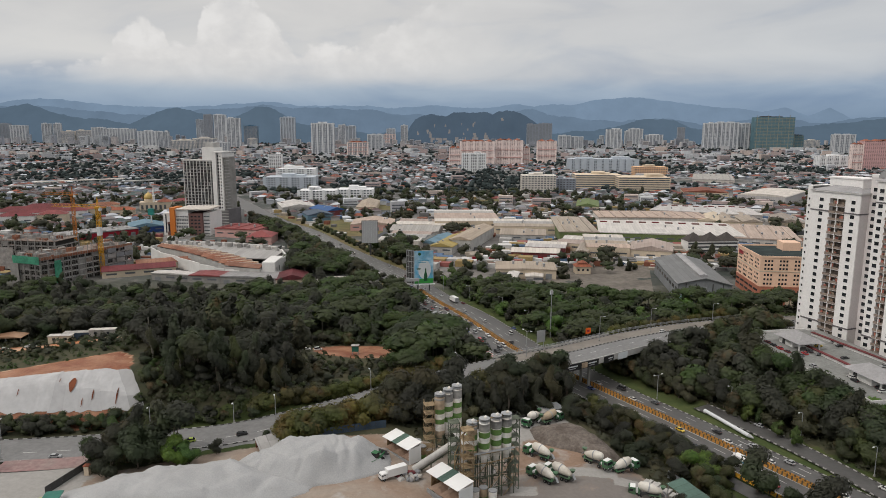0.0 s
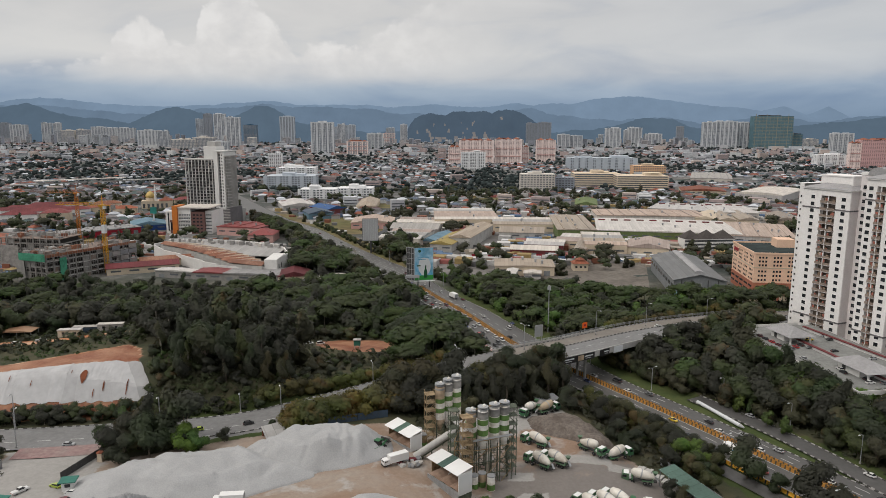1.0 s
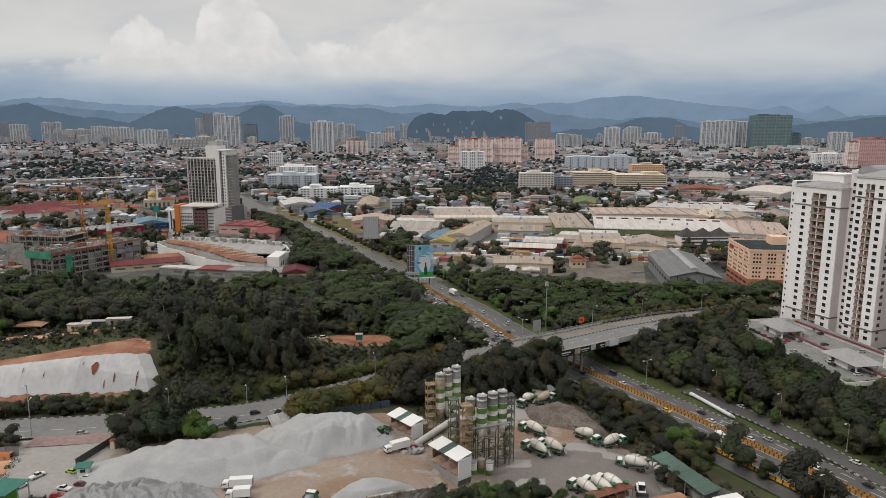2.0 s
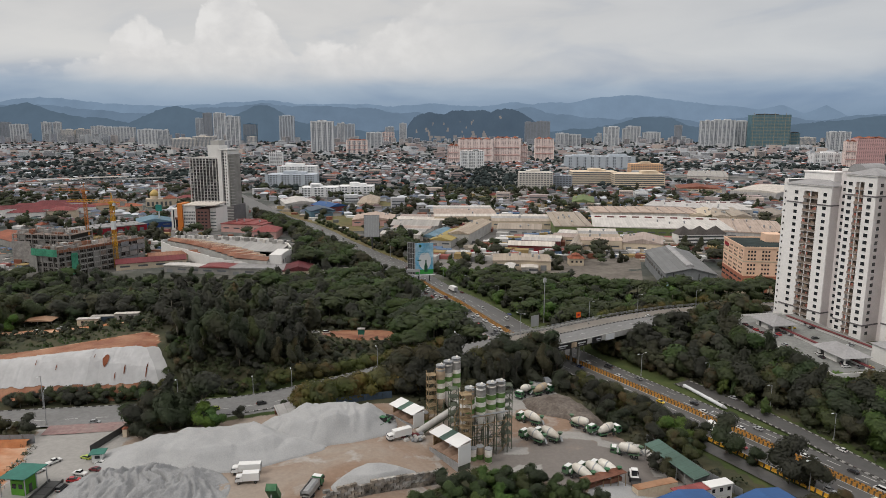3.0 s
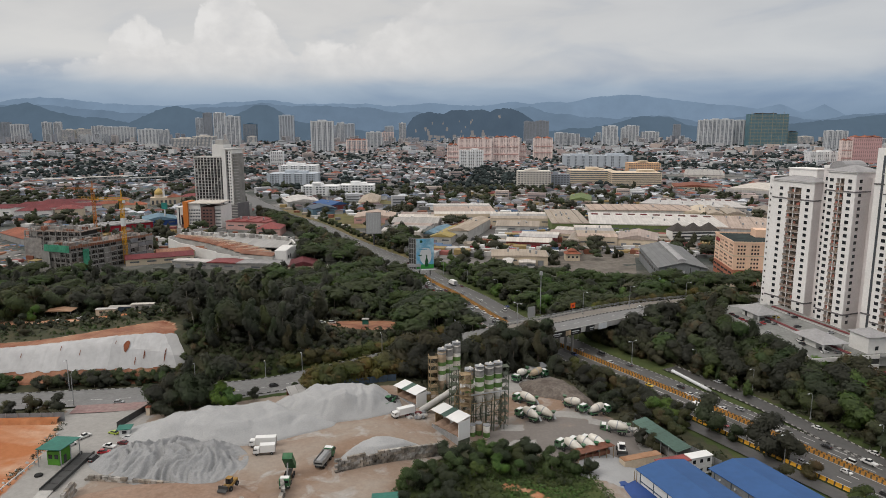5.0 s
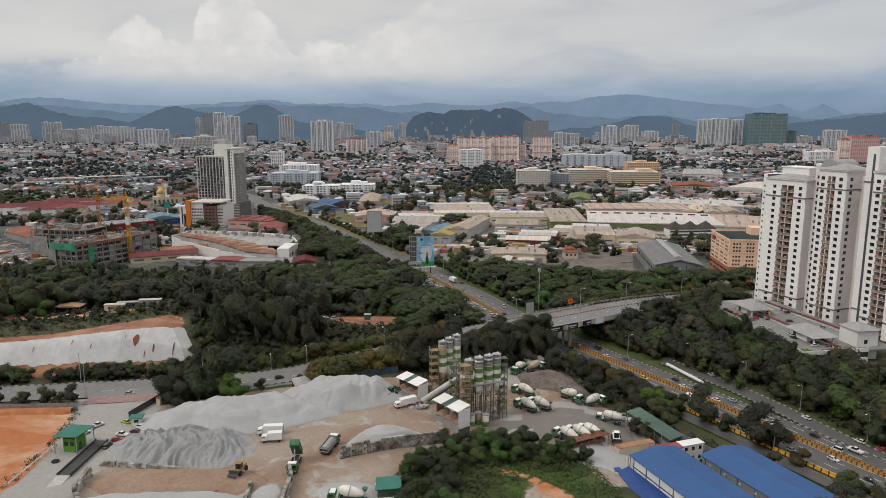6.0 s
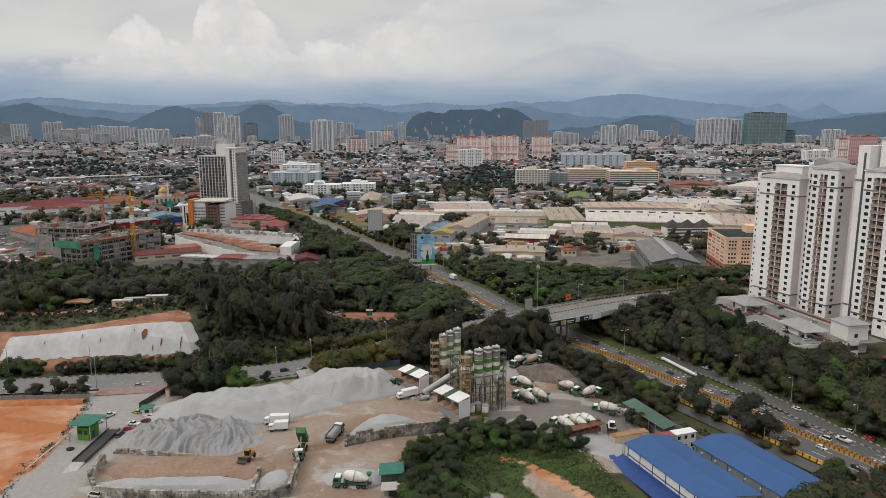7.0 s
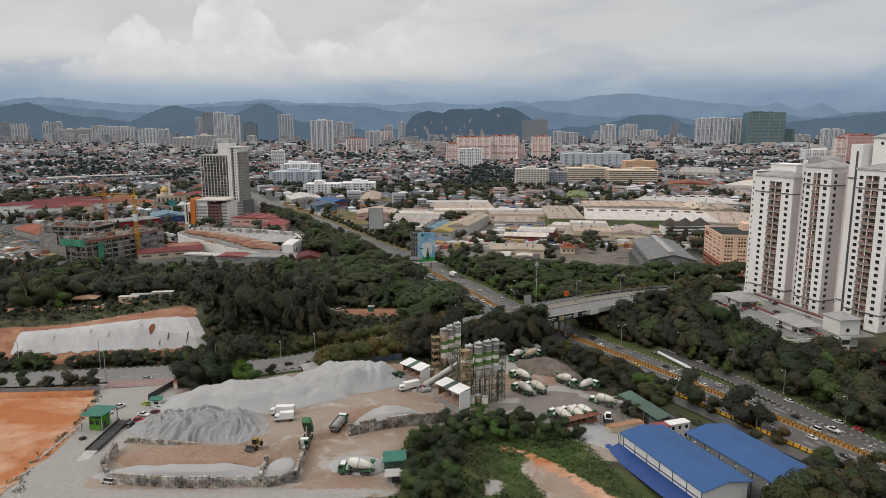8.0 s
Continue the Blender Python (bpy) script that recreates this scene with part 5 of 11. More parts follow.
tower(1369, 4150, 40, 24, 107, "dark")
tower(1250, 3370, 60, 36, 126, "ribbed")
tower(1331, 3379, 95, 57, 129, "white")
tower(1428, 3390, 90, 54, 124, "white")
tower(1521, 3310, 176, 60, 153, "net")
tower(1647, 3324, 51, 30, 69, "net")
tower(1814, 3529, 79, 48, 45, "cream")
tower(1567, 2797, 74, 44, 78, "white")
tower(972, 1783, 65, 39, 30, "white")
tower(965, 1661, 23, 18, 62, "pink")
tower(1039, 1712, 66, 40, 69, "red")
tower(-405, 1624, 29, 18, 36, "white")
tower(-263, 1206, 64, 39, 27, "white")
tower(-250, 1103, 77, 46, 20, "pale")
tower(-177, 943, 50, 33, 13, "white")
tower(-132, 985, 50, 34, 11, "white")
tower(135, 1050, 51, 31, 27, "cream")
tower(178, 1061, 28, 18, 21, "dark")
tower(239, 1125, 73, 44, 24, "office")
tower(301, 1086, 78, 47, 23, "office")
tower(412, 1432, 65, 39, 20, "orange")
tower(902, 4150, 27, 18, 59, "white")
tower(-354, 4150, 67, 40, 62, "pink")
tower(354, 1624, 152, 60, 28, "pale")
tower(-962, 3404, 42, 25, 47, "cream")




# ---------------------------------------------------------------- trees
def core_shape():
    b = bmesh.new()
    bmesh.ops.create_icosphere(b, subdivisions=1, radius=1.0)
    v, f = np.array([p.co[:] for p in b.verts]), [tuple(p.index for p in q.verts) for q in b.faces]
    b.free()
    return v, f


CORE_V, CORE_F = core_shape()


def sprays(lobes, heart, per_area, leaf, rs, core=0.92, ragged=0.26):
    """Leaf sprays over the lobes of a crown: places, outward normals and triangles. lobes: centre, radius, squash."""
    vs, ns, fs, n = [], [], [], 0
    heart = np.array(heart, float)
    mids, rads = np.array([q[0] for q in lobes], float), np.array([(q[1], q[1], q[1] * q[2]) for q in lobes], float)
    for i, (mid, r, squash) in enumerate(lobes):
        mid, flat = np.array(mid, float), np.array([1.0, 1.0, squash])
        if core:
            v = CORE_V * rs.uniform(0.80, 1.08, (len(CORE_V), 1)) * r * core * flat
            out = CORE_V / flat + 0.7 * (mid + v - heart) / max(r, 0.1)
            vs.append(mid + v)
            ns.append(out / np.linalg.norm(out, axis=1)[:, None])
            fs.append(np.array(CORE_F) + n)
            n += len(v)
        count = int(per_area * r * r * (0.5 + 0.5 * squash)) + 4
        d = rs.normal(size=(count, 3))
        d[:, 2] = np.abs(d[:, 2]) * np.where(rs.rand(count) < 0.72, 1, -1)
        d /= np.linalg.norm(d, axis=1)[:, None]
        p = mid + d * flat * r * rs.uniform(0.88, 1.12, count)[:, None]
        free = np.ones(count, bool)
        for k in range(len(lobes)):
            if k != i:
                free &= (((p - mids[k]) / rads[k]) ** 2).sum(1) > 0.62
        p, d = p[free], d[free]
        count = len(p)
        if not count:
            continue
        away = p - heart
        away /= np.linalg.norm(away, axis=1)[:, None] + 1e-6
        out = d / flat
        out = out / np.linalg.norm(out, axis=1)[:, None] * 0.75 + away * 0.45 + np.array([0, 0, 0.3])
        out /= np.linalg.norm(out, axis=1)[:, None]
        face = out + rs.normal(size=(count, 3)) * ragged
        face /= np.linalg.norm(face, axis=1)[:, None]
        a = np.cross(rs.normal(size=(count, 3)), face)
        a /= np.linalg.norm(a, axis=1)[:, None] + 1e-6
        b = np.cross(face, a)
        s = leaf * rs.uniform(0.55, 1.45, count)[:, None]
        vs.append(np.stack([p - a * s * 0.62 - b * s * 0.4, p + a * s * 0.62 - b * s * 0.3, p + b * s * 0.85], 1).reshape(-1, 3))
        shade = out + face * 0.3
        ns.append(np.repeat(shade / np.linalg.norm(shade, axis=1)[:, None], 3, 0))
        fs.append(np.arange(count * 3).reshape(-1, 3) + n)
        n += count * 3
    return np.concatenate(vs), np.concatenate(ns), np.concatenate(fs)


def leafy_mesh(name, v, nrm, f, mat):
    me = bpy.data.meshes.new(name)
    me.from_pydata(v.tolist(), [], f.tolist())
    me.materials.append(mat)
    me.shade_smooth()
    me.normals_split_custom_set_from_vertices(nrm.tolist())
    return me


def turned(v, deg):
    c, s = math.cos(radians(deg)), math.sin(radians(deg))
    return np.stack([v[:, 0] * c - v[:, 1] * s, v[:, 0] * s + v[:, 1] * c, v[:, 2]], 1)


# height, lobes, spread, lobe radius, squash, spray size, foot of the crown
CROWNS = {"spreading": (11.5, 22, 6.0, 2.45, 0.50, 0.50, 0.60), "tall": (15.5, 22, 3.0, 1.65, 1.55, 0.50, 0.13), "small": (6.0, 9, 1.7, 1.25, 0.90, 0.36, 0.32),
          "hedge": (4.8, 8, 1.8, 1.65, 0.80, 0.40, 0.15), "cone": (6.5, 11, 1.5, 1.05, 1.1, 0.36, 0.18), "round": (10.5, 19, 3.7, 2.05, 0.82, 0.46, 0.17)}


def tree_parts(kind, seed, per_area=34.0, share=1.0, leaf_scale=1.0):
    """The trunk of one tree, foot at the origin, and its crown as places, normals and triangles."""
    rs = np.random.RandomState(seed)
    trunk, lobes = Kit(), []
    h, n, spread, cr, squash, leaf, low = CROWNS[kind]
    n, cr = max(4, int(n * share)), cr / share ** 0.42
    lean = rs.normal(size=2) * 0.25
    base_r = h * 0.022
    fork = h * (low + 0.05)
    trunk.tube((0, 0, -0.8), (lean[0] * 0.5, lean[1] * 0.5, fork), base_r * 1.25, base_r * 0.75, 7)
    side = rs.normal(size=2) * 0.16
    for k in range(n):
        ang = k * 2.399963 + rs.uniform(-0.4, 0.4)
        f = (k + 0.5) / n
        if kind == "spreading":
            r = spread * math.sqrt(f) * (1 + side[0] * math.cos(ang) + side[1] * math.sin(2 * ang))
            z = h * (0.95 - 0.26 * f * f) + rs.uniform(-0.9, 0.4) - (1.5 if k % 5 == 4 else 0)
        elif kind == "cone":
            r = spread * (1 - f) * rs.uniform(0.6, 1.0)
            z = h * (low + (0.92 - low) * f)
        elif kind == "tall":
            v = (k * 0.618) % 1
            z = h * (low + (0.90 - low) * v)
            r = spread * (1.0 - 0.72 * v) * math.sqrt(rs.uniform(0.1, 1))
        else:
            v = (k * 0.618) % 1
            z = h * (low + (0.90 - low) * v)
            r = spread * math.sin(math.pi * (0.14 + 0.76 * v)) ** 0.7 * math.sqrt(rs.uniform(0.15, 1))
        c = (lean[0] + r * math.cos(ang), lean[1] + r * math.sin(ang), z)
        if k % 2 == 0 and kind not in ("cone", "hedge"):
            mid = (c[0] * 0.45 + lean[0] * 0.3, c[1] * 0.45 + lean[1] * 0.3, fork + (z - fork) * 0.5)
            trunk.tube((lean[0] * 0.5, lean[1] * 0.5, fork * 0.9), mid, base_r * 0.6, base_r * 0.38, 5, False)
            trunk.tube(mid, c, base_r * 0.38, base_r * 0.12, 5, False)
        lobes.append((c, cr * rs.uniform(0.7, 1.25) * (1 - 0.6 * f if kind == "cone" else 1 - 0.3 * v if kind == "tall" else 1), squash * rs.uniform(0.85, 1.2)))
    heart = (lean[0], lean[1], h * (0.55 if kind == "spreading" else low + 0.35 * (1 - low)))
    return trunk, sprays(lobes, heart, per_area, leaf * leaf_scale, rs)


SPECIES = {}
for i, (kind, mat, bark, label) in enumerate([
        ("spreading", LEAF_GREEN, BARK_PALE, "broad green rain tree with a flat layered crown"), ("spreading", LEAF_GREEN, BARK_PALE, "broad green rain tree with a flat layered crown"),
        ("round", LEAF_DARK, BARK, "dark green roadside tree with a dense crown"), ("round", LEAF_GREEN, BARK, "green tree with a dense rounded crown"),
        ("round", LEAF_OLIVE, BARK, "olive green tree with browning leaves"), ("tall", LEAF_DARK, BARK, "tall dark tree of the wood"),
        ("tall", LEAF_OLIVE, BARK_PALE, "tall olive green tree of the wood"), ("small", LEAF_DARK, BARK, "small dark street tree"),
        ("small", LEAF_BRIGHT, BARK, "small bright green tree"), ("hedge", LEAF_HEDGE, BARK, "clipped yellowish green hedge bush"),
        ("cone", LEAF_BRIGHT, BARK, "bright green cone-shaped young tree"), ("round", LEAF_BRIGHT, BARK, "bright green leafy tree")]):
    trunk, crown = tree_parts(kind, 40 + i)
    SPECIES[i] = (kind, trunk.mesh("trunk", bark), leafy_mesh("crown", *crown, mat), label)


def tree(species, x, y, size=1.0, turn=0.0, z=None, group="trees of the wood"):
    kind, trunk, crown, label = SPECIES[species]
    b = thing("hedge_bush" if kind == "hedge" else "tree", label, "bush" if kind == "hedge" else "tree", group,
              rz(x, y, gz(x, y) if z is None else z, turn) @ Matrix.Diagonal((size, size, size * (0.92 + 0.16 * ((x * 7.3) % 1)), 1)))
    part("trunk", trunk, None, b)
    part("crown", crown, None, b)
    return b


def scatter(poly, spacing, seed, avoid=()):
    """Places inside a polygon, no two closer than the spacing."""
    rs = np.random.RandomState(seed)
    xs, ys = [p[0] for p in poly], [p[1] for p in poly]
    area = (max(xs) - min(xs)) * (max(ys) - min(ys))
    n = int(area / spacing ** 2 * 4)
    x, y = rs.uniform(min(xs), max(xs), n), rs.uniform(min(ys), max(ys), n)
    ok = inside(poly, x, y)
    for a in avoid:
        ok &= ~inside(a, x, y)
    x, y = x[ok], y[ok]
    keep, cells = [], {}
    for i in range(len(x)):
        cx, cy = int(x[i] // spacing), int(y[i] // spacing)
        if all((x[i] - q[0]) ** 2 + (y[i] - q[1]) ** 2 > spacing ** 2 for ax in (-1, 0, 1) for ay in (-1, 0, 1) for q in cells.get((cx + ax, cy + ay), ())):
            cells.setdefault((cx, cy), []).append((x[i], y[i]))
            keep.append(i)
    return x[keep], y[keep], rs


def off_roads(x, y, highway=(-13.5, 27.5), margin=2.5, clear=4.5):
    off, dist, _, _ = nearest(HIGHWAY, x, y)
    right = np.where(y > 218, 16.5, 12.2 + 11.8 * ease(y, 115, 205) + highway[1] - 27.5)
    left = highway[0] - np.where(y > 258, clear, 0.0)
    _, fd, _, _ = nearest(FLYOVER, x, y)
    span = (np.abs(off) < 22) & (y > 205)
    return ((off < left) | (off > right)) & (fd > fly_half(x) + margin) & ~span


WOOD_WEST = [(-330, 212), (-165, 216), (-104, 231), (-86, 214), (-84, 199), (-62, 205), (-44, 211), (-28, 222), (-8, 236), (18, 252), (20, 285), (-4, 352), (-22, 390), (-60, 396), (-90, 386), (-190, 388), (-212, 398), (-330, 402)]
WOOD_NORTH = [(26, 345), (46, 300), (62, 297), (90, 308), (120, 320), (150, 326), (230, 338), (240, 350), (170, 352), (128, 352), (106, 372), (75, 395), (45, 405), (0, 440), (-14, 420), (12, 375)]
WOOD_EAST = [(66, 274), (72, 254), (90, 221), (104, 190), (120, 158), (148, 112), (180, 80), (260, 120), (240, 180), (150, 200), (132, 214), (120, 250), (122, 278), (150, 300), (170, 318), (120, 300), (98, 286)]
WOOD_YARD = [(-14, 190), (8, 186), (22, 214), (42, 206), (58, 178), (68, 158), (72, 164), (70, 186), (52, 224), (40, 236), (20, 228), (-4, 214), (-30, 196)]
CAMP = [(-215, 205), (-150, 207), (-122, 214), (-103, 222), (-106, 246), (-122, 270), (-150, 284), (-215, 292)]
CORNER = [(-24, 372), (-14, 318), (-10, 303), (-3, 285), (2, 270), (10, 263), (16, 250), (14, 238), (36, 250), (40, 292), (20, 345), (-8, 398), (-22, 400)]
QUEUE_SIDE = [(-22, 402), (-16, 356), (-11, 340), (-3.6, 318), (2.4, 303), (11, 296), (22, 285), (40, 280), (40, 420)]
GLADE = [(-68, 230), (-40, 236), (-18, 244), (-8, 262), (-16, 294), (-66, 300)]
THICKET = [(-11, 98), (-11, 116), (-9, 127), (-3, 135), (6, 142), (20, 145), (34, 141), (39, 134), (30, 129), (20, 129), (14, 121), (12, 108), (4, 96), (-4, 92)]


def make_trees():
    rs = np.random.RandomState(11)
    singles, rest = [], []

    def put(x, y, choice, lo, hi, group):
        for a, c in zip(x, y):
            singles.append((choice[rs.randint(len(choice))], a, c, rs.uniform(lo, hi), rs.uniform(0, 360), group))

    # the wood west of the highway
    x, y, _ = scatter(WOOD_WEST, 5.7, 1, (GLADE, CAMP, CORNER))
    ok = off_roads(x, y, clear=12.0)
    x, y = x[ok], y[ok]
    for a, c in zip(x, y):
        east = a > -40 or c > 300
        s = (0, 3, 1, 2, 3, 5, 1, 2)[rs.randint(8)] if east else (5, 2, 5, 2, 6, 5, 5)[rs.randint(7)]
        if c > 300 and a < -60:
            s = (2, 5, 2, 3, 5, 2, 1, 2)[rs.randint(8)]
        size = rs.uniform(0.6, 1.25) * (0.72 if a < -105 else 1.0)
        if -48 < a < -14 and c < 264:
            s, size = (2, 3, 4)[rs.randint(3)], rs.uniform(0.3, 0.45)
        row = (s, a, c, size, rs.uniform(0, 360), "trees of the west wood")
        (singles if c < 213 and a > -100 else rest).append(row)
    x, y, _ = scatter([(18, 252), (24, 285), (-4, 352), (-22, 396), (-42, 396), (-22, 350), (-4, 300), (2, 262)], 3.0, 13, (QUEUE_SIDE,))
    ok = off_roads(x, y, clear=1.5)
    for a, c in zip(x[ok], y[ok]):
        rest.append(((3, 11, 3, 4)[rs.randint(4)], a, c, rs.uniform(0.18, 0.34), rs.uniform(0, 360), ""))
    # low bushes before the clearings
    x, y, _ = scatter(CAMP, 6.5, 6, ([(-180, 228), (-112, 238), (-118, 256), (-180, 256)],))
    ok = (y > 213) & ((rs.rand(len(x)) < 0.8) | (y > 256))
    for a, c in zip(x[ok], y[ok]):
        rest.append(((2, 4, 3, 2)[rs.randint(4)], a, c, rs.uniform(0.26, 0.5) + 0.5 * (c > 256), rs.uniform(0, 360), ""))
    x, y, _ = scatter([(-68, 230), (-40, 236), (-18, 244), (-8, 262), (-14, 254), (-30, 246), (-66, 242)], 3.2, 7)
    ok = off_roads(x, y)
    for a, c in zip(x[ok], y[ok]):
        rest.append(((4, 2, 3, 4)[rs.randint(4)], a, c, rs.uniform(0.2, 0.32), rs.uniform(0, 360), ""))
    x, y, _ = scatter([(-94, 188), (-60, 193), (-40, 203), (-38, 214), (-60, 214), (-84, 216), (-98, 218), (-92, 204)], 2.7, 9)
    ok = off_roads(x, y, margin=1.5)
    for a, c in zip(x[ok], y[ok]):
        rest.append(((3, 2, 4, 3)[rs.randint(4)], a, c, rs.uniform(0.2, 0.4), rs.uniform(0, 360), ""))
    x, y, _ = scatter([(-190, 174), (-150, 179), (-120, 183), (-92, 187), (-92, 192), (-120, 188.5), (-150, 185), (-190, 181)], 2.3, 12)
    for a, c in zip(x, y):
        lump = noise.noise(Vector((a * 0.09, 2, 2)))
        if lump > -0.5:
            rest.append(((4, 3, 2, 3, 2)[rs.randint(5)], a, c, rs.uniform(0.30, 0.46) + 0.3 * max(0.0, lump), rs.uniform(0, 360), ""))
    x, y, _ = scatter(WOOD_NORTH, 6.6, 2)
    ok = off_roads(x, y)
    for a, c in zip(x[ok], y[ok]):
        rest.append(((0, 3, 3, 1, 2, 11)[rs.randint(6)], a, c, rs.uniform(0.6, 0.95), rs.uniform(0, 360), ""))
    # dark groves beside the highway where it enters the town
    for poly, spacing, seed in (([(-100, 436), (-38, 430), (-70, 480), (-97, 525), (-125, 580), (-144, 612), (-130, 565), (-112, 500)], 6.4, 21),
                                ([(-125, 590), (-147, 590), (-174, 640), (-217, 735), (-205, 740), (-160, 660)], 7.5, 22),
                                ([(-20, 448), (-45, 492), (-63, 535), (-45, 562), (-30, 542), (-16, 480)], 6.6, 23)):
        x, y, _ = scatter(poly, spacing, seed)
        ok = off_roads(x, y, clear=0.5)
        for a, c in zip(x[ok], y[ok]):
            rest.append(((2, 5, 3, 4, 2, 0)[rs.randint(6)], a, c, rs.uniform(0.75, 1.2), rs.uniform(0, 360), ""))
            FOOTPRINTS.append((a, c, 4.0))
    x, y, _ = scatter(WOOD_EAST, 5.3, 3)
    ok = off_roads(x, y)
    for a, c in zip(x[ok], y[ok]):
        row = ((2, 2, 3, 4, 5, 2, 3, 4)[rs.randint(8)] if a < 122 else (4, 4, 3, 4, 2, 11)[rs.randint(6)], a, c, rs.uniform(0.65, 1.15), rs.uniform(0, 360), "trees below the apartment towers")
        (singles if a < 128 and c < 196 else rest).append(row)
    x, y, _ = scatter(WOOD_YARD, 6.0, 4, ([(-12, 150), (30, 150), (40, 200), (22, 210), (8, 186), (-12, 184)],))
    ok = off_roads(x, y)
    put(x[ok], y[ok], (2, 2, 3, 2, 4), 0.5, 0.78, "trees round the works yard")
    x, y, _ = scatter(THICKET, 3.7, 5, ([(3, 126), (10, 133), (22, 133), (32, 134), (40, 126), (40, 110), (30, 96), (14, 88), (2, 88), (1, 112)],))
    put(x, y, (11, 3, 3, 11, 3, 11), 0.42, 0.62, "thicket below the yard")
    for s, a, c, size in ((3, 8, 143.5, 0.42), (11, 12, 144, 0.44), (11, 16, 145, 0.46), (3, 20, 145, 0.48), (2, 24, 144.5, 0.42), (3, 27.5, 142, 0.36), (11, 31, 141, 0.36), (3, 34, 138.5, 0.36), (3, 37, 135.5, 0.36)):
        singles.append((s, a, c, size, a * 53.0, "thicket below the yard"))
    x, y, _ = scatter([(-68, 286), (-20, 286), (-12, 298), (-66, 306)], 4.0, 31)
    for a, c in zip(x, y):
        rest.append(((2, 3, 4)[rs.randint(3)], a, c, rs.uniform(0.35, 0.55), rs.uniform(0, 360), ""))
    # rows along the far highway
    n2 = normals(HIGHWAY)
    for y0, y1, step, off, kinds, size in ((366, 412, 9.0, -17.0, (0, 1, 3), 0.72), (430, 640, 8.0, -15.5, (2, 3, 2), 0.6), (304, 420, 7.5, 19.5, (3, 2, 11), 0.54), (424, 660, 10.0, 17.5, (2, 3, 4), 0.5), (520, 700, 9.0, -20.0, (2, 0, 3), 0.75)):
        for k, yy in enumerate(np.arange(y0, y1, step)):
            i = int(np.argmin(np.abs(HIGHWAY[:, 1] - yy)))
            rest.append((kinds[k % 3], HIGHWAY[i, 0] + n2[i, 0] * off, HIGHWAY[i, 1] + n2[i, 1] * off, size * (1 + 0.08 * (k % 3)), k * 63.0, ""))
    for s, a, c, size, turn, group in singles:
        tree(s, a, c, size, turn, group=group)
    # the further wood: joined, nobody could count it
    low = {s: [tree_parts(SPECIES[s][0], 140 + s + 20 * k, 6.0, 0.68, 1.9)[1] for k in range(3)] for s in (0, 1, 2, 3, 4, 5, 6, 11)}
    mid = {s: [tree_parts(SPECIES[s][0], 140 + s + 20 * k, 14.0, 0.85, 1.3)[1] for k in range(3)] for s in (0, 1, 2, 3, 4, 5, 6, 11)}
    groups = {0: (LEAF_GREEN, (0, 1, 3)), 1: (LEAF_DARK, (2, 5)), 2: (LEAF_OLIVE, (4, 6)), 3: (LEAF_BRIGHT, (11,))}
    for mat, kinds in groups.values():
        vs, ns, fs, n = [], [], [], 0
        for i, (s, a, c, size, turn, _) in enumerate(rest):
            if s in kinds:
                v, nrm, f = (mid if c < 240 else low)[s][i % 3]
                vs.append(turned(v, turn) * size * np.array([1.16, 1.16, 1.0]) + np.array([a, c, gz(a, c)]))
                ns.append(turned(nrm, turn))
                fs.append(f + n)
                n += len(v)
        if vs:
            me = leafy_mesh("wood_crowns", np.concatenate(vs), np.concatenate(ns), np.concatenate(fs), mat)
            solo("wood_crowns", me, mat, "leafy crowns of the dense wood behind", "wood", "stuff")
    k = Kit()
    for s, a, c, size, turn, _ in rest:
        z = gz(a, c)
        k.tube((a, c, z - 0.5), (a, c, z + 8 * size), 0.3 * size, 0.16 * size, 5, False)
    solo("wood_trunks", k, BARK_PALE, "pale trunks of the dense wood behind", "wood", "stuff")


make_trees()


def hedge_row(line, offset, s0, s1, step, size, group, species=9):
    nrm, s = normals(line), arc(line)
    d, i = s0, 0
    while d < s1:
        p = [np.interp(d, s, line[:, k]) for k in range(3)]
        nx, ny = np.interp(d, s, nrm[:, 0]), np.interp(d, s, nrm[:, 1])
        o = offset(p[0], p[1]) if callable(offset) else offset
        x, y = p[0] + nx * o, p[1] + ny * o
        tree(species, x, y, size * (0.85 + 0.3 * ((i * 0.618) % 1)), i * 77.0, group=group)
        d += step
        i += 1


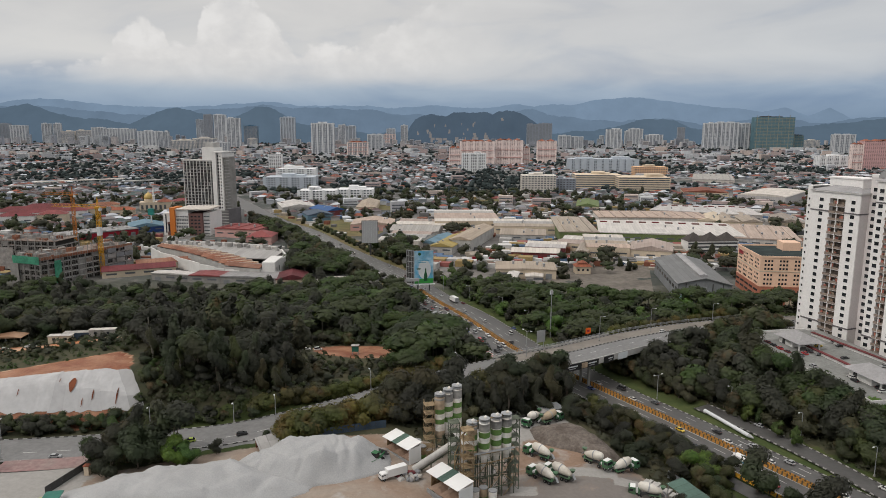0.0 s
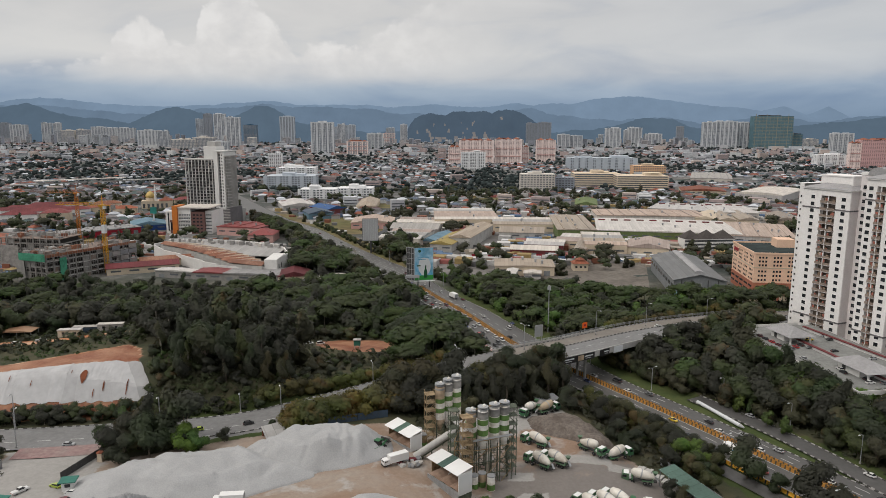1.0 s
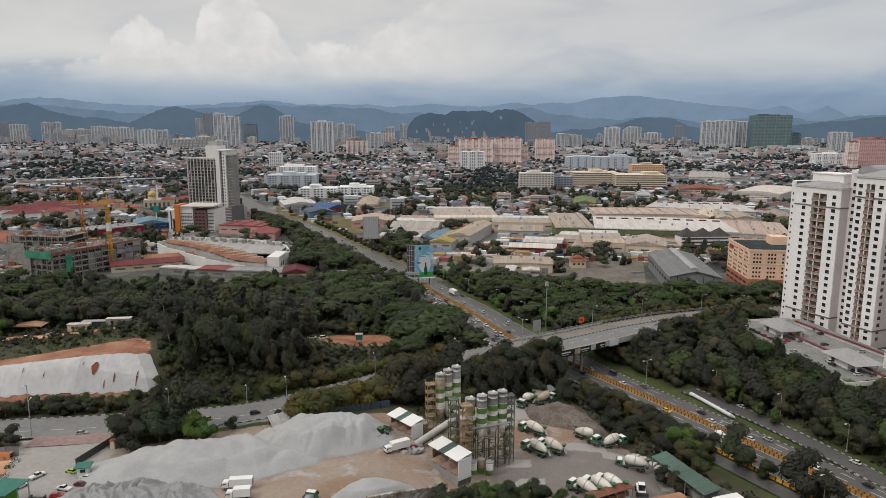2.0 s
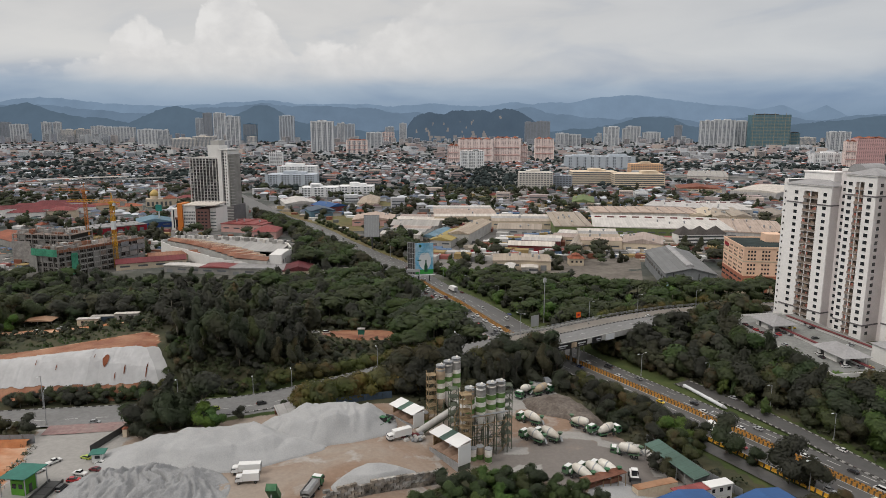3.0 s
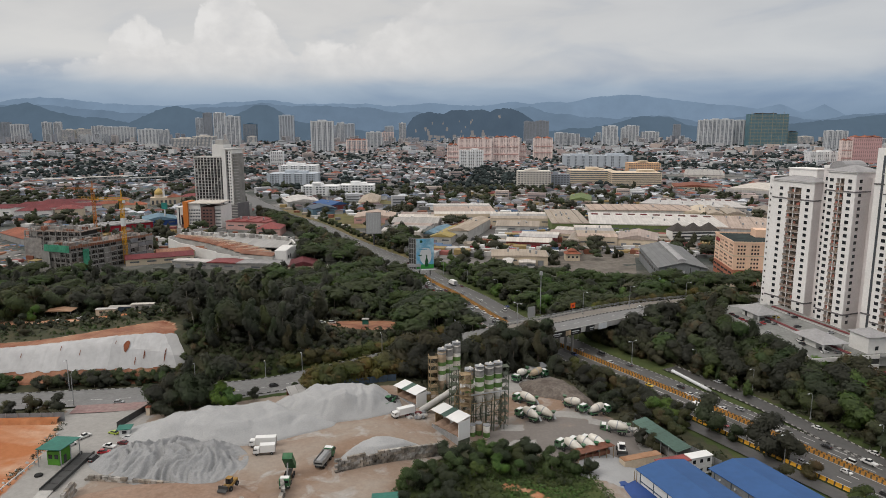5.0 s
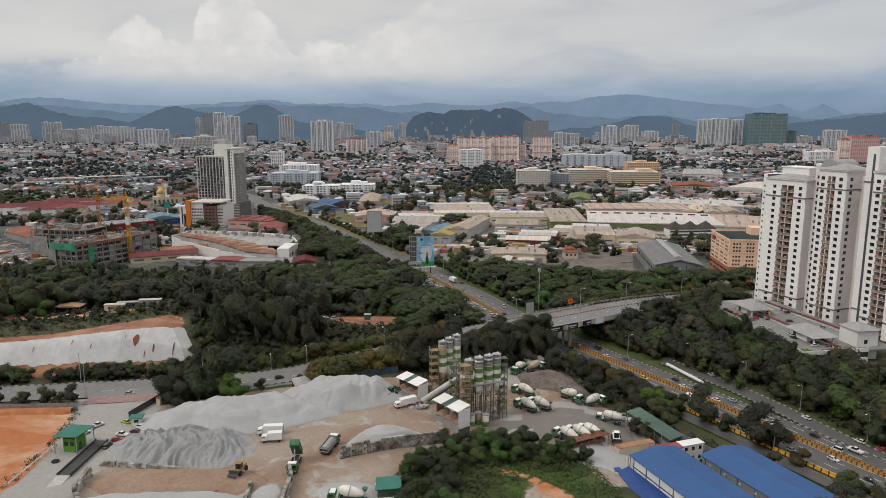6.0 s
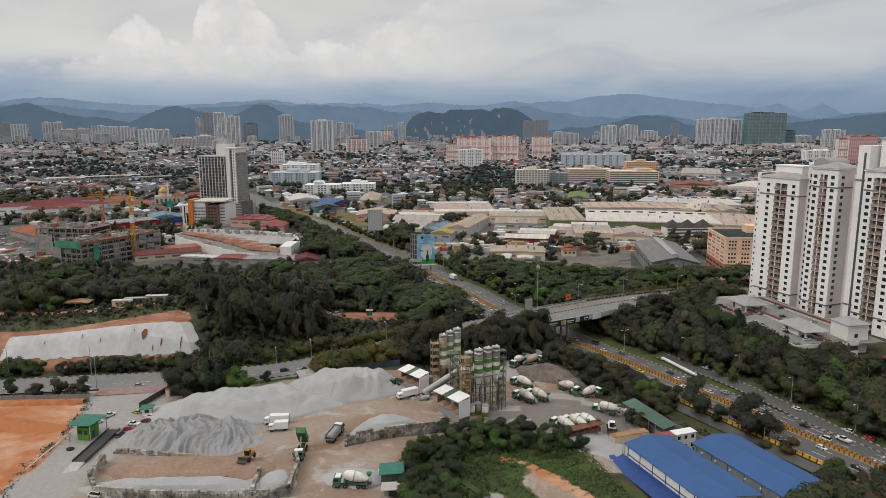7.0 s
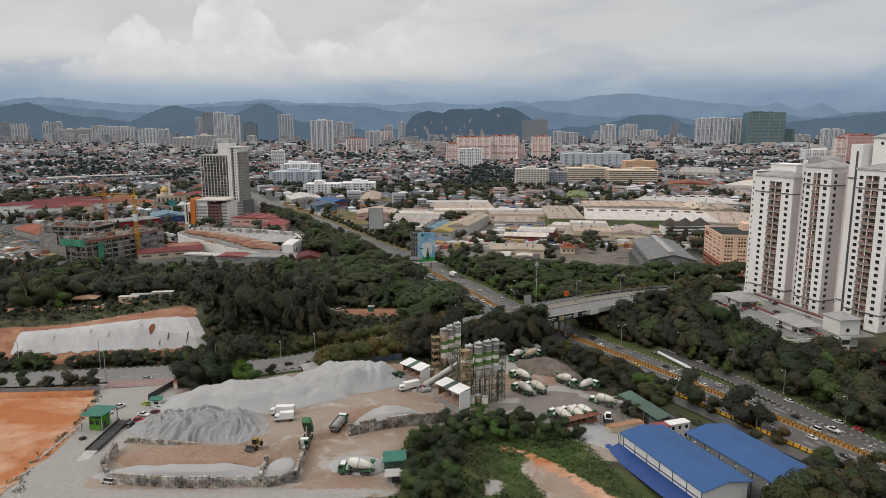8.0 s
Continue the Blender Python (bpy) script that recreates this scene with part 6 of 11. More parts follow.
def roadside():
    # hedges on both sides of the ramp, bushes below the tarpaulin bank
    hedge_row(FLYOVER, lambda x, y: -float(fly_half(x)) - 3.2, F_OF(-52), F_OF(8), 3.2, 0.95, "hedge along the ramp")
    hedge_row(FLYOVER, lambda x, y: float(fly_half(x)) + 3.0, F_OF(-50), F_OF(6), 3.4, 1.3, "hedge along the ramp")
    hedge_row(FLYOVER, lambda x, y: float(fly_half(x)) + 5.6, F_OF(-49), F_OF(2), 4.2, 1.5, "hedge along the ramp")
    hedge_row(FLYOVER, lambda x, y: -float(fly_half(x)) - 4.0, F_OF(66), F_OF(150), 3.4, 0.85, "hedge along the flyover")
    hedge_row(FLYOVER, lambda x, y: float(fly_half(x)) + 4.6, F_OF(-24), F_OF(-1), 4.2, 1.25, "trees beside the ramp", 2)
    hedge_row(FLYOVER, lambda x, y: float(fly_half(x)) + 4.6, F_OF(3), F_OF(24), 4.4, 0.62, "trees beside the ramp", 4)
    hedge_row(FLYOVER, lambda x, y: float(fly_half(x)) + 9.0, F_OF(-22), F_OF(2), 4.8, 1.1, "trees beside the ramp", 2)
    hedge_row(FLYOVER, lambda x, y: float(fly_half(x)) + 9.0, F_OF(6), F_OF(31), 4.8, 0.8, "trees beside the ramp", 2)
    hedge_row(FLYOVER, lambda x, y: float(fly_half(x)) + 13.5, F_OF(-6), F_OF(28), 5.6, 0.85, "trees beside the ramp", 5)
    hedge_row(FLYOVER, lambda x, y: -float(fly_half(x)) - 4.5, F_OF(-10), F_OF(8), 5.5, 0.45, "trees beside the ramp", 11)
    for k, xx in enumerate(np.arange(9, 37, 4.2)):
        i = int(np.argmin(np.abs(FLYOVER[:, 0] - xx)))
        o, nn = float(fly_half(xx)) + 3.6 + 1.2 * (k % 2), normals(FLYOVER)[i]
        tree((2, 4, 3)[k % 3], FLYOVER[i, 0] + nn[0] * o, FLYOVER[i, 1] + nn[1] * o, 1.0 + 0.08 * (k % 3), k * 71.0, group="trees beside the ramp")
    hedge_row(HIGHWAY, -15.6, S_OF(192), S_OF(236), 4.6, 0.55, "trees round the works yard", 2)
    hedge_row(HIGHWAY, -18.8, S_OF(206), S_OF(232), 5.0, 0.72, "trees round the works yard", 4)
    # rain trees over the glade's edge and beside the far highway
    for s, x, y, size in ((0, -13, 265, 1.25), (1, -4, 258, 1.15), (0, 3, 263, 0.95), (1, -6, 275, 1.1), (0, -20, 300, 1.1), (1, -12, 292, 1.2)):
        tree(s, x, y, size, x * 31, group="rain trees beside the highway")
    for k, (s, x, y, size) in enumerate(((4, -172, 246, 1.3), (3, -180, 250, 1.4), (4, -177, 240, 1.2), (6, -186, 244, 1.1), (11, -168, 239, 0.6), (2, -190, 256, 1.4), (4, -182, 233, 1.0), (3, -152, 255, 0.72), (2, -196, 246, 1.0))):
        tree(s, x, y, size, k * 77.0, group="trees above the bank")
    for k, (s, x, y, size) in enumerate(((3, 82.5, 100, 1.22), (4, 88, 102.5, 1.12), (3, 93, 105, 1.0), (2, 78, 97.5, 1.15), (11, 98, 108, 0.8), (4, 97, 101, 1.0))):
        tree(s, x, y, size, k * 77.0, group="trees beside the warehouses")
    hedge_row(HIGHWAY, 19.0, S_OF(226), S_OF(262), 4.2, 0.72, "trees along the highway kerb", 4)
    hedge_row(HIGHWAY, 25.5, S_OF(214), S_OF(256), 4.6, 0.85, "trees along the highway kerb", 2)
    hedge_row(HIGHWAY, -14.2, S_OF(112), S_OF(130), 5.4, 0.42, "bushes along the barrier", 3)
    hedge_row(HIGHWAY, -16.8, S_OF(104), S_OF(138), 5.0, 0.5, "bushes along the barrier", 2)
    hedge_row(HIGHWAY, -14.0, S_OF(190), S_OF(206), 5.0, 0.42, "bushes along the barrier", 2)
    hedge_row(HIGHWAY, -20.8, S_OF(186), S_OF(206), 4.6, 0.72, "trees round the works yard", 2)
    # single trees beside the roads
    for s, x, y, size in ((10, 99.7, 219.4, 1.3), (10, 103.1, 217.4, 0.9), (8, 104.3, 207.7, 0.95), (10, 106.7, 201.6, 1.05)):
        tree(s, x, y, size, x * 31, group="young trees on the verge")
    for s, x, y, size in ((2, 93.5, 157.5, 1.2), (2, 98, 153.5, 0.9), (2, 83, 173.5, 1.1), (11, 72.5, 180, 0.8), (2, 88, 166, 0.6), (4, 100, 144, 0.6), (2, 79, 182, 0.6), (3, 68, 192, 0.7), (11, 66, 180, 0.75), (3, 71, 171, 0.5),
                          (2, 66, 186, 0.65), (2, 90, 140, 0.6), (4, 115, 122, 0.8), (3, 104, 128, 0.7), (3, 98, 118, 0.8), (2, 108, 112, 0.9), (4, 96, 106, 0.85), (3, 120, 108, 0.9), (2, 128, 100, 0.9),
                          (4, 88, 113, 0.62), (2, 93, 115, 0.7), (3, 98, 120, 0.7), (4, 84, 108, 0.6), (2, 90, 108, 0.65), (3, 103, 124, 0.6), (3, 84, 96, 0.6), (11, 92, 92, 0.7), (2, 58, 160, 0.5), (2, 60, 156, 0.55)):
        tree(s, x, y, size, x * 31, group="trees beside the highway")
    for i, (s, x, y, size) in enumerate(((3, 114, 268, 1.15), (5, 116, 261, 0.95), (2, 117, 254, 1.2), (3, 118.5, 247, 1.15), (11, 120, 240, 1.1), (5, 121, 233, 0.95), (3, 122.5, 226, 1.2), (2, 124, 219, 1.15), (3, 125.5, 212, 1.2),
                                        (5, 127, 205, 0.95), (3, 131, 200, 1.1), (2, 137, 196, 1.1), (3, 112, 258, 0.95), (2, 114.5, 244, 1.0), (3, 117, 230, 1.0), (4, 119.5, 216, 1.05), (2, 122, 203, 1.05), (3, 128, 194, 1.0), (4, 144, 193, 1.0))):
        tree(s, x, y, size * 1.22, i * 47.0, group="tall trees before the parking podium")
    rs = np.random.RandomState(77)
    x, y, _ = scatter([(-93, 188), (-84, 198), (-62, 200), (-46, 205), (-40, 213), (-60, 212), (-84, 214), (-98, 216), (-92, 204)], 4.6, 8)
    ok = off_roads(x, y)
    for a, c in zip(x[ok], y[ok]):
        tree((4, 2, 5, 6, 2)[rs.randint(5)], a, c, rs.uniform(0.28, 0.5) + (0.35 * float(ease(c, 198, 210)) if a < -50 else 0.0), rs.uniform(0, 360), group="scrub on the bank")
    # clump by the yard's gate, garden trees along the fence
    for s, x, y, size in ((2, -86, 163, 0.85), (5, -78, 168, 1.0), (2, -82, 160, 0.75), (11, -88.5, 165, 0.7), (2, -77, 164, 1.0), (4, -81.5, 168, 1.15), (11, -68, 165.5, 0.75), (11, -65, 166.5, 0.62),
                          (2, -84, 168, 0.95), (5, -73, 169.5, 1.15), (2, -70.5, 170, 1.45), (7, -60, 172, 0.8), (7, -115, 161, 1.05), (7, -122, 160, 1.1), (4, -130, 160, 0.5), (7, -128, 159, 0.75), (7, -137, 160, 1.0), (4, -146, 160, 0.6), (3, -50, 184, 0.25),
                          (7, -153, 160, 1.0), (4, -118, 160, 0.45)):
        tree(s, x, y, size, x * 31, group="trees by the yard gate")


roadside()


def undergrowth():
    """Low scrub that fills the ground under and before the trees."""
    rs = np.random.RandomState(51)
    zones = [(WOOD_WEST, 3.4, LEAF_DARK), (WOOD_NORTH, 3.6, LEAF_DARK), (WOOD_EAST, 3.2, LEAF_DARK), (WOOD_YARD, 3.0, LEAF_DARK), (THICKET, 2.2, LEAF_GREEN),
             ([(-90, 190), (-50, 198), (-40, 212), (-86, 214)], 2.0, LEAF_GREEN), ([(66, 150), (74, 160), (110, 110), (130, 70), (110, 60), (86, 110)], 3.4, LEAF_DARK),
             ([(8, 60), (66, 60), (62, 104), (46, 108), (41, 124), (37, 138), (20, 147), (6, 136), (16, 128), (14, 112), (10, 96)], 1.35, LEAF_MEADOW), (CAMP, 2.7, LEAF_GREEN), ([(-20, 90), (10, 88), (14, 112), (0, 112), (-8, 98)], 2.8, LEAF_GREEN)]
    store = {}
    clumps = {}
    for fine in (True, False):
        clumps[fine] = [sprays([((rs.uniform(-0.8, 0.8), rs.uniform(-0.8, 0.8), rs.uniform(0.3, 0.8)), rs.uniform(0.8, 1.3), 0.7) for j in range(2)], (0, 0, -0.6),
                               20.0 if fine else 7.0, 0.36 if fine else 0.75, rs, 0) for k in range(5)]
    for poly, spacing, mat in zones:
        x, y, _ = scatter(poly, spacing, int(spacing * 100) + len(poly), (PATCH, TRACK, BARE, SPOIL, SITE_TRACK))
        ok = off_roads(x, y, (-20.5, 26.8), 2.0)
        x, y = x[ok], y[ok]
        if not len(x):
            continue
        z = ground_z(x, y)
        for a, c, zz in zip(x, y, z):
            v, nrm, f = clumps[spacing < 2.5][rs.randint(5)]
            v = v * rs.uniform(0.7, 1.7) * {1.35: 0.62, 2.7: 0.55}.get(spacing, 1.0)
            store.setdefault(mat.name, []).append((v + np.array([a, c, zz - 0.2]), nrm, f))
    for name, parts in store.items():
        start = np.cumsum([0] + [len(q[0]) for q in parts])
        me = leafy_mesh("undergrowth", np.concatenate([q[0] for q in parts]), np.concatenate([q[1] for q in parts]), np.concatenate([q[2] + k for q, k in zip(parts, start)]), bpy.data.materials[name])
        solo("undergrowth", me, None, "dense low scrub under the trees", "scrub", "stuff")


undergrowth()


# ---------------------------------------------------------------- apartment towers
CONDO_AT = rz(158, 294.5, 0, -67.0)  # local x along the fronts, -y outwards
STOREY = 2.92
CONDO_WINDOW = Kit().box(-0.85, -0.10, 0, 0.85, 0.05, 1.45).mesh("window", WINDOW)
CONDO_SMALL = Kit().box(-0.45, -0.10, 0, 0.45, 0.05, 0.9).mesh("window", WINDOW)
SILL = Kit().box(-1.0, -0.22, -0.14, 1.0, 0.05, 0.0).mesh("sill", CONDO)


def window_column(parent, x, z0, count, y=0.0, turn=0.0, small=False, step=STOREY):
    for k in range(count):
        m = Matrix.Translation((x, y, z0 + k * step)) @ Matrix.Rotation(radians(turn), 4, "Z")
        w = part("window", CONDO_SMALL if small else CONDO_WINDOW, None, parent, m=m)
        if not small and k % 3 == 0:
            part("sill", SILL, None, w)


def hip_roof(kit, x0, y0, x1, y1, z, rise, over=0.8):
    e = min(x1 - x0, y1 - y0) / 2 + over
    x0, y0, x1, y1 = x0 - over, y0 - over, x1 + over, y1 + over
    if x1 - x0 >= y1 - y0:
        t = [(x0 + e, (y0 + y1) / 2, z + rise), (x1 - e + 0.01, (y0 + y1) / 2, z + rise)]
        fs = [(0, 1, 5, 4), (1, 2, 5), (2, 3, 4, 5), (3, 0, 4), (3, 2, 1, 0)]
    else:
        t = [((x0 + x1) / 2, y0 + e, z + rise), ((x0 + x1) / 2, y1 - e + 0.01, z + rise)]
        fs = [(0, 1, 4), (1, 2, 5, 4), (2, 3, 5), (3, 0, 4, 5), (3, 2, 1, 0)]
    return kit.add([(x0, y0, z), (x1, y0, z), (x1, y1, z), (x0, y1, z)] + t, fs)


def condo_wing(name, label, u0, u1, top, bay, cols, depth, front=0.0, floors=20, side_cols=(), chamfer=0.0, roof=2.6):
    b = thing(name, label, "apartment tower", "white apartment towers", CONDO_AT @ Matrix.Translation((0, front, 0)))
    base = -7.0
    a0, a1 = bay
    part("wall", Kit().box(u0, 0, base, a0, depth, top), CONDO, b)
    part("wall", Kit().box(a1, 0, base, u1, depth, top), CONDO, b)
    part("back_wall", Kit().box(a0, 1.9, base, a1, depth, top - 3.0), BALCONY_DARK, b, "wall behind the balconies, recess shade in its dark colour")
    part("lintel", Kit().box(a0, -0.02, top - 3.0, a1, depth, top), CONDO, b)
    mid = (a0 + a1) / 2
    part("post", Kit().box(mid - 0.16, -0.25, base, mid + 0.16, 0.15, top - 3.0), CONDO, b, "slim white post between the balconies")
    z = top - 3.2 - STOREY
    slab = Kit().box(a0 + 0.01, -0.45, -0.14, a1 - 0.01, 1.88, 0.06).mesh("slab", CONDO_SIDE)
    para = Kit().box(a0 + 0.01, -0.5, 0.05, mid - 0.2, -0.38, 1.0).box(mid + 0.2, -0.5, 0.05, a1 - 0.01, -0.38, 1.0).mesh("parapet", BALCONY)
    rnd = random.Random(int(u0 * 10))
    for k in range(floors):
        s = part("balcony", slab, None, b, m=Matrix.Translation((0, 0, z - k * STOREY)))
        part("parapet", para, None, s)
        if rnd.random() < 0.85:
            q = Kit()
            for j in range(rnd.randint(2, 5)):
                cx = rnd.uniform(a0 + 0.5, a1 - 0.5)
                q.box(cx - rnd.uniform(0.15, 0.6), 0.1, 1.0, cx + rnd.uniform(0.15, 0.6), 0.4, 1.0 + rnd.uniform(0.4, 1.3))
            part("laundry", q, BALC_THINGS, s, "washing and clutter on a balcony")
    for c in cols:
        window_column(b, c, top - 3.2 - (floors - 0.5) * STOREY, floors)
    for c, small in side_cols:
        window_column(b, u1, top - 3.2 - (floors - 0.5) * STOREY, floors, y=c, turn=90, small=small)
    part("side_wall", Kit().box(u1 - 0.02, 0.4, base, u1 + 0.06, depth - 0.2, top - 0.2), CONDO_SIDE, b, "mauve-grey side wall, slight shade in its colour")
    for zz, hh in ((top - 2.9 - 2 * STOREY, 0.55), (-2.2 + STOREY, 0.6)):
        part("string_course", Kit().box(u0 - 0.18, -0.2, zz, a0, 0.1, zz + hh).box(a1, -0.2, zz, u1 + 0.2, 0.1, zz + hh).box(u1 - 0.1, -0.2, zz, u1 + 0.22, depth, zz + hh), TRIM_GREY, b, "grey band round the tower")
    r = Kit()
    hip_roof(r, u0, 0, u1, depth, top, roof)
    part("roof", r, HIP_GREY, b)
    part("cornice", Kit().box(u0 - 0.6, -0.6, top - 0.5, u1 + 0.6, depth + 0.4, top - 0.02), CONDO, b)
    if chamfer:
        ang = radians(180 - 20)
        w = Vector((math.cos(ang), math.sin(ang), 0)) * chamfer
        k = Kit()
        vs = [(u0, 0, base), (u0, depth, base), (u0 + w.x, depth, base), (u0 + w.x, w.y, base)]
        vs += [(x, y, top + 1.5) for x, y, _ in vs]
        k.add(vs, [(0, 1, 2, 3)[::-1], (4, 5, 6, 7), (0, 3, 7, 4), (3, 2, 6, 7), (2, 1, 5, 6)])
        part("splayed_wall", k, CONDO, b, "white splayed end wall")
        window_column(b, u0 + w.x * 0.5, top - 3.2 - (floors - 0.5) * STOREY, floors, y=w.y * 0.5, turn=-20, small=True)
    return b


def make_condos():
    condo_wing("apartment_tower", "white apartment tower with stacked brown balconies and grey hip roof", -5.0, 17.2, 57.0, (3.6, 10.6), (-0.3, 14.2), 16, floors=20, chamfer=3.6)
    core = thing("stair_tower", "white stair tower with a barrel-vaulted top", "stair tower", "white apartment towers", CONDO_AT)
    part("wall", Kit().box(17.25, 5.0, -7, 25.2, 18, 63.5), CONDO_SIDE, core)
    window_column(core, 19.4, -3.5, 22, y=5.0)
    window_column(core, 22.6, -3.5, 22, y=5.0)
    vault = Kit()
    prof = [(25.5 + 4.2 * math.cos(math.pi * k / 10), 63.5 + 3.4 * math.sin(math.pi * k / 10)) for k in range(11)]
    vault.loft(prof[::-1], 3.0, 16.0)
    part("vault", vault, HIP_GREY, core, "grey barrel vault")
    part("parapet", Kit().box(17.2, 4.8, 63.4, 21.5, 18, 64.6), CONDO, core)
    condo_wing("apartment_tower", "tall white apartment tower with brown balconies and mauve side wall", 24.6, 37.9, 62.8, (29.0, 32.6), (26.6, 35.3), 15, front=-1.5, floors=22, side_cols=((3.0, False), (10.5, True)))
    slab = thing("stair_tower", "tall blank white stair slab with a dark window strip", "stair tower", "white apartment towers", CONDO_AT)
    part("wall", Kit().box(43.6, 2.0, -7, 48.9, 16, 73.0), CONDO, slab)
    window_column(slab, 46.9, -2, 25, y=2.0, small=True)
    part("glazing", Kit().box(46.4, 1.86, -3, 47.4, 1.95, 70.0), WINDOW_FAR, slab, "dark glazed strip")
    part("string_course", Kit().box(43.4, 1.7, 58, 49.1, 16.2, 58.6).box(43.4, 1.7, 3, 49.1, 16.2, 3.6), TRIM_GREY, slab)
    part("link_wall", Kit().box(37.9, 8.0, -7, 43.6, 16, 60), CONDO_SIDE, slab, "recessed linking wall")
    condo_wing("apartment_tower", "tall white apartment tower with brown balconies and grey hip roof", 49.6, 66.0, 63.0, (53.6, 59.6), (51.6, 62.6), 16, front=-0.5, floors=22, side_cols=((3.0, False), (10.5, True)))
    top = thing("roof_house", "white lift house with pale grey hip roof", "roof house", "", CONDO_AT)
    k = Kit()
    k.box(50, 7, 62.9, 74, 24, 76.0)
    part("wall", k, CONDO, top)
    part("roof", hip_roof(Kit(), 50, 7, 74, 24, 76.0, 4.5), HIP_GREY, top)
    for cx in (54, 58, 62):
        part("round_window", Kit().tube((cx, 6.9, 73.5), (cx, 7.1, 73.5), 0.7, n=12), WINDOW, top)
    far = thing("roof_house", "white lift house on the apartment tower's roof", "roof house", "", CONDO_AT)
    part("wall", Kit().box(-2, 6, 56.8, 13, 15, 62.0), CONDO, far)
    part("cap", Kit().box(-2.4, 5.6, 62.0, 13.4, 15.4, 62.5), CONDO, far)


make_condos()


PARK_AT = rz(158, 294.5, 0, -80.0)


def make_car_park():
    b = thing("car_park", "white parking podium with grey deck and maroon copings", "car park", m=PARK_AT)
    dz = -1.4
    part("deck", Kit().box(8, -41, dz - 0.4, 82, -2, dz), DECKING, b, "stained grey parking deck")
    part("parapet", Kit().box(8, -41.3, dz - 0.6, 82, -41.0, dz + 0.9), WHITE, b, "white parapet wall")
    part("parapet", Kit().box(82, -41.3, dz - 0.6, 82.3, -14, dz + 0.9), WHITE, b, "white parapet wall")
    part("parapet", Kit().box(7.7, -41.3, dz - 0.6, 8.0, -8, dz + 0.9), WHITE, b, "white parapet wall")
    for x in range(8, 83, 6):
        part("column", Kit().box(x - 0.3, -41.2, -9, x + 0.3, -40.6, dz - 0.4), WHITE, b)
        if x < 80:
            # dark plate stands in for the shade inside the open bay
            part("opening", Kit().box(x + 0.5, -40.2, -7.5, x + 5.5, -40.0, dz - 0.4), STEEL_DARK, b, "dark panel for the shade in an open parking bay")
    part("plinth", Kit().box(8, -41.25, -12, 82, -40.7, -4.2), WHITE, b)
    for k in range(5):
        y = -38 + k * 5
        part("column", Kit().box(81.6, y - 0.3, -12, 82.2, y + 0.3, dz - 0.4), WHITE, b)
        # same dark plate for the shade of the end bays
        part("opening", Kit().box(81.3, y + 0.5, -7.5, 81.5, y + 4.5, dz - 0.4), STEEL_DARK, b, "dark panel for the shade in an open parking bay")
    part("plinth", Kit().box(81.7, -41.2, -12, 82.25, -14, -4.2), WHITE, b)
    for (x0, y0), (x1, y1) in (((30, -24.4), (55, -24.4)), ((70, -24.8), (80, -24.8)), ((14, -10), (66, -6.5))):
        part("ramp_wall", Kit().bar((x0, y0, dz + 0.55), (x1, y1, dz + 0.55), 0.5, 1.1), WHITE, b)
        part("coping", Kit().bar((x0, y0, dz + 1.2), (x1, y1, dz + 1.2), 1.5, 0.25), MAROON, b, "maroon coping")
    for x0, y0, w, d in ((19, -30, 14, 10), (58, -31, 16, 10)):
        p = thing("pavilion", "small white pavilion with a pale grey hip roof", "pavilion", "pavilions on the parking deck", PARK_AT)
        part("wall", Kit().box(x0 + 1, y0 + 1, dz, x0 + w - 5, y0 + d - 1, dz + 3.0), WHITE, p)
        for cx, cy in ((x0 + w - 0.8, y0 + 0.8), (x0 + w - 0.8, y0 + d - 0.8)):
            part("column", Kit().box(cx - 0.25, cy - 0.25, dz, cx + 0.25, cy + 0.25, dz + 3.0), WHITE, p)
        part("doorway", Kit().box(x0 + 3, y0 + 0.93, dz, x0 + 4.6, y0 + 1.05, dz + 2.1), STEEL_DARK, p)
        part("roof", hip_roof(Kit(), x0, y0, x0 + w, y0 + d, dz + 3.0, 2.9), HIP_GREY, p)
    a = thing("corner_tower", "white corner stair tower with a small grey hip roof", "stair tower", m=PARK_AT)
    part("wall", Kit().box(69, -16, -12, 78.5, -7, 5.0), WHITE, a)
    part("roof", hip_roof(Kit(), 69, -16, 78.5, -7, 5.0, 2.2), HIP_GREY, a)
    for k in range(3):
        part("window", Kit().box(78.45, -13, -7 + k * 3.4, 78.58, -11.6, -5.5 + k * 3.4), WINDOW, a)
    low = thing("gatehouse", "white gatehouse with a flat maroon-edged roof", "gatehouse", m=PARK_AT)
    part("wall", Kit().box(90, -18, -12, 106, -6, -4.5), WHITE, low)
    part("roof", Kit().box(89.4, -18.6, -4.5, 106.6, -5.4, -3.9), MAROON, low)


make_car_park()


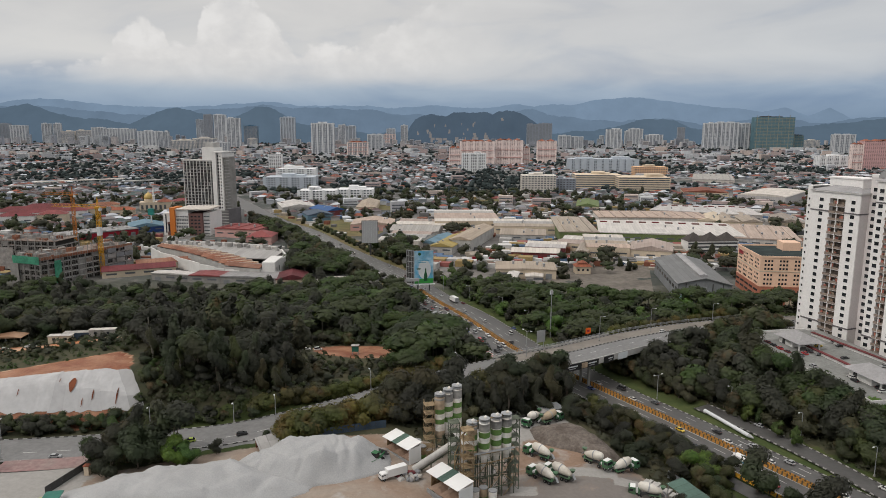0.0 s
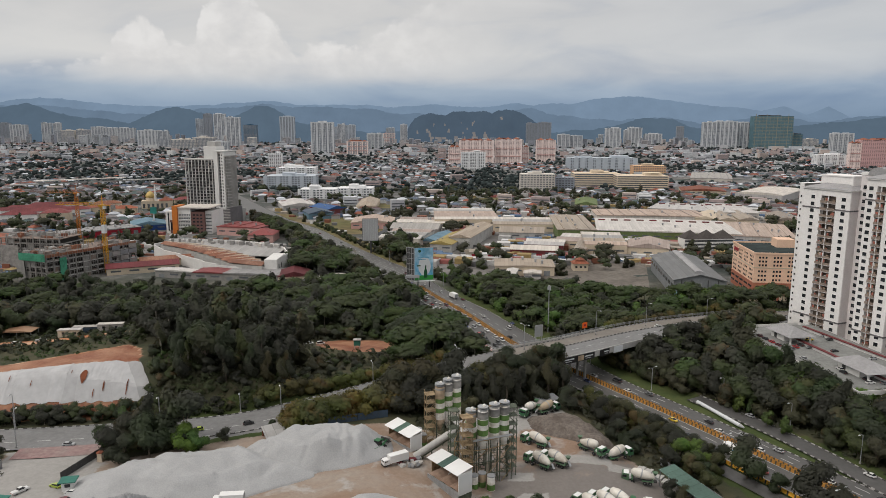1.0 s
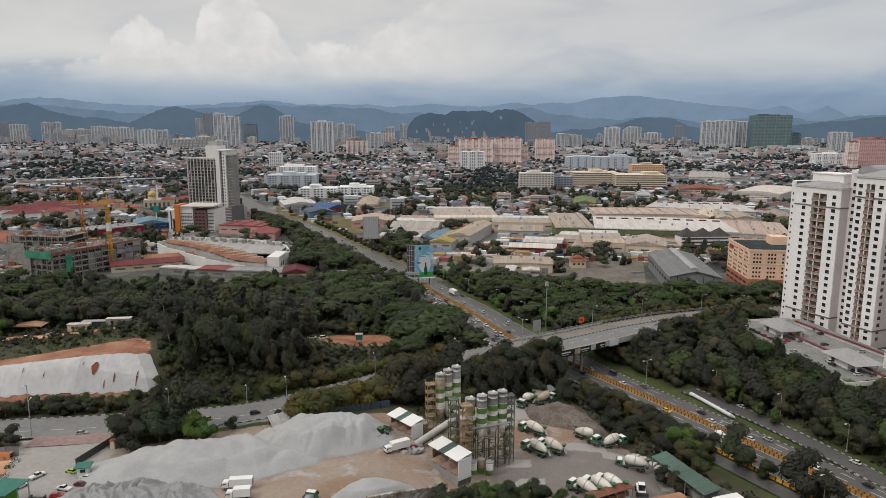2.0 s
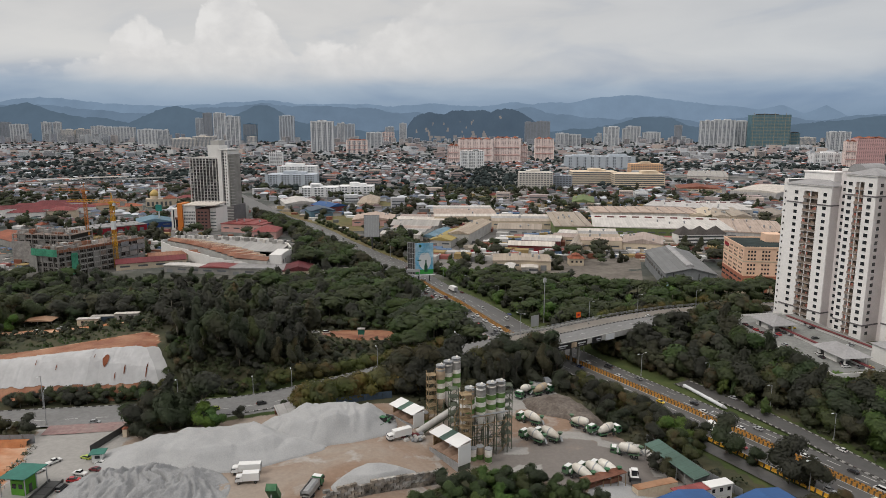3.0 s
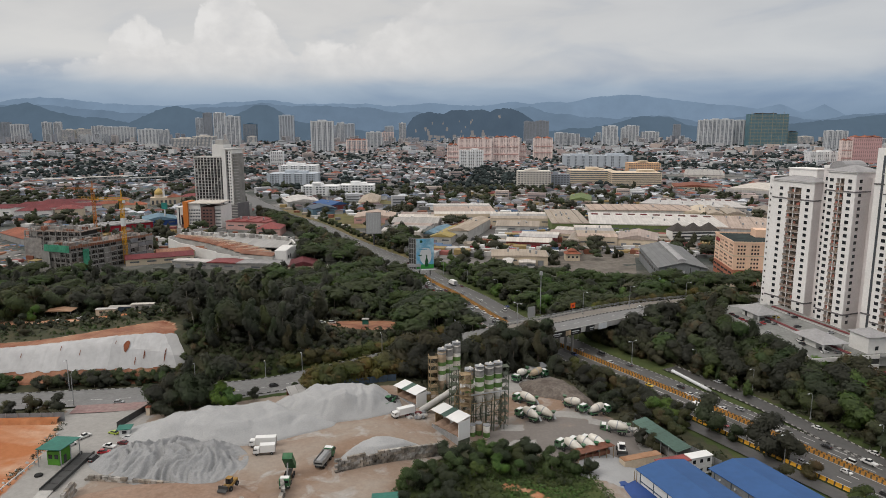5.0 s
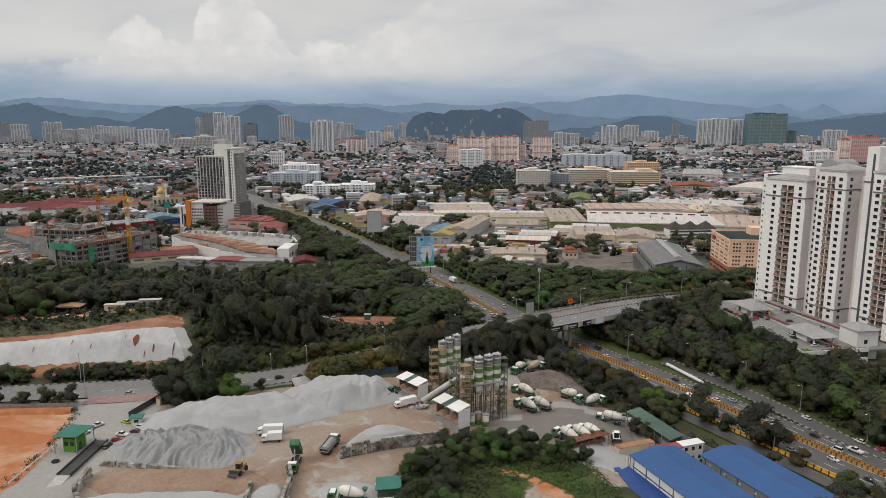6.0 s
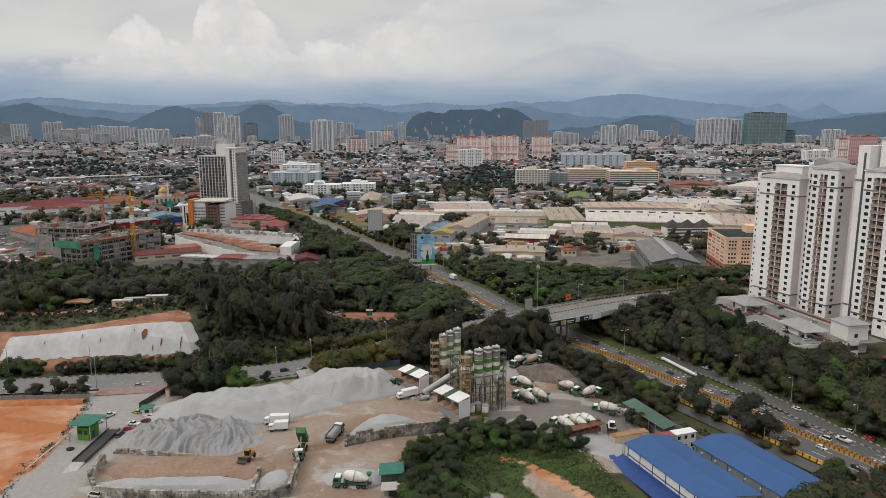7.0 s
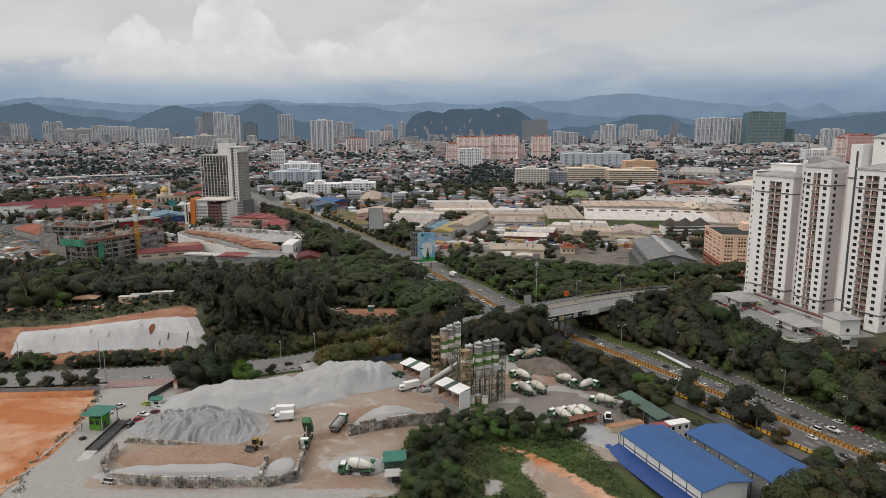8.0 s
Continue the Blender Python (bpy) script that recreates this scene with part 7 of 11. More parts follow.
# ---------------------------------------------------------------- the concrete works
def silo(x, y, top, body_mat, bands, radius=1.35, foot=-7.5, cyl=11.5):
    b = thing("cement_silo", "tall %s cement silo with green bands on steel legs" % ("rusty tan" if body_mat is SILO_TAN else "white"), "silo", "cement silos of the batching plant", rz(x, y, 0))
    z0 = top - cyl
    r = radius
    part("shell", Kit().lathe([(0.35, z0 - 2.6), (r, z0), (r, top), (r * 0.92, top + 0.25), (0.3, top + 0.5)], 20), body_mat, b, smooth=False)
    edges = [(top - 0.5, top + 0.02, SILO_GREY)] + bands
    for a, c, mat in edges:
        part("band", Kit().lathe([(r + 0.03, a), (r + 0.05, a + 0.02), (r + 0.05, c - 0.02), (r + 0.03, c)], 20), mat, b, "painted band round the silo")
    for k in range(4):
        ang = math.pi / 4 + k * math.pi / 2
        p = (math.cos(ang) * r * 0.95, math.sin(ang) * r * 0.95)
        part("leg", Kit().bar((*p, foot), (*p, z0 + 0.6), 0.22), FRAME_GREEN, b)
    k = Kit()
    for zz in np.arange(foot + 1.5, z0 - 1, 2.6):
        for j in range(4):
            a0, a1 = math.pi / 4 + j * math.pi / 2, math.pi / 4 + (j + 1) * math.pi / 2
            p, q = (math.cos(a0) * r * 0.95, math.sin(a0) * r * 0.95), (math.cos(a1) * r * 0.95, math.sin(a1) * r * 0.95)
            k.bar((*p, zz), (*q, zz + 2.6), 0.10)
            k.bar((*p, zz), (*q, zz), 0.10)
    part("bracing", k, FRAME_GREEN, b, "olive cross bracing")["kind"] = "stuff"
    for zz in (0.65, 1.2):
        part("guard_rail", Kit().lathe([(r - 0.03, top + zz - 0.04), (r + 0.03, top + zz - 0.04), (r + 0.03, top + zz + 0.04), (r - 0.03, top + zz + 0.04)], 14), STEEL, b)
    for j in range(6):
        a0 = j * math.tau / 6
        part("rail_post", Kit().bar((math.cos(a0) * r, math.sin(a0) * r, top), (math.cos(a0) * r, math.sin(a0) * r, top + 1.2), 0.07), STEEL, b)
    part("filter", Kit().lathe([(0.42, top + 0.3), (0.42, top + 1.5), (0.2, top + 1.8)], 10, Matrix.Translation((0.3, 0.1, 0))), SILO_WHITE, b, "white dust filter")
    return b


def lattice_tower(x, y, w, z0, z1, mat, label):
    b = thing("ladder_tower", label, "ladder tower", "", rz(x, y, 0, 15))
    for sx in (-1, 1):
        for sy in (-1, 1):
            part("post", Kit().bar((sx * w / 2, sy * w / 2, z0), (sx * w / 2, sy * w / 2, z1), 0.16), mat, b)
    zz, i = z0, 0
    while zz < z1 - 1:
        part("platform", Kit().box(-w / 2 - 0.2, -w / 2 - 0.2, zz + 2.3, w / 2 + 0.2, w / 2 + 0.2, zz + 2.4), mat, b)
        k = Kit()
        s = 1 if i % 2 else -1
        for sy in (-1, 1):
            k.bar((-s * w / 2, sy * w / 2, zz), (s * w / 2, sy * w / 2, zz + 2.35), 0.10)
        k.bar((-w / 2, -w / 2 - 0.2, zz + 3.3), (w / 2, -w / 2 - 0.2, zz + 3.3), 0.06)
        k.bar((-w / 2 - 0.2, -w / 2, zz + 3.3), (-w / 2 - 0.2, w / 2, zz + 3.3), 0.06)
        k.bar((w / 2 + 0.2, -w / 2, zz + 3.3), (w / 2 + 0.2, w / 2, zz + 3.3), 0.06)
        part("brace", k, mat, b)
        zz += 2.35
        i += 1


def hopper_shed(at, length, depth, floor, roof_z, label):
    """An open-fronted aggregate bin: sloping roof in white and green sheets, side walls, heap inside."""
    b = thing("aggregate_bin", label, "aggregate bin", "aggregate bins of the batching plant", at)
    for k, mat in enumerate((CLAD_WHITE, GREEN_ROOF, CLAD_WHITE)):
        x0, x1 = length * (0, 0.36, 0.56)[k], length * (0.36, 0.56, 1.0)[k]
        part("roof_sheet", Kit().add([(x0, -0.4, roof_z - 0.5), (x1, -0.4, roof_z - 0.5), (x1, depth + 0.3, roof_z + 0.4), (x0, depth + 0.3, roof_z + 0.4),
                                      (x0, -0.4, roof_z - 0.4), (x1, -0.4, roof_z - 0.4), (x1, depth + 0.3, roof_z + 0.5), (x0, depth + 0.3, roof_z + 0.5)],
                                     [(3, 2, 1, 0), (4, 5, 6, 7), (0, 1, 5, 4), (1, 2, 6, 5), (2, 3, 7, 6), (3, 0, 4, 7)]), mat, b)
    part("end_wall", Kit().box(length - 0.1, 0, floor, length + 0.1, depth, roof_z - 0.4), CLAD_WHITE, b, "white sheet end wall")
    part("back_wall", Kit().box(0, depth - 0.1, floor, length, depth + 0.1, roof_z + 0.1), CLAD_WHITE, b)
    part("end_wall", Kit().box(-0.1, depth * 0.3, floor, 0.1, depth, roof_z - 0.4), RUST, b, "rusty end wall")
    part("front_wall", Kit().box(0, -0.15, floor - 1.4, length, 0.05, floor + 1.0), STEEL, b, "low steel front wall")
    heap = Kit()
    m = 9
    for i in range(m + 1):
        for j in range(4):
            z = floor + (1.0 + 1.5 * abs(math.sin(i * 1.05)) * (0.4 + 0.2 * j)) * (0.8 if j == 0 else 1)
            heap.v.append((length * i / m, depth * j / 3, z))
    heap.f = [(i * 4 + j, (i + 1) * 4 + j, (i + 1) * 4 + j + 1, i * 4 + j + 1) for i in range(m) for j in range(3)]
    part("sand_fill", heap, SAND, b, "pinkish sand in the bin")
    part("floor_plate", Kit().box(0, 0, floor - 1.4, length, depth, floor - 0.2), FRAME_GREEN, b)
    for k in range(4):
        for yy in (0.2, depth - 0.2):
            x0 = 0.3 + (length - 0.6) * k / 3
            part("leg", Kit().bar((x0, yy, -8.5), (x0, yy, floor - 1.3), 0.28), FRAME_GREEN, b)
    return b


def make_plant():
    green_bands = lambda top: [(top - 3.5, top - 2.1, GREEN_BAND), (top - 6.3, top - 4.8, GREEN_BAND), (top - 1.9, top - 0.2, SILO_GREY)]
    silo(6.6, 161.2, 10.8, SILO_TAN, [(4.8, 6.1, GREEN_BAND), (7.6, 8.9, GREEN_BAND), (6.2, 7.5, SILO_WHITE)], cyl=8.2)
    for x, y in ((9.6, 161.0), (12.6, 162.8), (15.2, 164.2)):
        silo(x, y, 11.7, SILO_WHITE, green_bands(11.7), cyl=8.9)
    silo(-1.5, 177.5, 11.4, SILO_TAN, [(7.2, 8.4, GREEN_BAND), (4.4, 5.6, GREEN_BAND), (5.7, 7.1, SILO_WHITE), (2.4, 4.3, SILO_WHITE)], foot=-6.5, cyl=10.0)
    for x, y, top in ((0.7, 179.5, 11.9), (3.1, 180.5, 12.6)):
        silo(x, y, top, SILO_WHITE, [(top - 4.8, top - 3.4, GREEN_BAND), (top - 7.8, top - 6.4, GREEN_BAND), (top - 2.2, top - 0.2, SILO_GREY)], foot=-6.5, cyl=10.5)
    lattice_tower(5.4, 158.4, 2.6, -7.5, 11.0, RUST, "rusty tan lattice stair tower beside the silos")
    lattice_tower(2.2, 162.5, 2.2, -7.5, 11.5, FRAME_GREEN, "olive lattice stair tower beside the silos")
    lattice_tower(-4.2, 176.6, 2.4, -6.5, 10.8, RUST, "rusty lattice ladder tower beside the rear silos")
    lattice_tower(17.2, 165.3, 2.2, -7.5, 11.5, FRAME_GREEN, "olive lattice stair tower under the silos")
    # mixing house between the silo rows
    b = thing("mixing_house", "grey sheet-metal mixing house on an olive steel frame", "mixing house", m=rz(6.6, 170.5, 0, 20))
    part("wall", Kit().box(-3.2, -3.2, -1.5, 3.2, 3.2, 3.6), SILO_GREY, b)
    part("roof", hip_roof(Kit(), -3.2, -3.2, 3.2, 3.2, 3.6, 0.9, 0.4), CONCRETE_PALE, b)
    part("platform", Kit().box(-4.0, -4.0, -1.75, 4.0, 4.0, -1.5), STEEL, b)
    for sx in (-1, 1):
        for sy in (-1, 1):
            part("leg", Kit().bar((sx * 3, sy * 3, -8), (sx * 3, sy * 3, -1.7), 0.3), FRAME_GREEN, b)
    rail = Kit()
    for k in range(4):
        c = [(-4, -4), (4, -4), (4, 4), (-4, 4), (-4, -4)]
        rail.bar((*c[k], -0.5), (*c[k + 1], -0.5), 0.08)
        rail.bar((*c[k], -1.6), (*c[k], -0.5), 0.08)
    part("guard_rail", rail, RUST, b)
    fr = thing("silo_frame", "rusty olive steel frame and walkways round the silos", "frame")
    posts = [(2.4, 158.6), (6.9, 158.2), (11.0, 159.4), (14.0, 161.0), (17.2, 162.6), (16.2, 166.6), (12.2, 165.6), (8.2, 164.0), (3.4, 163.6)]
    for px, py in posts:
        part("post", Kit().bar((px, py, -8.2), (px, py, 4.6), 0.22), FRAME_GREEN if px > 8 else RUST, fr)
    for zz in (-4.6, -1.2, 2.2, 4.6):
        for (ax, ay), (bx, by) in zip(posts, posts[1:] + posts[:1]):
            part("beam", Kit().bar((ax, ay, zz), (bx, by, zz), 0.18), RUST if zz > 0 else FRAME_GREEN, fr)
    for i, ((ax, ay), (bx, by)) in enumerate(zip(posts[:5], posts[1:6])):
        for j, zz in enumerate((-8.0, -4.6, -1.2)):
            e0, e1 = (zz, zz + 3.4) if (i + j) % 2 else (zz + 3.4, zz)
            part("brace", Kit().bar((ax, ay, e0), (bx, by, e1), 0.12), RUST, fr)
    part("walkway", Kit().bar((6.9, 158.4, 4.7), (17.2, 162.6, 4.7), 1.0, 0.12), STEEL, fr, "grated walkway")
    pipes = thing("dust_pipes", "rusty dust pipes running over the silos", "pipes")
    for a, c in (((6.6, 161.2, 11.7), (9.6, 161, 12.6)), ((9.6, 161, 12.6), (15.2, 164.2, 12.6)), ((6.6, 161.2, 11.6), (3.2, 166, 4.0))):
        part("pipe", Kit().tube(a, c, 0.16, n=8), RUST, pipes)
    # conveyors
    for a, c, r, lab in (((-8.0, 166.5, -3.6), (7.0, 172.0, 4.4), 0.95, "long inclined grey conveyor tube"), ((0.5, 156.5, -4.5), (6.2, 167.5, 0.8), 0.75, "short inclined grey conveyor tube")):
        cv = thing("conveyor", lab + " into the mixing house", "conveyor", "conveyors of the batching plant")
        part("cover", Kit().tube(a, c, r, n=14), CONCRETE_PALE, cv, "dusty half-round cover")
        A, C = Vector(a), Vector(c)
        part("truss", Kit().bar(A - Vector((0, 0, r)), C - Vector((0, 0, r)), 1.5, 0.35), FRAME_GREEN, cv)
        for f in (0.3, 0.6, 0.85):
            p = A + (C - A) * f
            part("trestle", Kit().bar((p.x, p.y, -8), (p.x, p.y, p.z - r), 0.3), FRAME_GREEN, cv)
    hopper_shed(rz(-4.2, 157.8, 0, -51), 12.0, 4.2, -4.6, 1.2, "white and green roofed bin holding pinkish sand")
    hopper_shed(rz(-16.6, 177.6, 0, -48), 11.0, 4.0, -3.8, 0.8, "white roofed bin beside the pale gravel heap")
    for x, y, mat in ((7.4, 156.6, SILO_WHITE), (9.4, 157.8, SILO_TAN), (11.6, 156.4, SILO_WHITE), (-9.5, 176.0, SILO_TAN), (-7.5, 178.5, SILO_WHITE), (-6.0, 175.0, RUST)):
        z = -7.0 if x > 0 else -4.8
        t = thing("additive_tank", "dented upright tank with a green foot band", "tank", "tanks of the batching plant", rz(x, y, z))
        part("shell", Kit().lathe([(1.0, -0.6), (1.0, 3.6), (0.96, 3.7), (0.9, 3.6), (0.85, 3.3)], 16), mat, t)
        part("band", Kit().lathe([(1.03, 0.0), (1.04, 0.05), (1.04, 1.4), (1.03, 1.45)], 16), GREEN_BAND, t)
        part("rim", Kit().lathe([(1.03, 3.45), (1.08, 3.5), (1.08, 3.7), (1.03, 3.75)], 16), STEEL, t)
    junk = thing("scrap_heap", "heap of bagged scrap and grey sheeting", "heap", m=rz(-9.5, 163.5, gz(-9.5, 163.5)))
    rnd = random.Random(3)
    for k in range(26):
        x, y, s = rnd.uniform(-3.5, 3.5), rnd.uniform(-2, 2), rnd.uniform(0.4, 1.1)
        part("bag", Kit().lathe([(s * 0.6, 0), (s, s * 0.3), (s * 0.8, s * 0.8), (s * 0.2, s)], 7, Matrix.Translation((x, y, -0.1)) @ Matrix.Rotation(rnd.uniform(0, 3), 4, "Z") @ Matrix.Diagonal((1.3, 0.8, 0.9, 1))),
             (SHED_GREY, CONCRETE_PALE, MAROON, SIGN_BACK, WALL_GREY)[k % 5], junk)


make_plant()


def mound(name, cx, cy, rx, ry, h, turn, material, label, seed, ridge_amt=0.12, gully=0.0, crest=0.35, n=46, tips=0.0):
    """A tipped heap: irregular foot, sharp crests, gullies down its flanks."""
    vs, fs = [], []
    t = radians(turn)
    for j in range(n + 1):
        for i in range(n + 1):
            u, v = -1.15 + 2.3 * i / n, -1.15 + 2.3 * j / n
            lx, ly = u * rx, v * ry
            ang = math.atan2(v, u)
            r = math.hypot(u, v) * (1 + 0.16 * noise.noise(Vector((math.cos(ang) * 1.5, math.sin(ang) * 1.5, seed))))
            k = max(0.0, 1 - r)
            z = h * min(1.0, k * (1.9 + crest)) ** 0.9 * (0.72 + 0.28 * k)
            w = noise.noise(Vector((lx * 0.13, ly * 0.13, seed))) + 0.5 * noise.noise(Vector((lx * 0.35, ly * 0.35, seed + 3)))
            z += h * ridge_amt * w * min(1, k * 5)
            if tips:
                d = noise.voronoi(Vector((lx / 6.5 + 0.25 * w, ly / 6.5, seed)))[0]
                z += tips * max(0.0, 0.62 - d[0]) * min(1, k * 3)
            if gully:
                bend = 2.2 * noise.noise(Vector((lx * 0.12, ly * 0.12, seed + 2)))
                g = abs(noise.noise(Vector((lx * 0.34 + bend, ly * 0.10, seed + 8)))) + 0.55 * abs(noise.noise(Vector((lx * 0.95 + bend * 2, ly * 0.2, seed + 11)))) + 0.3 * abs(noise.noise(Vector((lx * 2.1 + bend * 3, ly * 0.4, seed + 14))))
                z -= gully * g * min(1, k * 4)
            x, y = cx + lx * math.cos(t) - ly * math.sin(t), cy + lx * math.sin(t) + ly * math.cos(t)
            vs.append((x, y, z - (0.9 if k <= 0.0 else 0.0)))
    zs = ground_z([p[0] for p in vs], [p[1] for p in vs])
    vs = [(p[0], p[1], p[2] + zz) for p, zz in zip(vs, zs)]
    for j in range(n):
        for i in range(n):
            fs.append((j * (n + 1) + i, j * (n + 1) + i + 1, (j + 1) * (n + 1) + i + 1, (j + 1) * (n + 1) + i))
    me = bpy.data.meshes.new(name)
    me.from_pydata(vs, [], fs)
    me.materials.append(material)
    me.shade_smooth()
    return solo(name, me, material, label, "heap")


mound("gravel_mound", -62, 152, 29, 12.5, 5.4, 12, GRAVEL_PALE, "broad pale grey gravel heap in the works yard", 2.0, 0.10, 0.7, n=90, tips=1.5)
mound("gravel_mound", -33, 167, 20, 11.5, 6.6, 14, GRAVEL_PALE, "high pale grey gravel heap with a sharp crest", 5.0, 0.12, 0.8, n=100, tips=3.2)
mound("chippings_mound", -69, 132, 21, 12, 5.6, -6, GRAVEL_GREY, "grey chippings heap cut by rain gullies", 9.0, 0.05, 3.2, n=150)
mound("sand_mound", -64, 114, 22, 7.5, 1.8, 2, SAND, "low tan sand heap inside a block wall", 12.0, 0.2)
mound("sand_mound", -56, 109.5, 5, 1.8, 0.9, 8, BARE_BANK, "low heap of dark red laterite in the sand bay", 13.0, 0.2)
mound("sand_mound", -63, 104.5, 24, 4.2, 2.6, 2, GRAVEL_PALE, "long pale sand heap along the block wall", 15.0, 0.15, n=60, tips=1.0)
mound("sand_mound", -41, 107, 5, 5, 2.2, 0, GRAVEL_PALE, "small pale sand heap in a bay", 16.0, 0.15)
mound("gravel_mound", -17, 139, 11, 4.6, 2.8, 26, GRAVEL_PALE, "pale gravel heap behind the yard's block wall", 18.0, 0.12, tips=1.2)
mound("rubble_mound", 37, 193, 13, 8, 3.2, -30, RUBBLE_BROWN, "low brown heap of broken concrete", 21.0, 0.3)
mound("rubble_mound", 44, 186, 7, 5, 2.4, -40, RUBBLE_BROWN, "low brown heap of broken concrete", 25.0, 0.35)
mound("gravel_mound", 45, 140, 10.5, 10, 0.35, 0, GRAVEL_PALE, "spread pale rubble beside the store", 27.0, 0.9)
mound("gravel_mound", -23, 110, 8, 5, 0.9, 0, GRAVEL_PALE, "thin pale gravel spill on the yard", 28.0, 0.2)

BLOCK_MESH = []
for i in range(4):
    r = random.Random(i)
    k = Kit().box(-0.74, -0.40, 0.01, 0.74, 0.40, 0.74)
    k.v = [(x + r.uniform(-0.05, 0.05), y + r.uniform(-0.06, 0.06), z + r.uniform(-0.03, 0.03)) for x, y, z in k.v]
    BLOCK_MESH.append(k.mesh("block", BLOCK))


def block_wall(pts, courses, label, z=None):
    b = thing("block_wall", label, "wall", "block walls of the yard", rz(pts[0][0], pts[0][1], 0))
    rnd = random.Random(len(pts) * 7 + courses)
    for (x0, y0), (x1, y1) in zip(pts, pts[1:]):
        length = math.hypot(x1 - x0, y1 - y0)
        ang = math.atan2(y1 - y0, x1 - x0)
        n = max(1, round(length / 1.55))
        for c in range(courses):
            for i in range(n):
                if c == courses - 1 and rnd.random() < 0.18:
                    continue
                f = (i + (0.5 if c % 2 else 0.0)) / n
                if f > 1:
                    continue
                x, y = x0 + (x1 - x0) * f, y0 + (y1 - y0) * f
                g = gz(x, y) if z is None else z
                m = rz(x - pts[0][0], y - pts[0][1], g - 0.3 + c * 0.76, math.degrees(ang) + rnd.uniform(-3, 3))
                part("block", BLOCK_MESH[rnd.randint(0, 3)], None, b, m=m)


block_wall([(-87, 117), (-86, 108), (-81, 101.3), (-66, 99.3), (-42, 99.8), (-36.8, 102), (-37.2, 114), (-38.6, 118.6)], 4, "stained concrete block wall round the sand bays")
block_wall([(-26.8, 127), (-15.1, 132.8), (-5.6, 138.5), (0.5, 142.5)], 5, "stained concrete block wall beside the yard's ramp")
block_wall([(-86.6, 122.8), (-81.3, 122.3), (-64, 119.4)], 2, "low pinkish block wall before the chippings heap")
block_wall([(-72, 141.0), (-58, 138.0)], 2, "low block wall between two heaps")
block_wall([(-45.3, 103), (-46.3, 113)], 3, "short block wall between two sand bays")


# ---------------------------------------------------------------- vehicles
def wheel_meshes(r, w):
    tyre = Kit().lathe([(r * 0.62, -w / 2), (r * 0.97, -w / 2), (r, 0), (r * 0.97, w / 2), (r * 0.62, w / 2)], 10, Matrix.Rotation(math.pi / 2, 4, "X")).mesh("tyre", TYRE)
    rim = Kit().lathe([(r * 0.15, -w / 2 - 0.01), (r * 0.6, -w / 2 + 0.02), (r * 0.6, w / 2 - 0.02), (r * 0.15, w / 2 + 0.01)], 8, Matrix.Rotation(math.pi / 2, 4, "X")).mesh("rim", RIM)
    return tyre, rim


CAR_WHEEL, TRUCK_WHEEL = wheel_meshes(0.33, 0.22), wheel_meshes(0.52, 0.32)


def add_wheels(parent, xs, half, r, meshes, rims=True):
    for x in xs:
        for s in (-1, 1):
            w = new("wheel", meshes[0])
            w.parent = parent
            w.matrix_basis = Matrix.Translation((x, s * half, r))
            if rims:
                part("rim", meshes[1], None, w)


def section_body(sections, mat_name, mat):
    """A body lofted through cross sections: x, half width at the foot, at the top, z foot, z top."""
    k = Kit()
    for x, a, c, z0, z1 in sections:
        zm = z0 + (z1 - z0) * 0.55
        k.v += [(x, -a * 0.93, z0), (x, -a, zm), (x, -c, z1), (x, c, z1), (x, a, zm), (x, a * 0.93, z0)]
    for i in range(len(sections) - 1):
        for j in range(6):
            k.f.append((i * 6 + j, (i + 1) * 6 + j, (i + 1) * 6 + (j + 1) % 6, i * 6 + (j + 1) % 6))
    k.f += [tuple(range(6)), tuple(range(len(k.v) - 1, len(k.v) - 7, -1))]
    return k.mesh(mat_name, mat)


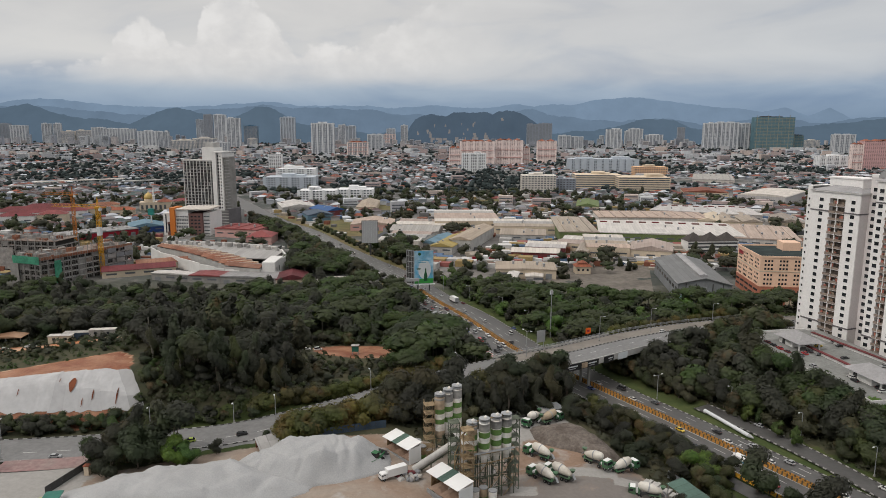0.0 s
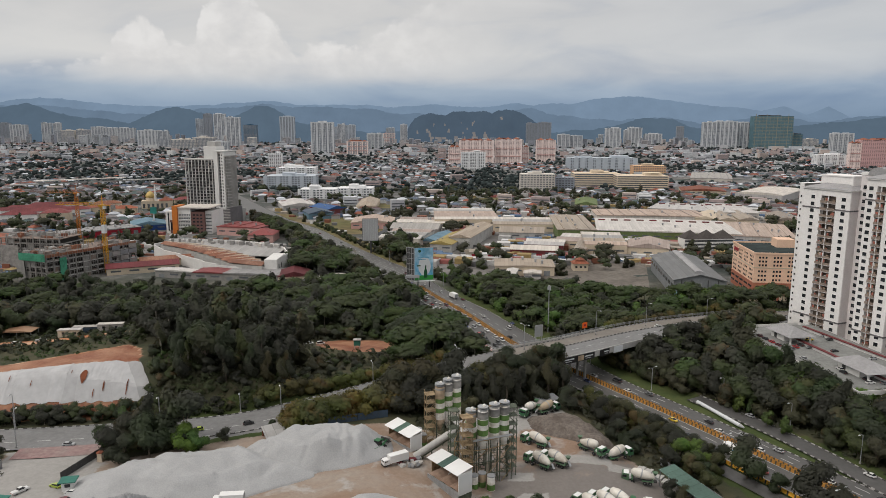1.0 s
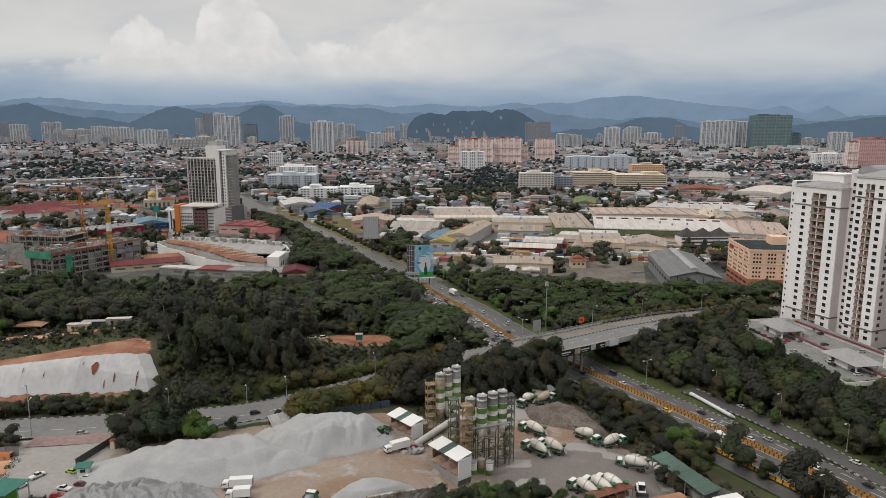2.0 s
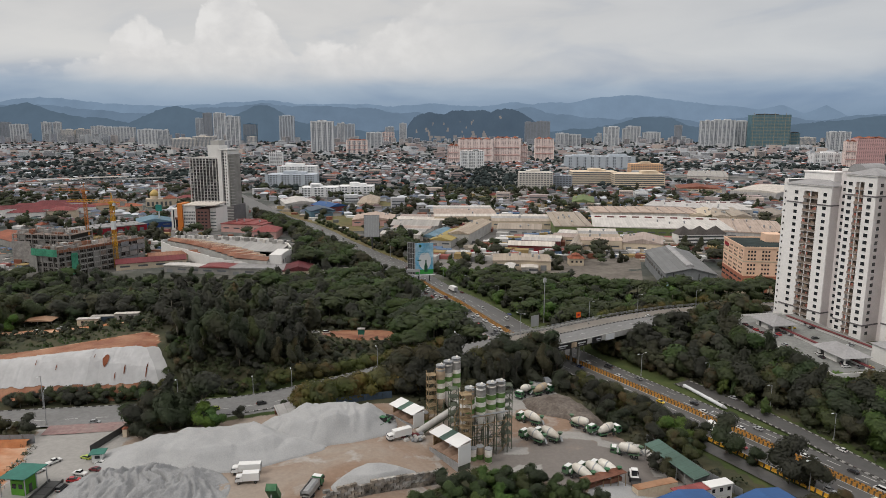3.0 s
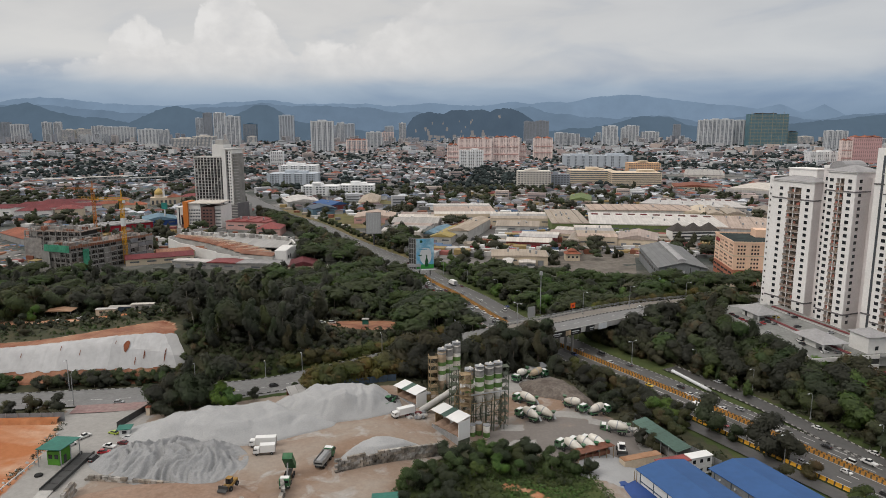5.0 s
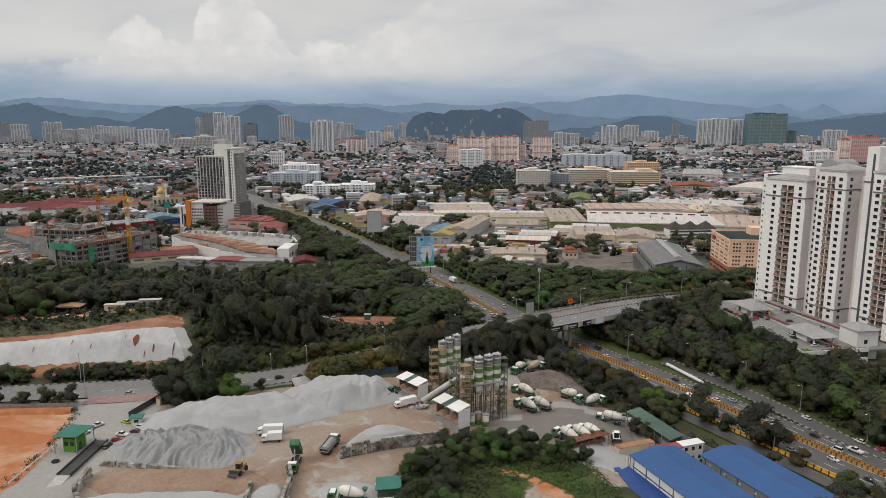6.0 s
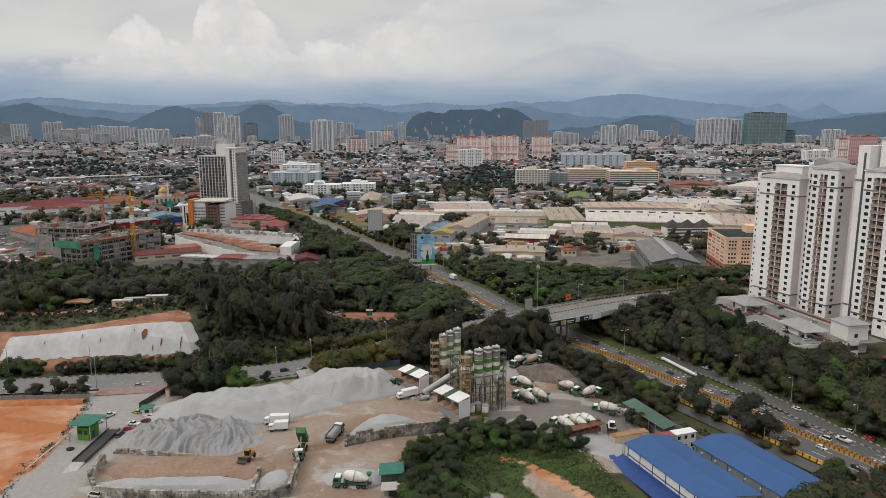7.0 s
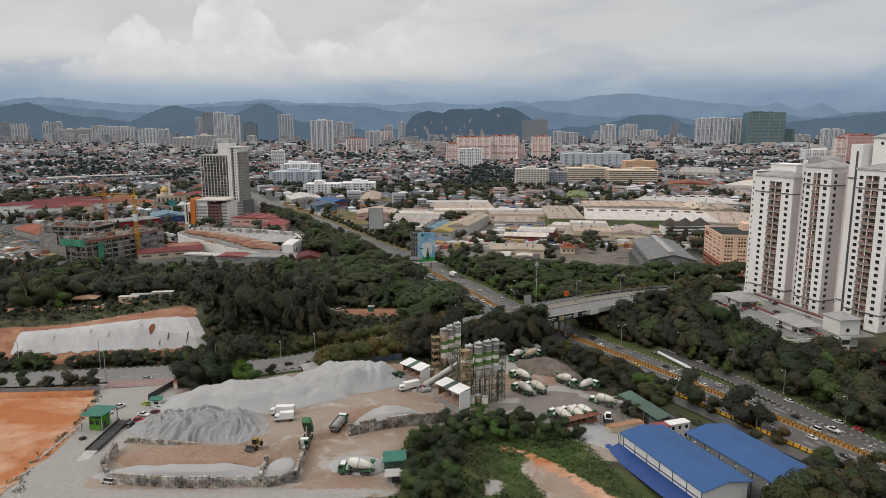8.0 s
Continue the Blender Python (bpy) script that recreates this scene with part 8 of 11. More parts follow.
def car_prototype(kind, full=True):
    if kind == "van":
        low = [(-2.2, 0.80, 0.78, 0.35, 0.95), (-2.1, 0.84, 0.82, 0.25, 1.05), (1.5, 0.84, 0.82, 0.25, 1.05), (2.15, 0.82, 0.74, 0.28, 0.85), (2.25, 0.74, 0.66, 0.35, 0.7)]
        cab = [(-2.12, 0.80, 0.70, 1.0, 1.75), (-2.0, 0.80, 0.72, 1.0, 1.92), (0.7, 0.80, 0.70, 1.0, 1.90), (1.55, 0.78, 0.70, 1.0, 1.06)]
    elif kind == "pickup":
        low = [(-2.6, 0.88, 0.86, 0.5, 1.05), (-2.5, 0.90, 0.88, 0.42, 1.1), (1.3, 0.90, 0.88, 0.42, 1.12), (2.45, 0.88, 0.80, 0.42, 1.0), (2.6, 0.80, 0.74, 0.5, 0.85)]
        cab = [(-0.75, 0.82, 0.74, 1.05, 1.1), (-0.6, 0.82, 0.70, 1.05, 1.78), (0.7, 0.82, 0.70, 1.05, 1.78), (1.45, 0.82, 0.76, 1.05, 1.12)]
    else:
        low = [(-2.1, 0.78, 0.74, 0.35, 0.85), (-2.0, 0.84, 0.80, 0.25, 0.92), (-0.8, 0.86, 0.84, 0.22, 0.95), (0.9, 0.86, 0.84, 0.22, 0.92), (1.95, 0.82, 0.74, 0.25, 0.78), (2.12, 0.72, 0.66, 0.32, 0.62)]
        cab = [(-1.85, 0.76, 0.66, 0.90, 0.94), (-1.25, 0.76, 0.60, 0.90, 1.42), (0.25, 0.76, 0.60, 0.90, 1.42), (1.15, 0.76, 0.70, 0.90, 0.93)]
    body = section_body(low, "body", PAINT)
    glass_k = section_body(cab, "glazing", TINTED)
    z = {"van": 1.90, "pickup": 1.76, "car": 1.41}[kind]
    x0, x1 = {"van": (-2.0, 0.7), "pickup": (-0.55, 0.65), "car": (-1.2, 0.22)}[kind]
    roof = Kit().box(x0, -0.62, z - 0.02, x1, 0.62, z + 0.05).mesh("roof_panel", PAINT)
    b = thing(kind if kind != "car" else "car", "", "car")
    part("body", body, None, b)
    part("glazing", glass_k, None, b)
    part("roof_panel", roof, None, b)
    add_wheels(b, {"van": (-1.35, 1.35), "pickup": (-1.6, 1.6), "car": (-1.28, 1.28)}[kind], 0.76, 0.33, CAR_WHEEL, full)
    if not full:
        return b
    e = low[-1][0] - 0.12
    for s in (-1, 1):
        part("headlight", Kit().box(e - 0.05, s * 0.58 - 0.15, 0.58, e + 0.10, s * 0.58 + 0.15, 0.72), LAMP_WHITE, b)
        part("tail_light", Kit().box(low[0][0] - 0.04, s * 0.6 - 0.13, 0.65, low[0][0] + 0.08, s * 0.6 + 0.13, 0.85), LAMP_RED, b)
    return b


PAINTS = {"white": (0.62, 0.62, 0.61), "silver": (0.34, 0.35, 0.36), "black": (0.018, 0.018, 0.02), "grey": (0.12, 0.125, 0.13), "red": (0.38, 0.015, 0.02),
          "blue": (0.03, 0.06, 0.19), "lime": (0.33, 0.42, 0.06), "yellow": (0.60, 0.42, 0.03), "maroon": (0.12, 0.01, 0.015), "beige": (0.42, 0.38, 0.32)}
PROTO = {(k, full): car_prototype(k, full) for k in ("car", "van", "pickup") for full in (True, False)}
USED = set()


def car(kind, colour, x, y, heading, z=None, where="on the highway", group="cars on the roads"):
    """heading: degrees of the car's nose, 0 along +x."""
    m = rz(x, y, (gz(x, y) if z is None else z) + 0.02, heading) @ Matrix.Scale(0.86, 4)
    key = (kind, y < 262)
    if key in USED:
        ob = copy_thing(PROTO[key], m)
    else:
        USED.add(key)
        ob = PROTO[key]
        ob.matrix_basis = m
    tagged(ob, "%s %s %s" % (colour, {"car": "saloon car", "van": "people carrier", "pickup": "pickup truck"}[kind], where), "car", group)
    for c in ob.children_recursive:
        c.color = (*PAINTS[colour], 1)
    return ob


def traffic():
    rnd = random.Random(8)
    names = ["white", "white", "silver", "black", "grey", "silver", "black", "red", "blue", "white", "beige", "maroon"]
    # towards the camera on the west side (traffic keeps left), away on the east side
    nrm = normals(HIGHWAY)

    def lane(y, off, toward, kind, colour):
        k = int(np.argmin(np.abs(HIGHWAY[:, 1] - y)))
        x, yy = HIGHWAY[k, 0] + nrm[k, 0] * off, HIGHWAY[k, 1] + nrm[k, 1] * off
        fx, fy = -nrm[k, 1], nrm[k, 0]
        h = math.degrees(math.atan2(fy, fx))
        car(kind, colour, x, yy, h + (180 if toward else 0), -12.88)

    # the queue before the flyover
    for i, off in enumerate((-9.2, -6.0, -2.7, -13.6, -16.4)):
        y = 292 + i * 2.4 + (14 if i > 2 else 0)
        while y < (412 if i < 3 else 378):
            if rnd.random() < 0.86:
                lane(y, off + rnd.uniform(-0.3, 0.3), True, rnd.choice(("car", "car", "car", "van", "pickup")), rnd.choice(names))
            y += rnd.uniform(6.2, 9.5)
    for y, off in ((300, 3.0), (312, 9), (318, 14), (333, 6), (352, 3.5), (366, 11), (388, 7), (405, 3), (440, 4), (470, 8), (520, 3), (560, 7), (610, 4), (430, -4), (455, -8), (500, -4), (548, -8), (590, -4), (640, -7), (660, 4)):
        lane(y, off, off < 0, rnd.choice(("car", "car", "van")), rnd.choice(names))
    # nearer stretch
    for y, off, kind, colour in ((250, 2.6, "car", "silver"), (244, 6.3, "van", "black"), (236, 2.5, "car", "white"), (229, 6.8, "car", "grey"), (207, 5.6, "car", "black"), (202, 2.6, "car", "white"), (197, 6.6, "car", "silver"),
                                 (190, 2.4, "car", "white"), (186, 7.0, "car", "silver"), (171, 2.6, "car", "white"), (160, 6.2, "car", "black"), (152, 2.8, "van", "white"), (149, 6.8, "pickup", "white"), (136, 3.0, "car", "silver"),
                                 (124, 6.5, "car", "grey"), (112, 3.0, "car", "red"), (247, -3.2, "car", "blue"), (226, -6.0, "car", "white"), (214, -3.5, "car", "yellow"), (205, -8.6, "car", "black"), (193, -4.0, "van", "white"),
                                 (182, -8.2, "car", "red"), (174, -3.4, "pickup", "silver"), (165, -6.0, "car", "black"), (157, -9.2, "car", "silver"), (148, -3.8, "car", "white"), (139, -6.6, "car", "black"), (133, -3.0, "car", "silver"),
                                 (120, -8.0, "car", "grey"), (220, -9.0, "car", "silver")):
        lane(y, off, off < 0, kind, colour)
    for y, off, kind, colour in ((168, 16.0, "car", "white"), (152, 14.3, "car", "white"), (146, 14.6, "car", "red"), (205, 21.5, "car", "silver"), (228, 22, "car", "grey")):
        lane(y, off, False, kind, colour)
    # west road
    for x, y, h, kind, colour in ((-101.5, 170.2, 8, "car", "silver"), (-57, 184.5, 25, "car", "black"), (-70, 180.0, 196, "car", "lime"), (-128, 170, 5, "car", "black"), (93, 291, 38, "car", "white")):
        car(kind, colour, x, y, h, float(np.interp(x, FLYOVER[:, 0], FLYOVER[:, 2])) + 0.12, "on the pale road")
    # parked in the yard
    for x, y, h, kind, colour in ((-92.5, 148, 160, "car", "lime"), (-87.2, 145, 168, "car", "white"), (-87.0, 141.8, 165, "car", "maroon"), (-89.6, 139.6, 165, "pickup", "white"), (-89.6, 136.6, 10, "car", "red"),
                                  (-90.2, 132.6, 85, "van", "black"), (-99.4, 145.5, 60, "pickup", "white"), (-100.6, 140.8, 60, "car", "white"), (-81.4, 101.2, 165, "van", "white")):
        car(kind, colour, x, y, h, None, "parked in the dusty yard", "cars parked in the yard")
    # on the parking deck
    for x, y, h, kind, colour in ((132.3, 251.5, 100, "car", "grey"), (135.0, 253.8, 100, "car", "red"), (138.1, 256.2, 100, "car", "black"), (139.9, 252.8, 190, "car", "grey"), (145, 263, 10, "car", "yellow"), (153.9, 268.1, 10, "car", "silver"),
                                  (153.3, 263.1, 10, "car", "black"), (147.2, 248.7, 10, "car", "black"), (138.2, 229.0, 100, "car", "white"), (137.4, 225.5, 100, "car", "black"), (140.8, 215.7, 10, "car", "white"), (141.8, 219.0, 10, "car", "black"),
                                  (148.4, 214.8, 10, "car", "yellow"), (156.2, 239.9, 190, "car", "silver"), (127.5, 268, 100, "car", "maroon"), (127.9, 264, 100, "car", "black"), (128.6, 260, 100, "car", "red"), (129.5, 256, 100, "car", "maroon"),
                                  (131, 240, 100, "car", "silver"), (145.5, 215, 10, "car", "grey")):
        car(kind, colour, x, y, h, -1.4, "parked on the podium deck", "cars parked on the podium")
    # before the estate wall, far off
    for i in range(46):
        car("car", rnd.choice(names), 110 + rnd.uniform(-60, 110), rnd.choice((478, 484, 590, 596, 602, 470)) + rnd.uniform(-2, 2), rnd.choice((0, 90, 180)), -13.4, "parked at the factory estate", "cars parked at the estate")


traffic()


def cab(parent, x, colour_mat, w=2.4, h=2.7):
    """A flat-fronted lorry cab with its front at x."""
    prof = [(x, 0.75), (x, 1.75), (x - 0.22, h - 0.1), (x - 0.5, h), (x - 1.85, h), (x - 1.9, 0.75)]
    m = Matrix.Identity(4)
    c = part("cab", Kit().loft(prof[::-1], -w / 2, w / 2), colour_mat, parent)
    part("windscreen", Kit().add([(x + 0.02, -w / 2 + 0.15, 1.78), (x + 0.02, w / 2 - 0.15, 1.78), (x - 0.2, w / 2 - 0.2, h - 0.2), (x - 0.2, -w / 2 + 0.2, h - 0.2)], [(0, 1, 2, 3)]), TINTED, c)
    for s in (-1, 1):
        part("side_window", Kit().box(x - 1.3, s * (w / 2 + 0.01) - 0.015, 1.75, x - 0.35, s * (w / 2 + 0.01) + 0.015, h - 0.35), TINTED, c)
        part("headlight", Kit().box(x - 0.02, s * 0.9 - 0.2, 0.85, x + 0.05, s * 0.9 + 0.2, 1.1), LAMP_WHITE, c)
        part("mirror", Kit().box(x - 0.25, s * (w / 2 + 0.2) - 0.08, 1.7, x - 0.1, s * (w / 2 + 0.2) + 0.08, 2.3), STEEL_DARK, c)
    part("roof_panel", Kit().box(x - 1.8, -w / 2 + 0.15, h - 0.02, x - 0.5, w / 2 - 0.15, h + 0.08), CLAD_WHITE if colour_mat is GREEN else colour_mat, c, "white roof panel")
    part("bumper", Kit().box(x - 0.1, -w / 2, 0.45, x + 0.12, w / 2, 0.8), STEEL_DARK, c)
    return c


def mixer_truck(drum_mat):
    b = thing("mixer_truck", "green concrete mixer truck with a cream drum", "truck")
    part("chassis", Kit().box(-4.4, -0.5, 0.75, 3.2, 0.5, 1.05), STEEL_DARK, b)
    cab(b, 4.6, GREEN)
    tilt = Matrix.Translation((-0.7, 0, 2.55)) @ Matrix.Rotation(radians(-12), 4, "Y") @ Matrix.Rotation(math.pi / 2, 4, "Y")
    d = part("drum", Kit().lathe([(0.35, 2.9), (0.9, 2.5), (1.22, 1.3), (1.25, 0.0), (1.05, -1.2), (0.62, -2.7), (0.55, -3.0)][::-1], 18, tilt), drum_mat, b, smooth=True)
    part("drum_ring", Kit().lathe([(1.24, 0.15), (1.3, 0.2), (1.3, 0.45), (1.24, 0.5)], 18, tilt), STEEL, d)
    for x in (1.9, -3.3):
        part("pedestal", Kit().loft([(-0.9, 1.0), (0.9, 1.0), (0.55, 2.0), (-0.55, 2.0)], x - 0.2, x + 0.2, Matrix.Rotation(radians(-90), 4, "Z")), GREEN, b)
    part("hopper", Kit().lathe([(0.3, 2.7), (0.75, 3.5), (0.7, 3.5)], 8, Matrix.Translation((-3.9, 0, 0))), GREEN, b, "green loading hopper")
    part("chute", Kit().bar((-4.0, 0, 2.2), (-4.9, 0.3, 1.1), 0.6, 0.18), STEEL, b)
    part("water_tank", Kit().tube((2.45, -0.9, 1.6), (2.45, 0.9, 1.6), 0.38, n=10), CLAD_WHITE, b)
    for s in (-1, 1):
        part("mudguard", Kit().box(-3.6, s * 1.0 - 0.25, 1.08, -0.6, s * 1.0 + 0.25, 1.16), GREEN, b)
    add_wheels(b, (3.6, 1.7, -1.4, -2.75), 1.02, 0.52, TRUCK_WHEEL)
    return b


def tipper(raised):
    b = thing("tipper_truck", "green tipper truck with its %s" % ("empty bed raised high" if raised else "grey bed down"), "truck")
    part("chassis", Kit().box(-4.2, -0.5, 0.75, 3.0, 0.5, 1.05), STEEL_DARK, b)
    cab(b, 4.4, GREEN)
    bed = Kit()
    L, w, h = 6.0, 1.22, 1.3
    bed.box(0, -w, 0, L, w, 0.12).box(0, -w, 0.1, L, -w + 0.1, h).box(0, w - 0.1, 0.1, L, w, h).box(L - 0.1, -w, 0.1, L, w, h + 0.3)
    m = Matrix.Translation((-4.1, 0, 1.15)) @ Matrix.Rotation(radians(-48 if raised else 0), 4, "Y")
    part("bed", bed, GREEN if raised else SILO_GREY, b, m=m)
    if raised:
        part("ram", Kit().tube((1.0, 0, 1.0), (-0.6, 0, 4.4), 0.16, n=8), RIM, b)
    else:
        part("load", Kit().loft([(-1.1, 1.9), (1.1, 1.9), (0.5, 2.6), (-0.5, 2.6)], -1.8, 4.0, Matrix.Rotation(radians(90), 4, "Z")), GRAVEL_GREY, b, "grey load of chippings")
    add_wheels(b, (3.4, 1.6, -1.6, -2.9), 1.02, 0.52, TRUCK_WHEEL)
    return b


def box_truck(length=6.2):
    b = thing("box_truck", "white box truck with a plain cargo body", "truck")
    part("chassis", Kit().box(-length + 1.4, -0.45, 0.6, 2.4, 0.45, 0.85), STEEL_DARK, b)
    cab(b, 3.6, CLAD_WHITE, 2.1, 2.35)
    part("cargo_box", Kit().box(-length + 1.4, -1.12, 0.95, 1.55, 1.12, 3.25), CLAD_WHITE, b)
    part("door_frame", Kit().box(-length + 1.32, -1.1, 0.95, -length + 1.41, 1.1, 3.2), STEEL, b)
    part("print", Kit().box(-length * 0.45, -1.15, 1.9, 0.4, -1.12, 2.3), SIGN_CYAN, b, "blue lettering bar")
    add_wheels(b, (2.6, -length * 0.5 + 0.2), 0.9, 0.42, wheel_meshes(0.42, 0.28))
    return b


def digger(body_mat, words):
    b = thing("wheel_loader", words, "loader")
    part("body", Kit().loft([(-2.6, 0.9), (2.0, 0.9), (2.0, 1.5), (-0.4, 1.7), (-2.6, 1.9)], -1.0, 1.0), body_mat, b)
    c = part("cab", Kit().loft([(-0.7, 1.6), (0.9, 1.6), (0.7, 3.1), (-0.6, 3.1)], -0.75, 0.75), TINTED, b)
    part("cab_roof", Kit().box(-0.75, -0.8, 3.08, 0.85, 0.8, 3.2), body_mat, c)
    for s in (-1, 1):
        part("arm", Kit().bar((1.4, s * 0.55, 1.5), (3.4, s * 0.55, 1.9), 0.22, 0.4), body_mat, b)
    part("bucket", Kit().loft([(3.3, 1.2), (4.5, 1.0), (4.5, 1.2), (3.6, 1.6), (3.6, 2.4), (3.3, 2.4)], -1.3, 1.3), STEEL_DARK, b)
    add_wheels(b, (1.5, -1.7), 1.15, 0.72, wheel_meshes(0.72, 0.5))
    return b


LOADER_YELLOW = surface("dusty_loader_yellow", (0.33, 0.185, 0.04), 0.7, grain=0.9, stain=0.6, vary=0.5, dirt=(0.20, 0.14, 0.08))


def trucks():
    spots = [(26.0, 181.8, 142), (25.4, 169.4, 136), (29.8, 170.6, 140), (41.0, 178.2, -48), (48.6, 178.0, 28), (51.4, 166.2, 165), (34.6, 148.0, 138), (38.4, 149.4, 140), (42.0, 151.2, 138), (26.8, 204.0, 232), (32.5, 205.0, 35), (-22.5, 106.0, 178)]
    protos = {DRUM: mixer_truck(DRUM), DRUM_TAN: mixer_truck(DRUM_TAN)}
    used = set()
    for i, (x, y, h) in enumerate(spots):
        mat = DRUM_TAN if i == 10 else DRUM
        m = rz(x, y, gz(x, y) + 0.05, h)
        if mat in used:
            ob = copy_thing(protos[mat], m)
        else:
            used.add(mat)
            ob = protos[mat]
            ob.matrix_basis = m
        tagged(ob, "green concrete mixer truck with a %s drum" % ("dusty tan" if mat is DRUM_TAN else "cream white"), "truck", "mixer trucks in the yard")
    tipper(True).matrix_basis = rz(-38.2, 122.5, gz(-38.2, 122.5) + 0.05, -88)
    tipper(False).matrix_basis = rz(-31.0, 131.8, gz(-31, 131.8) + 0.05, 78)
    for x, y, h in ((-49.5, 140.8, 186), (-47.2, 136.4, 188), (-13.2, 161.6, 212)):
        t = box_truck(6.2 if y > 138 else 4.4)
        t.matrix_basis = rz(x, y, gz(x, y) + 0.05, h) @ Matrix.Scale(0.84, 4)
    for yy, off, h in ((188, -7.0, 0), (372, 8.0, 1)):
        n = normals(HIGHWAY)
        k = int(np.argmin(np.abs(HIGHWAY[:, 1] - yy)))
        t = box_truck(6.0)
        ang = math.degrees(math.atan2(n[k, 0], -n[k, 1]))
        t.matrix_basis = rz(HIGHWAY[k, 0] + n[k, 0] * off, HIGHWAY[k, 1] + n[k, 1] * off, -12.88, ang + (0 if h else 180))
    digger(LOADER_YELLOW, "dusty yellow wheel loader on the sand").matrix_basis = rz(-50.6, 117.6, gz(-50.6, 117.6) + 0.9, 258) @ Matrix.Scale(0.86, 4)
    digger(GREEN, "green wheel loader before the aggregate bin").matrix_basis = rz(-17.8, 168.0, gz(-17.8, 168) + 0.05, 60)
    digger(CLAD_WHITE, "white and green wheel loader in the yard").matrix_basis = rz(49.8, 152.0, gz(49.8, 152) + 0.05, 262)


trucks()


# ---------------------------------------------------------------- yard buildings, stores, bank
def make_stores():
    # two long blue-roofed stores
    at = rz(48.6, 131.2, 0, math.degrees(math.atan2(-31.3, 11.5)))  # local x along the long side, +y to the east
    b = thing("warehouse", "long white-clad warehouse with a bright blue sheet roof", "warehouse", "blue-roofed warehouses", at)
    L, w, e, base = 33.0, 14.4, -4.1, -12.5
    part("wall", Kit().box(0.4, 0.4, base, L - 0.4, 0.6, e), CLAD_WHITE, b, "white cladding wall")
    part("wall", Kit().box(0.4, w - 0.6, base, L - 0.4, w - 0.4, e), CLAD_WHITE, b)
    for x in (0.4, L - 0.6):
        part("gable_wall", Kit().loft([(0.5, base), (w - 0.5, base), (w - 0.5, e), (w / 2, e + 1.05), (0.5, e)], -x - 0.2, -x, Matrix.Rotation(radians(90), 4, "Z")), CLAD_WHITE, b)
    for y0, y1, z0, z1 in ((-0.4, w / 2, e, e + 1.25), (w / 2, w + 0.4, e + 1.25, e)):
        part("roof_slope", Kit().add([(-0.7, y0, z0), (L + 0.7, y0, z0), (L + 0.7, y1, z1), (-0.7, y1, z1), (-0.7, y0, z0 + 0.15), (L + 0.7, y0, z0 + 0.15), (L + 0.7, y1, z1 + 0.15), (-0.7, y1, z1 + 0.15)],
                                     [(3, 2, 1, 0), (4, 5, 6, 7), (0, 1, 5, 4), (1, 2, 6, 5), (2, 3, 7, 6), (3, 0, 4, 7)]), BLUE_ROOF, b)
    for k in range(7):
        x = 0.5 + k * (L - 1.2) / 6
        part("frame_post", Kit().box(x, 0.28, base, x + 0.22, 0.45, e), BLUE_FRAME, b)
    for z in (-6.9,):
        part("frame_rail", Kit().box(0.4, 0.26, z, L - 0.4, 0.44, z + 0.25), BLUE_FRAME, b)
    for k, x in enumerate((9, 14.5, 22, 26.5)):
        part("window", Kit().box(x, 0.30, -8.9, x + 0.9, 0.46, -7.7), WINDOW, b)
    part("lean_to", Kit().add([(-1.5, -4.6, -9.2), (L * 0.93, -4.6, -9.2), (L * 0.93, 0.3, -7.7), (-1.5, 0.3, -7.7), (-1.5, -4.6, -9.05), (L * 0.93, -4.6, -9.05), (L * 0.93, 0.3, -7.55), (-1.5, 0.3, -7.55)],
                              [(3, 2, 1, 0), (4, 5, 6, 7), (0, 1, 5, 4), (1, 2, 6, 5), (2, 3, 7, 6), (3, 0, 4, 7)]), BLUE_DARK, b, "dark blue lean-to roof")
    for k in range(6):
        part("post", Kit().bar((-1 + k * 6.5, -4.3, -12.6), (-1 + k * 6.5, -4.3, -9.15), 0.15), BLUE_FRAME, b)
    part("screen", Kit().box(-3.4, -4.8, -11.5, -1.4, -1.5, -8.4), BLUE_DARK, b, "dark blue sheet screen")
    part("scaffold", Kit().bar((-0.5, 0, -12), (-0.5, 0, -3.9), 0.12).bar((-1.4, 0, -12), (-1.4, 0, -5), 0.12).bar((-1.4, 0, -7), (-0.5, 0, -7), 0.1).bar((-1.4, 0, -9), (-0.5, 0, -9), 0.1), RUST, b, "rusty corner scaffold")
    at2 = rz(67.2, 131.6, 0, math.degrees(math.atan2(-27.8, 11.5)))
    c = thing("warehouse", "long warehouse with a wide bright blue sheet roof", "warehouse", "blue-roofed warehouses", at2)
    L2, w1, w2 = 30.0, 7.4, 7.4
    for y0, y1, z0, z1 in ((-0.4, w1, -4.1, -2.9), (w1, w1 + w2, -2.9, -4.1)):
        part("roof_slope", Kit().add([(-0.7, y0, z0), (L2, y0, z0), (L2, y1, z1), (-0.7, y1, z1), (-0.7, y0, z0 + 0.15), (L2, y0, z0 + 0.15), (L2, y1, z1 + 0.15), (-0.7, y1, z1 + 0.15)],
                                     [(3, 2, 1, 0), (4, 5, 6, 7), (0, 1, 5, 4), (1, 2, 6, 5), (2, 3, 7, 6), (3, 0, 4, 7)]), BLUE_ROOF, c)
    part("wall", Kit().box(0, 0.2, -13, L2 - 0.5, 0.4, -4.45), WALL_GREY, c, "grey sheet wall")
    part("wall", Kit().box(0, w1 + w2 - 0.6, -13.5, L2 - 0.5, w1 + w2 - 0.4, -4.1), WALL_GREY, c)
